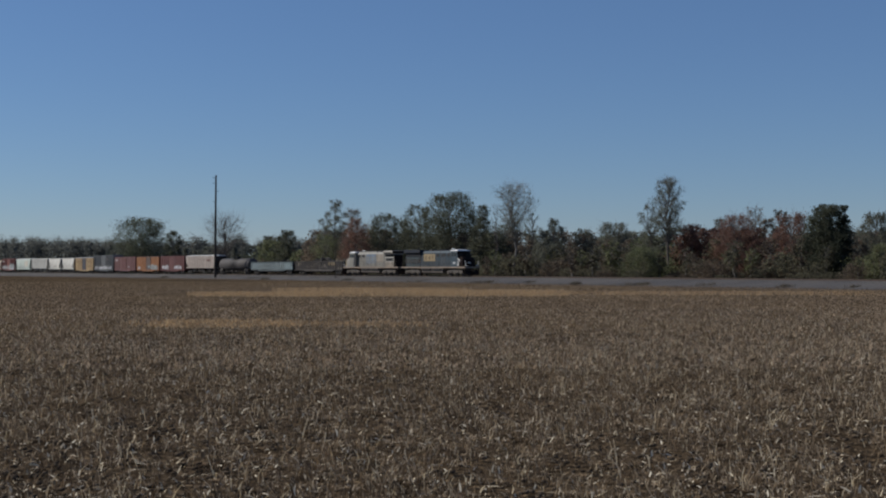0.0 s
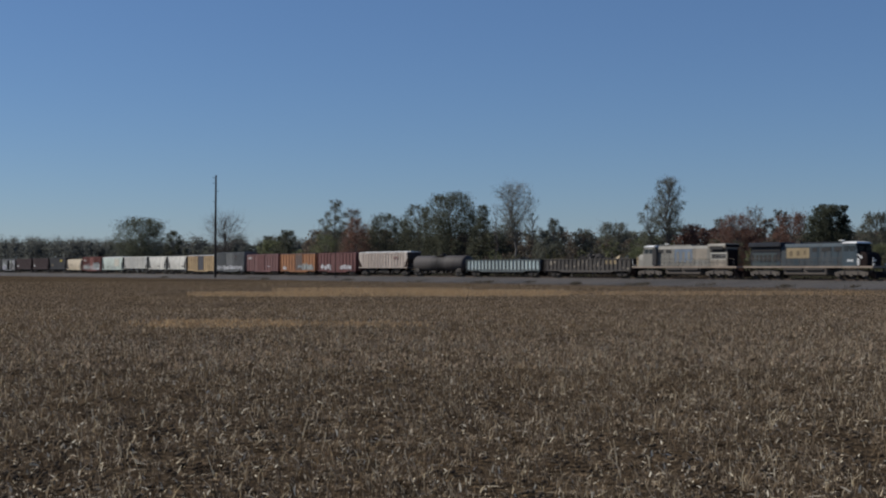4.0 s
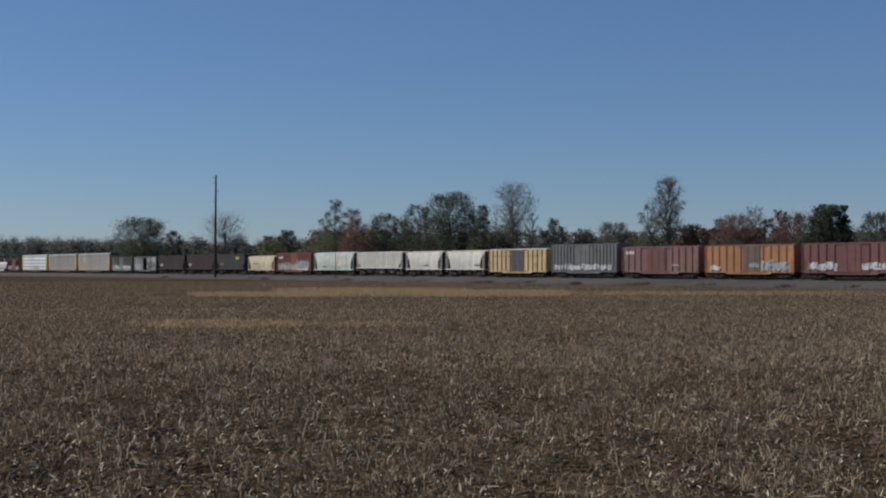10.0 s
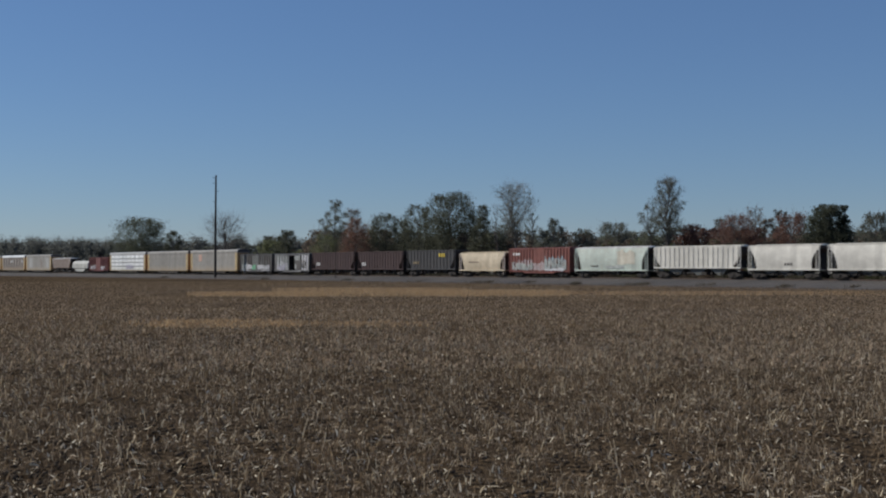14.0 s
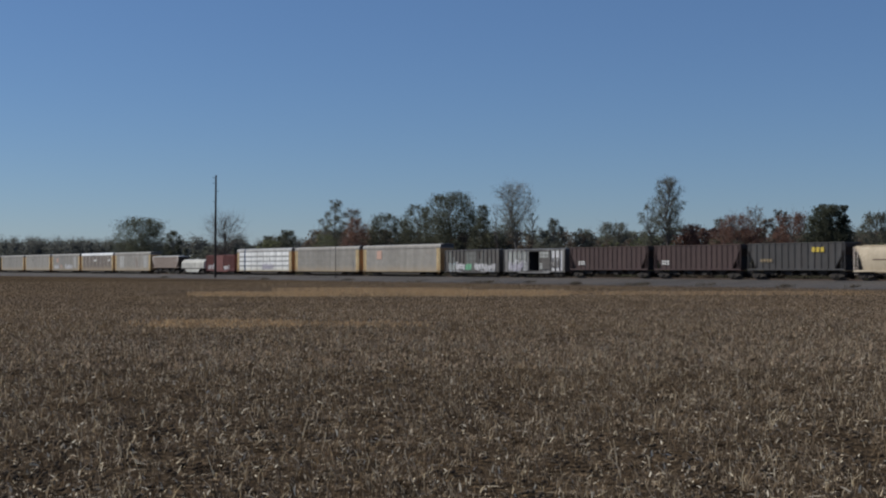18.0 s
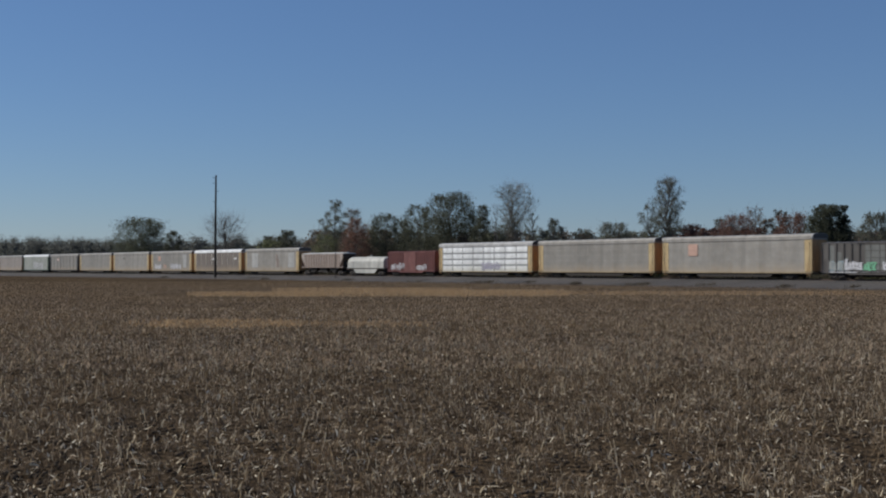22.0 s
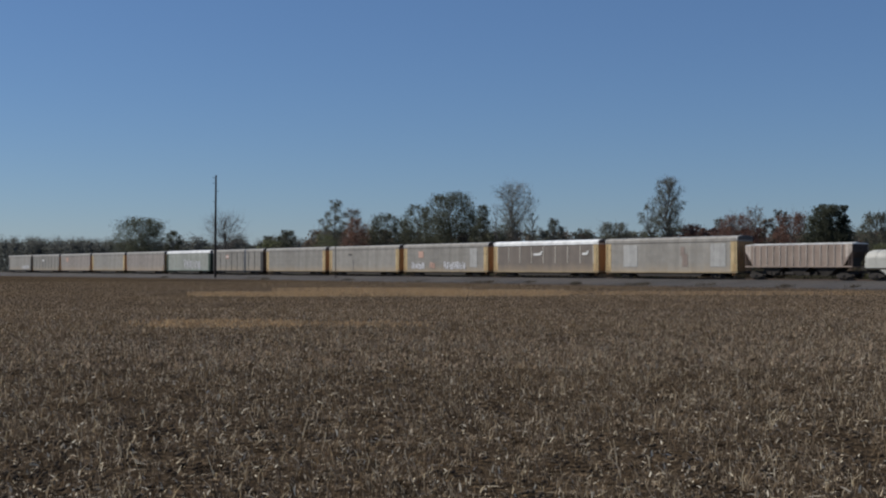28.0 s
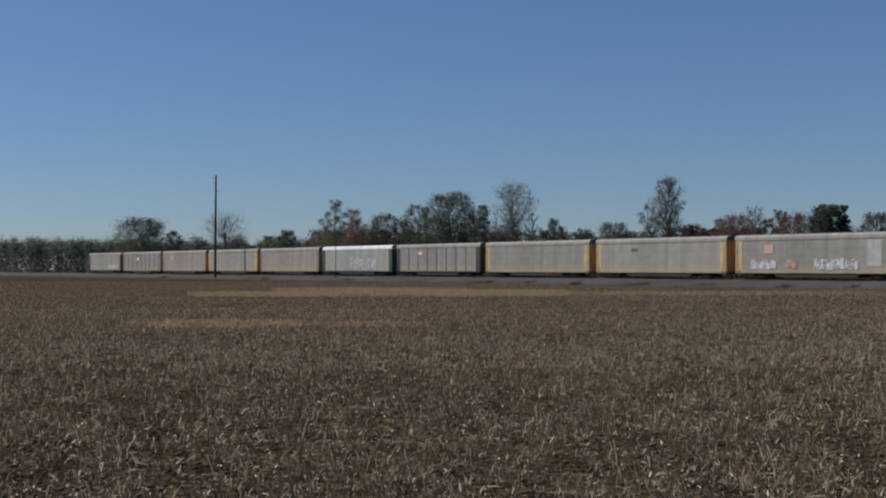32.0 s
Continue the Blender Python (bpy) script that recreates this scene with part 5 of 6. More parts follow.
graffiti(car, 1.2, 7.0, 1.15, 2.1, 1.58, M_GRAF, "white graffiti", 23, 9)

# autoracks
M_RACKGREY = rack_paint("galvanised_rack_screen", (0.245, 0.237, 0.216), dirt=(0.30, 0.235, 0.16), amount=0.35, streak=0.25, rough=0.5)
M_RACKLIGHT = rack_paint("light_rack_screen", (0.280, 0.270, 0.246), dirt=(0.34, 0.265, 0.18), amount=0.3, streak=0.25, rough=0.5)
M_RACKROOF = paint("dusty_white_roof_sheet", (0.43, 0.43, 0.42), amount=0.25)
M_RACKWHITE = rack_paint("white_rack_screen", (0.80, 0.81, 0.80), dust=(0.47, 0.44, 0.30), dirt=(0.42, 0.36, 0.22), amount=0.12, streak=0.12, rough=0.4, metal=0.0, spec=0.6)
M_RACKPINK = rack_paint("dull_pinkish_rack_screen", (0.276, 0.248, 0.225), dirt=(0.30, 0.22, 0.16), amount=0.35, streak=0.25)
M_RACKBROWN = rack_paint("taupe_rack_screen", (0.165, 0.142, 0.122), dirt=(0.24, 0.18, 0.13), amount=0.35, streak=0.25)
M_RACKGREEN = paint("pale_green_grey_rack_screen", (0.294, 0.317, 0.285), dirt=(0.30, 0.27, 0.20), amount=0.35, streak=0.25)
M_RACKYELLOW = paint("rack_yellow_paint", (0.530, 0.405, 0.215), dirt=(0.28, 0.16, 0.07), amount=0.4, streak=0.5)
# yellow end paint with its shade put in as a browner tone
M_RACKENDBROWN = paint("shade_brown_rack_end", (0.600, 0.340, 0.145), amount=0.4)
M_RACKBLACK = paint("dark_rack_trim", (0.060, 0.060, 0.060), amount=0.4)
M_RACKDKGREEN = paint("dark_green_rack_trim", (0.055, 0.087, 0.063), amount=0.35)
M_PINKSIGN = plain("faded_orange_sign", (0.50, 0.32, 0.25), 0.6, 0.0, 0.15, 2.0)
M_RACKSEAM = paint("grey_rack_posts", (0.301, 0.309, 0.301), amount=0.3)
M_RACKPATCH = paint("replaced_rack_panels", (0.43, 0.43, 0.41), amount=0.3)
M_RACKSILL = paint("dusty_straw_sill_paint", (0.36, 0.28, 0.17), amount=0.4)
M_PALEPOST = paint("pale_cream_posts", (0.760, 0.700, 0.600), amount=0.25)
M_STAIN = paint("brown_rust_stain", (0.270, 0.215, 0.185), amount=0.4)

RACKS = [
    (1490.4, 1554.6, M_RACKLIGHT, M_RACKYELLOW, None, None, "light grey autorack with yellow ends and an orange placard", M_RACKENDBROWN),
    (1554.6, 1618.6, M_RACKGREY, M_RACKYELLOW, None, None, "galvanised grey autorack with yellow ends", M_RACKENDBROWN),
    (1618.6, 1682.9, M_RACKWHITE, M_RACKYELLOW, M_RACKROOF, M_RACKSEAM, "bright silver-white autorack with grey posts and yellow ends", M_RACKENDBROWN),
    None, None, None,
    (1799.1, 1862.4, M_RACKLIGHT, M_RACKYELLOW, None, None, "pale grey autorack with a rust stain and patched panels", M_RACKENDBROWN),
    (1862.4, 1926.3, M_RACKBROWN, M_RACKYELLOW, M_RACKWHITE, M_PALEPOST, "taupe autorack with pale posts, white roof and white emblems", M_RACKENDBROWN),
    (1926.3, 1989.7, M_RACKGREY, M_RACKYELLOW, None, None, "grey autorack with white graffiti and a faded orange placard", M_RACKENDBROWN),
    (1989.7, 2053.4, M_RACKLIGHT, M_RACKYELLOW, None, None, "light grey autorack with yellow ends and a dark smudge", M_RACKENDBROWN),
    (2053.4, 2117.5, M_RACKGREY, M_RACKYELLOW, None, None, "plain grey autorack with yellow ends", M_RACKENDBROWN),
    (2117.5, 2181.4, M_RACKGREY, M_RACKBLACK, None, M_RACKBLACK, "silver grey autorack with black posts and ends", M_RACKBLACK),
    (2181.4, 2246.0, M_RACKGREEN, M_RACKDKGREEN, M_RACKWHITE, None, "pale green-grey autorack with dark green ends", M_RACKDKGREEN),
    (2246.0, 2310.2, M_RACKPINK, M_RACKPINK, None, None, "dull pinkish grey autorack", M_RACKENDBROWN),
    (2310.2, 2373.4, M_RACKLIGHT, M_RACKYELLOW, None, None, "pale cream-grey autorack with yellow ends", M_RACKENDBROWN),
    (2373.4, 2438.0, M_RACKPINK, M_RACKPINK, None, None, "pinkish grey autorack with a red placard", M_RACKENDBROWN),
    (2438.0, 2502.6, M_RACKGREY, M_RACKGREY, None, M_RACKBLACK, "grey autorack with dark side posts", M_RACKENDBROWN),
    (2502.6, 2565.5, M_RACKLIGHT, M_RACKBLACK, None, None, "light grey autorack with white graffiti at the rear of the train", M_RACKBLACK),
]
racks = []
for r in RACKS:
    if r is None:
        continue
    a, b, skin, trim, roof, pm, label, ed = r
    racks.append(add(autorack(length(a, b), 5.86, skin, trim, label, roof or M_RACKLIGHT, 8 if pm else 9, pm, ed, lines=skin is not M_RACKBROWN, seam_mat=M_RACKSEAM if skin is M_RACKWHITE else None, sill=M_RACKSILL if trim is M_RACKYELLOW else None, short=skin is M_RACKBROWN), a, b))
panel(racks[0], "placard", -8.3, -6.5, 3.1, 4.75, 1.56, M_PINKSIGN, "faded orange placard")
graffiti(racks[2], -0.5, 5.0, 1.2, 2.5, 1.575, M_GRAF_LILAC, "grey-lilac graffiti", 32, 9)
panel(racks[3], "rust_stain", 2.9, 4.0, 1.6, 3.4, 1.535, M_STAIN, "brown rust stain", 0.008)
panel(racks[3], "rust_stain", 2.6, 3.4, 3.1, 4.4, 1.537, M_STAIN, "brown rust stain", 0.008)
panel(racks[3], "white_patch", -9.3, -6.3, 1.6, 4.8, 1.535, M_RACKPATCH, "whitish replaced panels", 0.01)
panel(racks[3], "white_patch", 8.4, 11.2, 1.6, 4.8, 1.535, M_RACKPATCH, "whitish replaced panels", 0.01)
for k, x in enumerate((-2.6, 9.6)):
    bm = B()
    w = 1.0 - 0.35 * k
    slab(bm, [(x, 3.45), (x + 2.0 * w, 3.45), (x + 2.5 * w, 4.12), (x + 2.05 * w, 4.12), (x + 1.7 * w, 3.82), (x + 0.25 * w, 3.8)], -1.585, -1.565)
    part("emblem", bm, M_WHITE, racks[4], "white swoosh emblem")
panel(racks[5], "placard", -8.2, -6.6, 3.3, 4.5, 1.56, M_PINKSIGN, "faded orange placard")
graffiti(racks[5], -10.5, -6.0, 1.3, 2.4, 1.575, M_GRAF, "white graffiti", 34, 8)
graffiti(racks[5], -4.5, -2.8, 1.3, 2.2, 1.57, M_PINKSIGN, "reddish graffiti", 36, 3)
graffiti(racks[5], 0.0, 6.8, 1.25, 2.5, 1.575, M_GRAF, "white graffiti", 35, 13)
panel(racks[5], "white_patch", 8.0, 10.2, 1.6, 4.9, 1.535, M_RACKPATCH, "whitish replaced panels", 0.01)
panel(racks[6], "dark_smudge", -5.5, -4.2, 3.9, 4.3, 1.54, M_DULLBOX, "dark smudge", 0.01)
panel(racks[8], "placard", -6.0, -4.5, 3.7, 4.5, 1.57, M_PINKSIGN, "white and red placard")
panel(racks[8], "placard", -6.0, -4.5, 4.0, 4.2, 1.572, M_WHITE, "white band of the placard")
graffiti(racks[9], -2.0, 8.0, 1.3, 3.6, 1.56, M_GRAF, "faint white graffiti", 38, 9)
panel(racks[12], "placard", -8.0, -6.2, 3.4, 4.6, 1.56, M_PINKSIGN, "faded red placard")
panel(racks[13], "placard", -3.0, -1.6, 3.6, 4.2, 1.57, M_WHITE, "small white placard")
graffiti(racks[14], 3.0, 11.0, 1.25, 2.4, 1.575, M_GRAF, "white graffiti", 39, 14)

# short cars between the autoracks
a, b = 1682.9, 1721.5
car = add(boxcar(length(a, b), 4.62, M_REDBOX2, "brick red boxcar with white graffiti and a plain wide door", ribs_n=24, door=(-2.0, 1.6)), a, b)
graffiti(car, -6.9, -2.2, 1.2, 2.3, 1.55, M_GRAF, "white graffiti", 41, 8)
graffiti(car, 2.0, 5.6, 1.1, 2.1, 1.57, M_GRAF, "pale graffiti", 42, 6)
a, b = 1721.5, 1757.3
add(coil_car(length(a, b), M_COILWHITE, "off-white hooded coil steel car"), a, b)
a, b = 1757.3, 1799.1
add(hopper(length(a, b), 4.6, M_RUSTHOP, "rusty pinkish grey ribbed hopper with a white top edge", True, 16, 0.0, 3, M_PALEGREY, low=1.5, slope=1.35, post_mat=M_RUSTPOST, corner_mat=M_BROWNDOOR, knee=0.65, gusset=M_RUSTPOST), a, b)


def ruler_to_track(u, t):
    return 90.8 - UNIT * (u - 47.9775 * t + 0.02454 * t * t)


def motions():
    for thing, a, b in train:
        mid = (a + b) / 2
        rows = []
        for t in (0.0, 8.0, 16.0, 24.0, 32.0):
            p = on_track(ruler_to_track(mid, t), 0, RAIL_Z)
            rows.append((t, pose(p.x, p.y, p.z, 0, 0, YAW)))
        walk(thing, rows)


# ---------------------------------------------------------------- trees
def quads(name, pts, normals, sizes, material, parent=None, aspect=1.0, rng=None):
    """Many small leaf clumps as bent quads in one mesh."""
    n = len(pts)
    rng = rng or np.random.default_rng(1)
    a = np.cross(normals, rng.normal(size=(n, 3)))
    a /= np.linalg.norm(a, axis=1)[:, None] + 1e-9
    b = np.cross(normals, a)
    b /= np.linalg.norm(b, axis=1)[:, None] + 1e-9
    s = sizes[:, None] / 2
    a, b = a * s, b * s * aspect
    lift = normals * s * 0.35
    co = np.stack([pts - a, pts - b * 0.8 + lift, pts + a, pts + b + lift], 1).reshape(-1, 3)
    me = bpy.data.meshes.new(name)
    me.vertices.add(4 * n)
    me.vertices.foreach_set("co", co.astype(np.float32).ravel())
    me.loops.add(4 * n)
    me.loops.foreach_set("vertex_index", np.arange(4 * n, dtype=np.int32))
    me.polygons.add(n)
    me.polygons.foreach_set("loop_start", np.arange(0, 4 * n, 4, dtype=np.int32))
    me.update(calc_edges=True)
    me.materials.append(material)
    ob = new(name, me)
    ob.parent = parent
    return ob


LEAF = {
    "green": leafy("dark_green_leaves", (0.088, 0.093, 0.067), (0.125, 0.131, 0.092)),
    "deep": leafy("deep_green_leaves", (0.088, 0.097, 0.069), (0.122, 0.133, 0.094)),
    "olive": leafy("olive_leaves", (0.128, 0.138, 0.076), (0.186, 0.202, 0.112)),
    "grey": leafy("grey_green_leaves", (0.134, 0.140, 0.112), (0.188, 0.196, 0.156)),
    "red": leafy("rusty_red_leaves", (0.172, 0.103, 0.080), (0.232, 0.137, 0.106)),
    "undergrowth": leafy("undergrowth_leaves", (0.10, 0.096, 0.066), (0.145, 0.138, 0.095)),
    "dry_undergrowth": leafy("dry_undergrowth_leaves", (0.108, 0.088, 0.066), (0.155, 0.124, 0.095)),
    "brown": leafy("brown_leaves", (0.15, 0.118, 0.09), (0.215, 0.17, 0.128)),
}


def tree(kind, h, w, seed, leaf="green", base=0.22, clumps=22, leaves=3200, size=0.5, shape=0.55, bark=None, twigs=0, name="tree", label="", spread=1.0, full=5.0):
    """A tapered trunk with limbs, and a crown of small leaf clumps gathered round the limbs' ends."""
    rnd = random.Random(seed)
    rng = np.random.default_rng(seed)
    root = new(name)
    tagged(root, label, name, "trees along the railway")
    bark = bark or M_BARK
    bm = B()
    pts = [Vector((0, 0, -0.3))]
    for k in range(1, 7):
        pts.append(Vector((rnd.uniform(-0.03, 0.03) * h, rnd.uniform(-0.03, 0.03) * h, h * 0.92 * k / 6)) * (1 if k else 0))
    r0 = 0.011 * h + 0.08
    for k in range(6):
        tube(bm, pts[k], pts[k + 1], r0 * (1 - k / 6.6) * (1.25 if k == 0 else 1), r0 * (1 - (k + 1) / 6.6), 7)

    def trunk_at(z):
        k = min(5, max(0, int(z / (h * 0.92) * 6)))
        q = (z - pts[k].z) / max(0.01, pts[k + 1].z - pts[k].z)
        return pts[k].lerp(pts[k + 1], min(1, max(0, q)))
    centres = []
    clumps = int(clumps * 1.8)
    for k in range(clumps):
        u = base + (1 - base) * ((k + rnd.random()) / clumps) ** 0.9
        v = (u - base) / (1 - base)
        if kind == "round":
            rad = math.sqrt(max(0.03, 1 - ((v - 0.45) / 0.58) ** 2))
        elif kind == "cone":
            rad = max(0.1, 1.0 - v ** 1.3)
        elif kind == "spire":
            rad = 0.45 + 2.0 * v if v < 0.27 else max(0.22, 1.0 - 1.15 * (v - 0.27))
        elif kind == "vase":
            rad = 0.25 + 0.75 * min(1, v * 1.6) * (1 if v < 0.8 else (1 - v) / 0.22 * 0.6 + 0.4)
        else:
            rad = 0.55 + 0.45 * math.sin(v * 9 + seed)
        ang = k * 2.4 + rnd.uniform(-0.5, 0.5)
        rr = w / 2 * rad * math.sqrt(rnd.uniform(0.15, 0.9))
        cr = w * rnd.uniform(0.12, 0.24) * (0.75 + 0.4 * rad) * (1 - 0.45 * v)
        c = Vector((math.cos(ang) * rr, math.sin(ang) * rr, min(h - cr * 0.85 - rnd.uniform(0, 0.05) * h, u * h)))
        centres.append((c, cr))
        z0 = max(h * base * 0.6, c.z - rr * rnd.uniform(0.7, 1.3) - 0.04 * h)
        p = trunk_at(z0)
        m = p.lerp(c, 0.5) + Vector((0, 0, 0.05 * h * rnd.uniform(-0.4, 0.5)))
        t = r0 * 0.36 * (1 - 0.6 * v) + 0.015
        tube(bm, p, m, t, t * 0.6, 5, False)
        tube(bm, m, c, t * 0.6, t * 0.2, 4, False)
        for _ in range(twigs):
            d = Vector((rnd.gauss(0, 1), rnd.gauss(0, 1), rnd.gauss(0.5, 0.8))).normalized()
            q = m.lerp(c, rnd.random())
            e = q + d * w * rnd.uniform(0.1, 0.26)
            tube(bm, q, e, 0.028, 0.012, 3, False)
            e2 = e + (d + Vector((rnd.gauss(0, 0.5), rnd.gauss(0, 0.5), rnd.gauss(0.2, 0.4)))).normalized() * w * rnd.uniform(0.06, 0.14)
            tube(bm, e, e2, 0.014, 0.006, 3, False)
    part("trunk", bm, bark, root)
    if leaves:
        leaves = int(leaves * full)
        size = size * 0.95 / math.sqrt(full)
        n_c = len(centres)
        CC = np.array([tuple(c) for c, _ in centres])
        RR = np.array([r for _, r in centres]) * spread
        sprays = 15
        D = rng.normal(size=(n_c, sprays, 3))
        D /= np.linalg.norm(D, axis=2)[:, :, None]
        D += np.array([0, 0, 0.55]) + 0.55 * (CC * np.array([1, 1, 0]) / (w / 2))[:, None, :]
        D /= np.linalg.norm(D, axis=2)[:, :, None]
        D *= (RR[:, None] * rng.uniform(0.45, 1.35, (n_c, sprays)))[:, :, None]
        idx = rng.choice(n_c, leaves, p=RR ** 2 / np.sum(RR ** 2))
        which = rng.integers(0, sprays, leaves)
        along = rng.uniform(0.02, 1.0, leaves) ** 0.75
        d = rng.normal(size=(leaves, 3))
        d /= np.linalg.norm(d, axis=1)[:, None]
        P = CC[idx] + D[idx, which] * along[:, None] + rng.normal(size=(leaves, 3)) * (RR[idx] * (0.24 - 0.13 * along))[:, None]
        inner = rng.random(leaves) < 0.6
        P[inner] = CC[idx[inner]] + np.clip(rng.normal(size=(inner.sum(), 3)), -1.7, 1.7) * RR[idx[inner]][:, None] * np.array([0.75, 0.75, 0.55])
        P[:, 2] = np.maximum(P[:, 2], 0.15)
        N = d + rng.normal(scale=0.5, size=(leaves, 3)) + np.array([0, 0, 0.25])
        N /= np.linalg.norm(N, axis=1)[:, None]
        quads("crown", P, N, size * rng.uniform(0.5, 1.3, leaves), LEAF[leaf], root, 1.0, rng)
    return root


def behind(px, off):
    """Ground point seen at picture column px (of 1568), off metres behind the track; and its depth."""
    k = 160.4 * (TRACK_D + off) / SIDE_D
    z = k * 2293 / (px + 791)
    return (px - 784) / 2293 * z, z


def stand(ob, px, off, turn=0.0):
    x, y = behind(px, off)
    ob.matrix_basis = pose(x, y, 0, 0, 0, turn)


def tall(px, top, off):
    return EYE_Z + (475 - top) * behind(px, off)[1] / 2293


def wide(px, w, off):
    return w * behind(px, off)[1] / 2293


FEATURED = [
    # column, top row, width, offset, kind, leaf, base, clumps, leaves, size, twigs, spread, bark, label
    (250, 384, 92, 34, "round", "deep", 0.10, 34, 5200, 0.8, 0, 1.0, None, "large dark green broad-crowned tree"),
    (308, 407, 34, 40, "round", "green", 0.15, 12, 1500, 0.7, 0, 1.0, None, "small dark green tree"),
    (398, 376, 82, 30, "vase", "grey", 0.22, 30, 0, 0.4, 16, 1.0, None, "bare spreading grey tree"),
    (474, 416, 34, 45, "round", "green", 0.2, 10, 900, 0.7, 1, 1.0, None, "small green tree"),
    (508, 405, 42, 36, "round", "green", 0.12, 16, 1900, 0.7, 0, 1.0, None, "low green tree"),
    (594, 351, 40, 30, "round", "grey", 0.3, 18, 1500, 0.5, 4, 1.0, None, "tall thin grey-green tree"),
    (624, 366, 50, 28, "round", "brown", 0.12, 20, 1300, 0.5, 6, 1.0, None, "brown half-bare tree"),
    (630, 384, 52, 22, "round", "red", 0.1, 20, 1900, 0.5, 3, 1.0, None, "rusty red leafy tree"),
    (578, 413, 56, 26, "round", "olive", 0.1, 16, 1300, 0.5, 2, 1.0, None, "low olive tree"),
    (574, 383, 26, 31, "vase", "grey", 0.5, 10, 330, 0.45, 4, 1.0, None, "thin half-bare tree"),
    (683, 377, 66, 30, "round", "green", 0.12, 24, 3400, 0.55, 0, 1.0, None, "green leafy tree"),
    (742, 361, 64, 32, "round", "green", 0.1, 22, 3000, 0.55, 0, 1.0, None, "green leafy tree"),
    (797, 337, 102, 34, "round", "green", 0.08, 44, 6800, 0.6, 0, 1.0, None, "largest dark green tree of the row"),
    (652, 396, 54, 34, "round", "brown", 0.15, 16, 1500, 0.5, 3, 1.0, None, "brown half-bare tree"),
    (716, 388, 52, 36, "round", "green", 0.1, 18, 1900, 0.55, 1, 1.0, None, "green leafy tree"),
    (832, 378, 46, 38, "round", "green", 0.1, 16, 1600, 0.55, 1, 1.0, None, "green leafy tree"),
    (884, 398, 56, 36, "round", "green", 0.1, 18, 1700, 0.55, 2, 1.0, None, "low green tree"),
    (958, 404, 50, 36, "round", "grey", 0.15, 16, 1300, 0.5, 2, 1.0, None, "low grey-green tree"),
    (855, 361, 52, 30, "spire", "green", 0.1, 22, 2800, 0.5, 1, 1.0, None, "dark green pointed tree"),
    (877, 363, 26, 24, "vase", "grey", 0.35, 10, 0, 0.4, 8, 1.0, None, "dead leafless grey tree"),
    (909, 321, 76, 24, "vase", "grey", 0.42, 26, 1150, 0.36, 14, 1.0, M_SAPLING, "tall half-bare tree with a slender trunk"),
    (940, 372, 30, 25, "vase", "grey", 0.5, 10, 160, 0.42, 8, 1.0, None, "thin half-bare tree"),
    (980, 387, 48, 28, "round", "grey", 0.15, 20, 2300, 0.48, 1, 1.0, None, "grey-green tree"),
    (1032, 402, 44, 34, "round", "grey", 0.15, 16, 1500, 0.5, 2, 1.0, None, "grey-green tree with gaps"),
    (1086, 391, 66, 30, "round", "grey", 0.15, 26, 2600, 0.46, 2, 1.0, None, "spreading grey-green tree"),
    (1150, 361, 38, 30, "vase", "grey", 0.3, 16, 700, 0.42, 8, 1.0, None, "thin half-bare tree"),
    (1182, 311, 58, 26, "round", "grey", 0.46, 30, 1500, 0.38, 8, 0.9, M_BARK, "tallest slender tree with a bare lower trunk"),
    (1140, 436, 74, 15, "round", "olive", 0.04, 18, 1800, 0.4, 2, 1.0, None, "low olive tree"),
    (1562, 430, 60, 14, "round", "olive", 0.04, 18, 1600, 0.4, 2, 1.0, None, "low olive tree"),
    (1276, 384, 40, 36, "round", "grey", 0.3, 16, 1100, 0.42, 5, 1.0, None, "grey half-bare tree"),
    (1378, 366, 34, 38, "round", "grey", 0.35, 14, 900, 0.42, 5, 1.0, None, "grey half-bare tree"),
    (1228, 394, 58, 30, "round", "red", 0.12, 20, 2300, 0.45, 2, 1.0, None, "rusty red tree"),
    (1302, 377, 84, 28, "round", "red", 0.08, 34, 3000, 0.45, 4, 1.0, None, "broad rusty red and brown tree"),
    (1334, 361, 36, 34, "vase", "brown", 0.4, 14, 250, 0.4, 10, 1.0, None, "bare thin-branched tree"),
    (1358, 386, 40, 32, "round", "brown", 0.12, 16, 1600, 0.45, 3, 1.0, None, "brown half-bare tree"),
    (1402, 375, 76, 28, "round", "red", 0.08, 30, 2900, 0.45, 4, 1.0, None, "dull red leafy tree"),
    (1466, 361, 76, 22, "round", "deep", 0.06, 44, 7800, 0.46, 0, 1.0, None, "dense dark green rounded tree"),
    (1494, 360, 22, 23, "round", "deep", 0.25, 16, 1300, 0.46, 0, 1.0, None, "narrow dark green tree"),
    (1552, 374, 66, 30, "round", "grey", 0.2, 30, 2600, 0.45, 1, 1.0, None, "green tree"),
    (1612, 371, 70, 26, "round", "olive", 0.1, 24, 2600, 0.45, 1, 1.0, None, "olive tree"),
]
for k, (px, top, w, off, kind, leaf, base, clumps, leaves, size, twigs, spread, bark, label) in enumerate(FEATURED):
    ob = tree(kind, tall(px, top, off), wide(px, w, off), 100 + k, leaf, base, clumps, leaves, size, 0.5, bark, twigs, "tree", label + " behind the railway", spread)
    stand(ob, px, off)

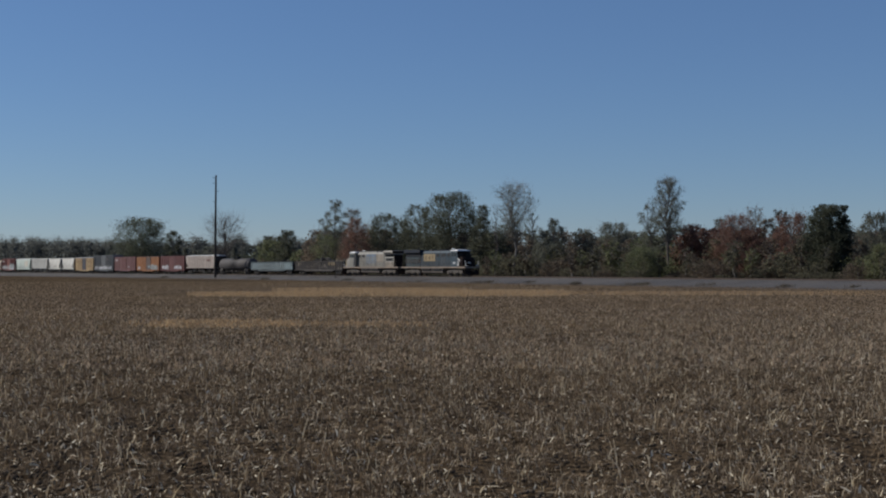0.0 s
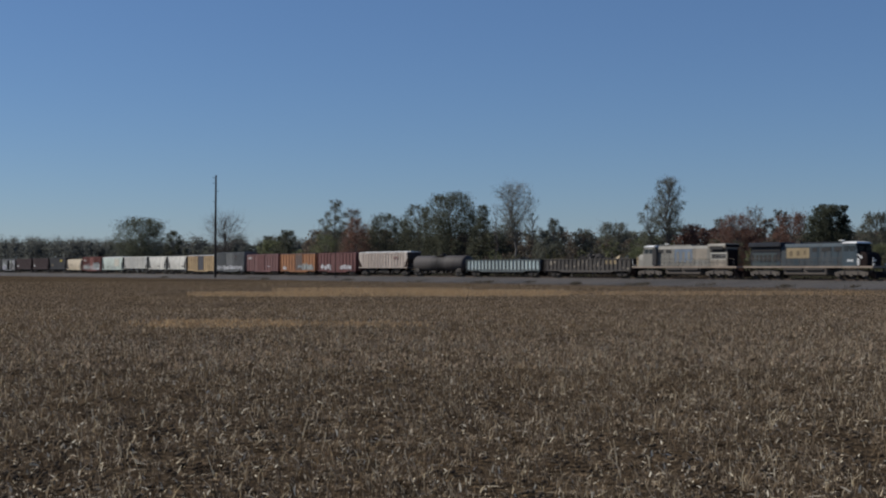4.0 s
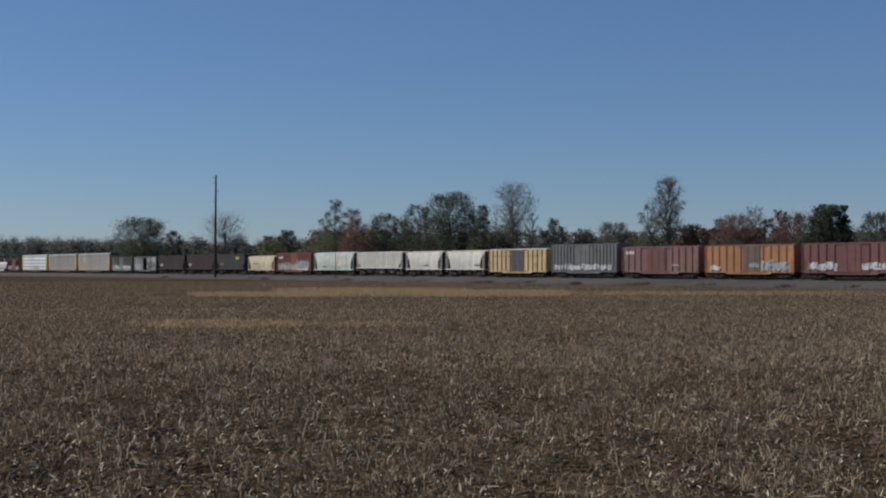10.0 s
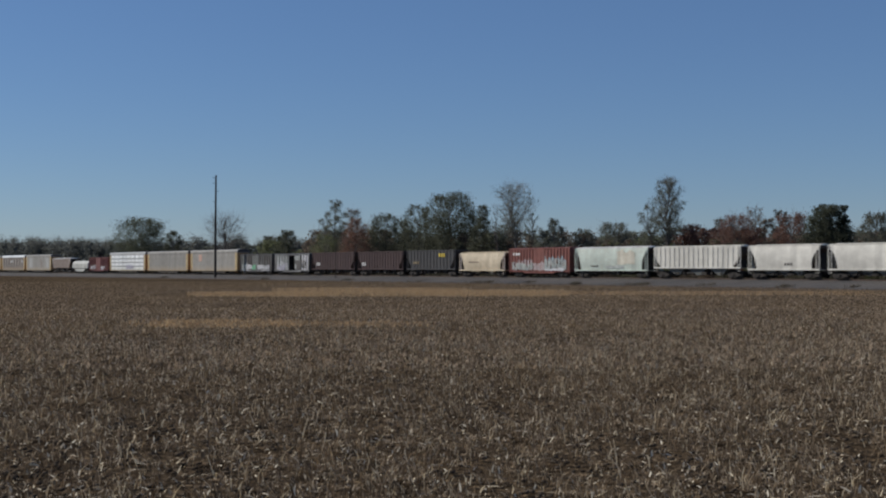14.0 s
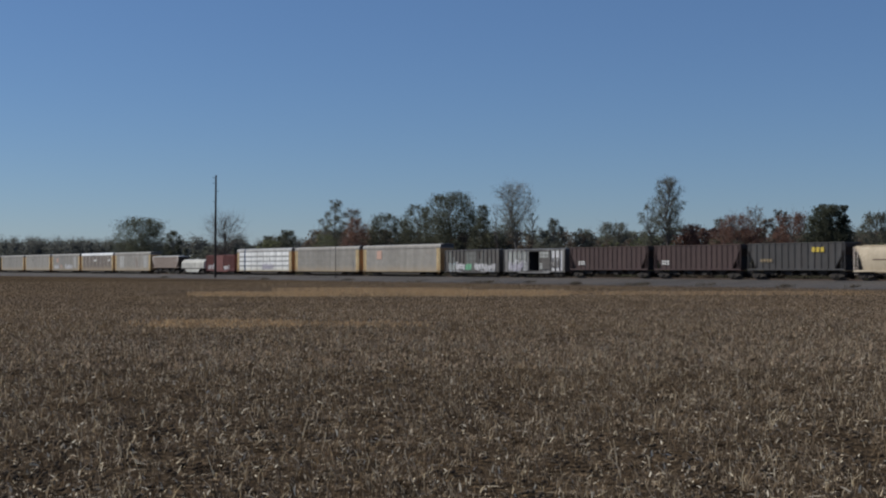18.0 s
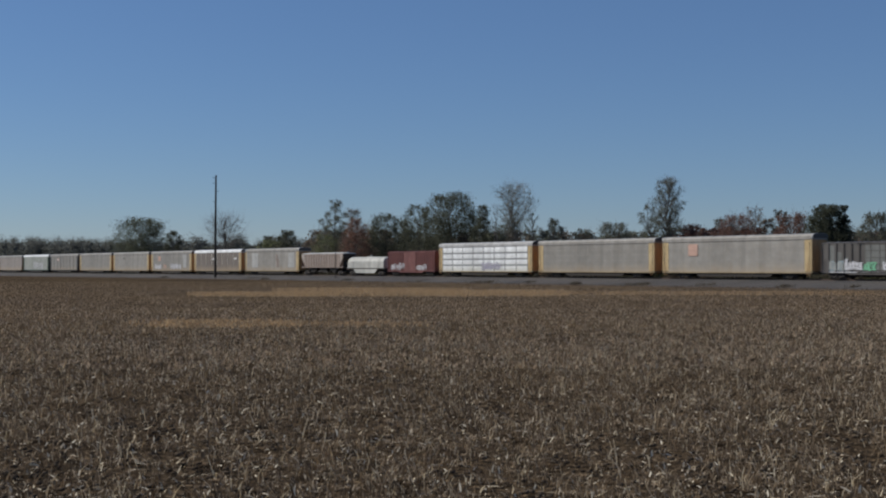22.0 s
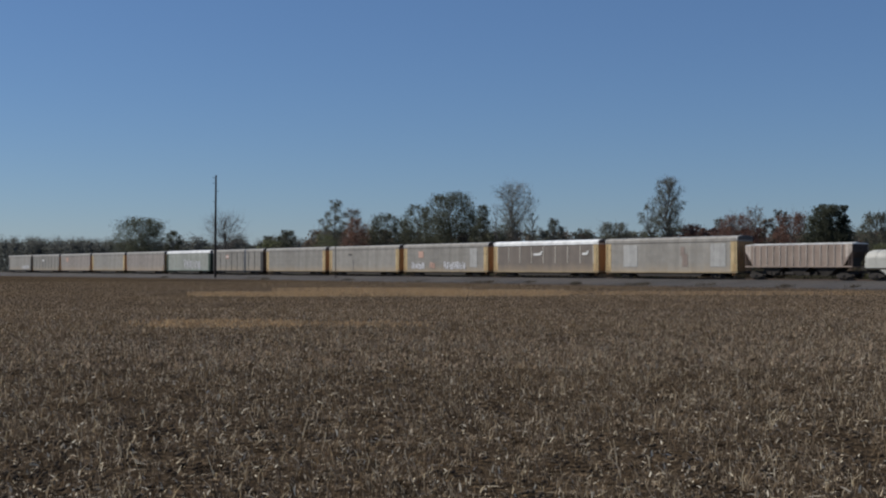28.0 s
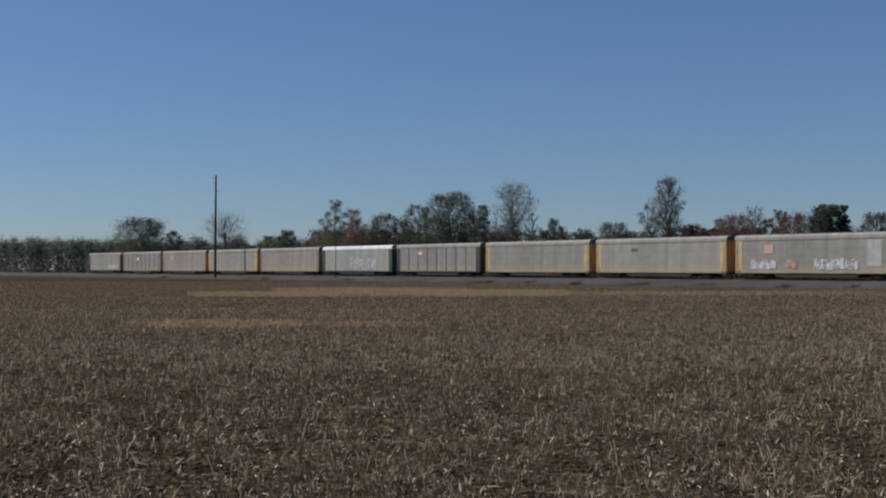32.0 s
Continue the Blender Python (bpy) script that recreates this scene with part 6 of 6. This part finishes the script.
# filling trees and bushes of the row, as copies of a few grown ones
stock = []
for k, (kind, leaf, h, w, n, label) in enumerate((("round", "grey", 9, 6.5, 1500, "grey-green tree in the tree line"), ("round", "brown", 8.5, 6, 1300, "brown autumn tree in the tree line"),
                                                  ("cone", "grey", 9.5, 5, 1300, "dull green tree in the tree line"), ("round", "red", 8, 6, 1300, "rusty red tree in the tree line"),
                                                  ("vase", "grey", 10, 6, 500, "half-bare tree in the tree line"), ("round", "olive", 7.5, 6, 1400, "olive tree in the tree line"), ("round", "green", 9, 6.5, 1500, "dark green tree in the tree line"))):
    stock.append((tree(kind, h, w, 300 + k, leaf, 0.08, 18, n, 0.55, 0.5, None, 2 if n > 1000 else 6, "tree", label, 1.0, 2.3), h, leaf))
bushes = []
for k, (leaf, label) in enumerate((("olive", "olive bush beside the railway"), ("undergrowth", "dark green bush beside the railway"), ("dry_undergrowth", "dark brown bush beside the railway"), ("undergrowth", "dull green bush beside the railway"), ("dry_undergrowth", "dull brown bush beside the railway"))):
    bushes.append((tree("round", 3.2, 5.5, 400 + k, leaf, 0.02, 16, 800, 0.42, 0.5, None, 0, "bush", label, 1.0, 2.6), leaf))
rnd = random.Random(77)
FILL = []
px = 330.0
while px < 1640:
    off = rnd.uniform(30, 62)
    lo = 440 if px < 480 else 428 if px < 560 else (412 if px < 1000 else 408)
    if not 1494 < px < 1524:
        dip = 22 if 926 < px < 962 or 1008 < px < 1024 else 0      # sky shows low between the trees here
        FILL.append((px + rnd.uniform(-6, 6), lo + dip + rnd.uniform(-8, 14), off))
    px += 15 if px > 540 else 20
used = set()
for px, top, off in FILL:
    zone = [0, 2, 5] if px < 560 else ([2, 6, 6, 1] if px < 900 else ([0, 4, 5, 1] if px < 1190 else [1, 3, 0, 3]))
    src, h0, _l = stock[rnd.choice(zone)]
    s = tall(px, top, off) / h0
    x, y = behind(px, off)
    if src.name not in used:
        used.add(src.name)
        ob = src
        ob.matrix_basis = pose(x, y, 0, 0, 0, rnd.uniform(0, 360))
    else:
        ob = copy_thing(src, pose(x, y, 0, 0, 0, rnd.uniform(0, 360)))
    ob.scale = (s * rnd.uniform(0.9, 1.3),) * 2 + (s,)
# saplings between the trees: thin upright stems with few leaves
young = [tree("vase", 7.0, 2.8, 500 + k, leaf, 0.3, 8, 420, 0.4, 0.5, M_SAPLING, 5, "sapling", label, 1.2, 1.6) for k, (leaf, label) in enumerate((("undergrowth", "thin dull green sapling beside the railway"), ("dry_undergrowth", "thin brown half-bare sapling beside the railway"), ("olive", "thin olive sapling beside the railway")))]
px = 850.0
k = 0
while px < 1640:
    x, y = behind(px, rnd.uniform(14, 32))
    src = young[k % 3 if px > 950 else k % 2]
    place = pose(x, y, 0, 0, 0, rnd.uniform(0, 360))
    if k < 3:
        src = young[k]
        src.matrix_basis = place
        ob = src
    else:
        ob = copy_thing(src, place)
    size = rnd.uniform(0.65, 1.15)
    ob.scale = (size * 1.1, size * 1.1, size)
    px += rnd.uniform(9, 24)
    k += 1
px = 440.0
k = 0
while px < 1640:
    off = rnd.uniform(12, 34)
    x, y = behind(px, off)
    zone = [0, 0, 1] if 1110 < px < 1180 or px > 1525 else ([1, 2, 1] if px < 1000 else [4, 1, 2, 1, 3])
    src, _l = bushes[rnd.choice(zone)]
    if src.name not in used:
        used.add(src.name)
        ob = src
        ob.matrix_basis = pose(x, y, 0, 0, 0, rnd.uniform(0, 360))
    else:
        ob = copy_thing(src, pose(x, y, 0, 0, 0, rnd.uniform(0, 360)))
    s = rnd.uniform(0.4, 0.9) if rnd.random() < 0.7 else rnd.uniform(0.9, 1.6)
    ob.scale = (s * 0.9, s * 0.9, s)
    px += rnd.uniform(9, 16)
    k += 1
for src, *_ in stock + bushes:
    if src.name not in used:
        x, y = behind(rnd.uniform(700, 1500), 70)
        src.matrix_basis = pose(x, y, 0)

# far woods: many crowns in one mass behind the row
rng = np.random.default_rng(9)
crowns = 1150
s = rng.uniform(-1450, 380, crowns)
thin = (s < -330) | (rng.random(crowns) < 0.65)      # gaps of sky open towards the near end of the row
s = s[thin]
crowns = len(s)
off = rng.uniform(68, 150, crowns) + np.clip(-s - 500, 0, 900) * 0.05
ridge = np.array([noise.noise((float(a) * 0.02, 0.3, 5.0)) + 0.5 * noise.noise((float(a) * 0.08, 2.3, 1.0)) for a in s])
top = 9.6 + 2.6 * ridge + np.clip((-s - 330) / 120, 0, 1) * 6.6 + np.clip((-s - 600) / 220, 0, 1) * 7.0 + rng.normal(scale=0.6, size=crowns)
per = 160
C = np.array(NRM)[None, :] * (TRACK_D + off)[:, None] + np.array(FWD)[None, :] * s[:, None]
m = crowns * per
d = rng.normal(size=(m, 3))
d /= np.linalg.norm(d, axis=1)[:, None]
wide_ = np.repeat(rng.uniform(2.6, 4.6, crowns), per)
high = np.repeat(top, per)
crown_part = rng.random(m) < 0.7
# rounded heads, over a filling of lower growth
reach = rng.uniform(0.55, 1.0, m)
P = np.repeat(C, per, 0)
P[:, 0] += d[:, 0] * wide_ * reach
P[:, 1] += d[:, 1] * wide_ * reach
P[:, 2] = np.where(crown_part, high * 0.72 + d[:, 2] * high * 0.27 * reach, high * 0.8 * rng.random(m))
P[:, 2] = np.maximum(P[:, 2], 0.1)
N = d * 0.9 + rng.normal(scale=0.25, size=P.shape) + np.array((-0.4 * NRM.x - 0.2, -0.4 * NRM.y, 0.4))
N /= np.linalg.norm(N, axis=1)[:, None]
# leaf tones are raised and evened to carry the distance haze
woods = quads("far_woods", P, N, rng.uniform(0.55, 0.95, m) * np.where(crown_part, 1.0, 2.2), leafy("hazed_woodland_leaves", (0.100, 0.106, 0.096), (0.116, 0.122, 0.110)), None, 1.0, rng)
tagged(woods, "distant grey-green woodland on the horizon", "woods", kind="stuff")

# ---------------------------------------------------------------- tall pole
pole = new("utility_pole")
tagged(pole, "tall dark wooden pole with small pegs beside the railway", "pole")
PZ = 302.0
pole.matrix_basis = pose((381 - 784) / 2293 * PZ, PZ, 0)
bm = B()
tube(bm, (0, 0, -0.4), (0.02, 0, 12), 0.30, 0.25, 10)
tube(bm, (0.02, 0, 12), (0.12, 0, 24.2), 0.25, 0.18, 10)
part("shaft", bm, M_POLE, pole)
for z, sx in ((22.3, -1), (20.4, 1), (18.0, -1), (15.6, 1), (23.6, -1)):
    bm = B()
    tube(bm, (0.1, 0, z), (0.1 + sx * 0.7, 0, z + 0.05), 0.05, 0.04, 5)
    tube(bm, (0.1 + sx * 0.65, 0, z), (0.1 + sx * 0.65, 0, z + 0.2), 0.06, 0.05, 6)
    part("peg", bm, M_POLE, pole)

# thin post between the field and the track
x, y = behind(594, -4.0)
post = new("trackside_post")
tagged(post, "thin dark metal post beside the track", "post")
post.matrix_basis = pose(x, y, 0)
bm = B()
tube(bm, (0, 0, 0.4), (0, 0, 7.0), 0.075, 0.06, 8)
part("shaft", bm, M_POLE, post)
bm = B()
hull(bm, [(0.2, -0.25, 0.25, 0.25), (0.7, -0.2, 0.2, 0.2)])
part("footing", bm, M_GRAVEL, post)

# ---------------------------------------------------------------- field: stubble, chaff, grass strips
M_STALK = straw("corn_stubble", [(0.0, (0.135, 0.100, 0.065)), (0.5, (0.32, 0.242, 0.16)), (0.78, (0.58, 0.465, 0.32)), (1.0, (0.96, 0.87, 0.68))], 0.6, 0.5)
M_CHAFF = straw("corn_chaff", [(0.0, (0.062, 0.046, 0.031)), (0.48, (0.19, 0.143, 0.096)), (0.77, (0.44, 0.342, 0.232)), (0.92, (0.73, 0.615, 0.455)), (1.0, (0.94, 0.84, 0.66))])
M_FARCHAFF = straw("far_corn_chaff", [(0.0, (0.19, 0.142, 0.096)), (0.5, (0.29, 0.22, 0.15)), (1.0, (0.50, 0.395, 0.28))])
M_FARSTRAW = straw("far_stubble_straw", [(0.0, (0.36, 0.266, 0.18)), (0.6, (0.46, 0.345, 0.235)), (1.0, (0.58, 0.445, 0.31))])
M_DRYGRASS = straw("dry_grass", [(0.0, (0.38, 0.25, 0.135)), (0.5, (0.52, 0.35, 0.19)), (1.0, (0.65, 0.46, 0.26))])


def build_mesh(name, co, face_idx, material, label, category):
    """co: (n, k, 3) vertices of n alike pieces; face_idx: quads of one piece."""
    n, k, _ = co.shape
    f = np.array(face_idx, dtype=np.int32)
    q = f.shape[1]
    loops = (f[None] + (np.arange(n, dtype=np.int32) * k)[:, None, None]).reshape(-1)
    me = bpy.data.meshes.new(name)
    me.vertices.add(n * k)
    me.vertices.foreach_set("co", co.astype(np.float32).ravel())
    me.loops.add(len(loops))
    me.loops.foreach_set("vertex_index", loops)
    me.polygons.add(len(loops) // q)
    me.polygons.foreach_set("loop_start", np.arange(0, len(loops), q, dtype=np.int32))
    me.update(calc_edges=True)
    me.materials.append(material)
    return tagged(new(name, me), label, category, kind="stuff")


def in_field(x, y, margin=11.0):
    return x * NRM.x + y * NRM.y < TRACK_D - margin


def patchy(rng, x, y, bare=1.2):
    """Which of the points stay: the cover thins out over bare patches of soil."""
    f = np.array([0.9 * noise.noise((a * 1.5, b * 0.8, 2.0)) + 0.6 * noise.noise((a * 0.4, b * 0.2, 7.0)) for a, b in zip(x.tolist(), y.tolist())])
    thin = np.clip(1.0 + 0.75 * np.minimum(0.0, x / y + 0.05) + 0.5 * np.maximum(0.0, x / y - 0.1), 0.6, 1.2)      # the stand is thinner on one side
    return rng.random(len(x)) < np.clip(0.68 + 1.1 * bare * f, 0.03, 1.0) * thin


def sow(rng, n, zmin, zmax, half, power):
    """n points of the wedge that the camera overlooks, denser near it."""
    u = rng.random(n)
    y = (zmin ** power + u * (zmax ** power - zmin ** power)) ** (1 / power)
    x = y * rng.uniform(-half, half, n)
    return x, y


rng = np.random.default_rng(21)
# stalks: standing in rows
x, y = sow(rng, 50000, 9.0, 62.0, 0.39, 1.2)
ra = radians(84)
across = x * math.cos(ra) + y * math.sin(ra)
along = -x * math.sin(ra) + y * math.cos(ra)
across = np.round(across / 0.762) * 0.762 + rng.normal(scale=0.09, size=len(x))
x, y = across * math.cos(ra) - along * math.sin(ra), across * math.sin(ra) + along * math.cos(ra)
keep = in_field(x, y) & patchy(rng, x, y)
x, y = x[keep], y[keep]
n = len(x)
h = rng.uniform(0.04, 0.20, n) * (0.7 + 0.5 * rng.random(n))
r = rng.uniform(0.0035, 0.0085, n)
lean = rng.normal(scale=0.45, size=(n, 2))
bend = rng.normal(scale=0.55, size=(n, 2))
co = np.zeros((n, 9, 3))
p0 = np.stack([x, y, np.full(n, -0.06)], 1)
p1 = p0 + np.stack([lean[:, 0] * h * 0.5, lean[:, 1] * h * 0.5, h * 0.55 + 0.05], 1)
p2 = p1 + np.stack([(lean[:, 0] + bend[:, 0]) * h * 0.5, (lean[:, 1] + bend[:, 1]) * h * 0.5, h * 0.5], 1)
for lvl, (p, k) in enumerate(((p0, 1.15), (p1, 1.0), (p2, 0.85))):
    for j in range(3):
        ang = j * math.tau / 3
        co[:, lvl * 3 + j] = p + np.stack([r * k * math.cos(ang), r * k * math.sin(ang), np.zeros(n)], 1)
faces = [(l * 3 + j, l * 3 + (j + 1) % 3, l * 3 + 3 + (j + 1) % 3, l * 3 + 3 + j) for l in (0, 1) for j in range(3)]
build_mesh("corn_stubble", co, faces, M_STALK, "cut corn stalks standing in rows", "stubble")


def blades(name, x, y, z, length, width, pitch, material, label, category):
    """Curved leaves and husks: two quads each."""
    n = len(x)
    az = rng.uniform(0, math.tau, n)
    d = np.stack([np.cos(az) * np.cos(pitch), np.sin(az) * np.cos(pitch), np.sin(pitch)], 1)
    side = np.stack([-np.sin(az), np.cos(az), rng.normal(scale=0.4, size=n)], 1) * (width / 2)[:, None]
    p0 = np.stack([x, y, z], 1)
    p1 = p0 + d * (length * 0.5)[:, None]
    d2 = d + np.stack([rng.normal(scale=0.3, size=n), rng.normal(scale=0.3, size=n), -rng.uniform(0.0, 0.5, n)], 1)
    p2 = p1 + d2 * (length * 0.5)[:, None]
    p2[:, 2] = np.maximum(p2[:, 2], -0.01)
    co = np.stack([p0 - side, p0 + side, p1 - side, p1 + side, p2 - side * 0.3, p2 + side * 0.3], 1)
    return build_mesh(name, co, [(0, 1, 3, 2), (2, 3, 5, 4)], material, label, category)


# chaff: leaves, husks and broken stalks lying about
def towards_rows(x, y, share, spread):
    """Draws a share of the points to the lines of the old corn rows."""
    across = x * math.cos(ra) + y * math.sin(ra)
    along = -x * math.sin(ra) + y * math.cos(ra)
    near = np.round(across / 0.762) * 0.762 + rng.normal(scale=spread, size=len(x))
    across = np.where(rng.random(len(x)) < share, near, across)
    return across * math.cos(ra) - along * math.sin(ra), across * math.sin(ra) + along * math.cos(ra)


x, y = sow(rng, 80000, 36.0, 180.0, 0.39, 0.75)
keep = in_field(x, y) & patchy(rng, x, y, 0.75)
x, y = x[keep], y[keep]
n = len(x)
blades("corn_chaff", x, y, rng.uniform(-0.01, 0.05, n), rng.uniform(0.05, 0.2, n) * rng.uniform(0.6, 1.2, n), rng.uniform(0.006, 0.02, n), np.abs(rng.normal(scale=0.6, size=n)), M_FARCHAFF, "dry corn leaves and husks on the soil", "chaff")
x, y = sow(rng, 110000, 9.0, 44.0, 0.39, 1.15)
x, y = towards_rows(x, y, 0.5, 0.15)
keep = patchy(rng, x, y, 1.4)
x, y = x[keep], y[keep]
n = len(x)
blades("corn_chaff", x, y, rng.uniform(-0.01, 0.05, n), rng.uniform(0.03, 0.12, n) * rng.uniform(0.6, 1.3, n), rng.uniform(0.005, 0.014, n), np.abs(rng.normal(scale=0.6, size=n)), M_CHAFF, "crumpled corn leaves and husks heaped along the rows", "chaff")

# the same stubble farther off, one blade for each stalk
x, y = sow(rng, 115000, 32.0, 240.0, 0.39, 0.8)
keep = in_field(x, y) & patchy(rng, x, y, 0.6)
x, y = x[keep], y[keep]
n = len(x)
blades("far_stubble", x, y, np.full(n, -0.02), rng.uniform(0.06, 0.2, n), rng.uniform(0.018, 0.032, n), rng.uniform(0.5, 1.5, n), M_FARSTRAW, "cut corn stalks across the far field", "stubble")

# clods of turned dark soil between the rows
x, y = sow(rng, 22000, 9.0, 50.0, 0.39, 1.0)
keep = ~patchy(rng, x, y, 1.2)
x, y = x[keep], y[keep]
n = len(x)
size = rng.uniform(0.012, 0.04, n) * rng.uniform(0.6, 1.3, n)
co = np.zeros((n, 8, 3))
for j in range(8):
    c = np.array([(-1, 1)[j & 1], (-1, 1)[(j >> 1) & 1], (-0.5, 0.8)[j >> 2]])
    co[:, j] = np.stack([x, y, size * 0.25], 1) + size[:, None] * c * rng.uniform(0.45, 1.1, (n, 3)) * np.array([1, 1, 0.65])
M_CLOD = plain("dark_soil_clods", (0.078, 0.061, 0.045), 0.95, 0.0, 0.4, 6.0, 0.0)
build_mesh("soil_clods", co, [(0, 2, 3, 1), (4, 5, 7, 6), (0, 1, 5, 4), (2, 6, 7, 3), (0, 4, 6, 2), (1, 3, 7, 5)], M_CLOD, "dark clods of soil between the stubble", "soil")

# small litter lying flat near by
x, y = sow(rng, 30000, 9.0, 48.0, 0.39, 1.2)
keep = patchy(rng, x, y, 0.8)
x, y = x[keep], y[keep]
n = len(x)
blades("corn_litter", x, y, rng.uniform(-0.005, 0.03, n), rng.uniform(0.03, 0.13, n), rng.uniform(0.006, 0.016, n), np.abs(rng.normal(scale=0.35, size=n)), M_CHAFF, "small broken corn husks on the soil", "chaff")

# bleached husks, their pale colour carrying the sun's glints
x, y = sow(rng, 12000, 9.0, 80.0, 0.39, 1.0)
n = len(x)
M_HUSK = straw("bleached_husk", [(0.0, (0.55, 0.45, 0.29)), (1.0, (0.95, 0.85, 0.66))], 0.85, 0.25)
blades("bleached_husks", x, y, rng.uniform(0.0, 0.09, n), rng.uniform(0.03, 0.14, n), rng.uniform(0.007, 0.02, n), np.abs(rng.normal(scale=0.7, size=n)), M_HUSK, "bleached corn husks with sun glints painted into their colour", "chaff")

# dry grass strips, thinning towards their edges
gx, gy = [], []
for px0, px1, z0, z1, cnt in ((330, 600, 112, 138, 5200), (480, 830, 111, 168, 13000), (720, 1010, 112, 150, 8500), (880, 1568, 116, 142, 4200), (280, 530, 53.5, 62.5, 1300), (215, 330, 54, 61, 200), (480, 760, 54.5, 60.5, 550)):
    pz = z0 + (z1 - z0) * rng.beta(1.8, 1.8, cnt)
    pp = px0 + (px1 - px0) * rng.beta(1.5, 1.5, cnt)
    gx.append((pp - 784) / 2293 * pz)
    gy.append(pz)
gx, gy = np.concatenate(gx), np.concatenate(gy)
keep = in_field(gx, gy, 9.0)
gx, gy = gx[keep], gy[keep]
n = len(gx)
blades("dry_grass", gx, gy, np.zeros(n), rng.uniform(0.08, 0.24, n), rng.uniform(0.02, 0.05, n), rng.uniform(0.5, 1.5, n), M_DRYGRASS, "yellow dry grass strips in the field", "grass")

# low brown growth along the foot of the embankment
M_BROWNWEED = straw("brown_low_weed", [(0.0, (0.07, 0.048, 0.033)), (0.6, (0.17, 0.118, 0.078)), (1.0, (0.30, 0.215, 0.135))])
bs = -420 + 560 * rng.random(15000) ** 0.6
bo = TRACK_D - 9.6 + rng.normal(scale=0.75, size=len(bs)) - 0.3
bx, by = NRM.x * bo + FWD.x * bs, NRM.y * bo + FWD.y * bs
blades("low_weeds", bx, by, np.full(len(bs), -0.02), rng.uniform(0.12, 0.4, len(bs)), rng.uniform(0.02, 0.05, len(bs)), rng.uniform(0.4, 1.5, len(bs)), M_BROWNWEED, "low brown weeds between the field and the gravel", "weeds")

# dark brush on the far side of the track
M_BRUSH = straw("dark_trackside_brush", [(0.0, (0.020, 0.019, 0.013)), (0.6, (0.036, 0.033, 0.022)), (1.0, (0.06, 0.05, 0.032))])
bs = -460 + 600 * rng.random(13000) ** 0.6
bo = TRACK_D + rng.uniform(6.0, 9.5, len(bs))
bx, by = NRM.x * bo + FWD.x * bs, NRM.y * bo + FWD.y * bs
tallness = 0.75 + 0.4 * np.array([noise.noise((float(a) * 0.15, 4.0, 1.0)) for a in bs])
blades("trackside_brush", bx, by, np.full(len(bs), -0.05), rng.uniform(0.9, 2.2, len(bs)) * tallness, rng.uniform(0.14, 0.34, len(bs)), rng.uniform(0.7, 1.5, len(bs)), M_BRUSH, "dark low brush along the far side of the track", "brush")

# weeds at the foot of the embankment
M_WEED = straw("dry_weed", [(0.0, (0.06, 0.05, 0.035)), (0.6, (0.12, 0.10, 0.07)), (1.0, (0.18, 0.15, 0.10))])
wx, wy = [], []
for k, (px, w) in enumerate(((293, 1.6), (451, 2.4), (470, 1.5), (619, 2.2), (747, 3.0), (852, 3.4), (868, 1.8), (941, 1.5), (1126, 3.0), (1140, 1.6), (1254, 2.6), (1020, 1.2), (1390, 1.5), (1512, 1.2))):
    x, y = behind(px, -8.0 + 0.8 * math.sin(k * 2.1))
    wx.append(x + rng.normal(scale=w * 0.35, size=160))
    wy.append(y + rng.normal(scale=w * 0.25, size=160))
wx, wy = np.concatenate(wx), np.concatenate(wy)
m = len(wx)
blades("weeds", wx, wy, np.full(m, 0.05), rng.uniform(0.3, 0.75, m), rng.uniform(0.03, 0.07, m), rng.uniform(0.6, 1.5, m), M_WEED, "dark dry weeds at the foot of the embankment", "weeds")


motions()
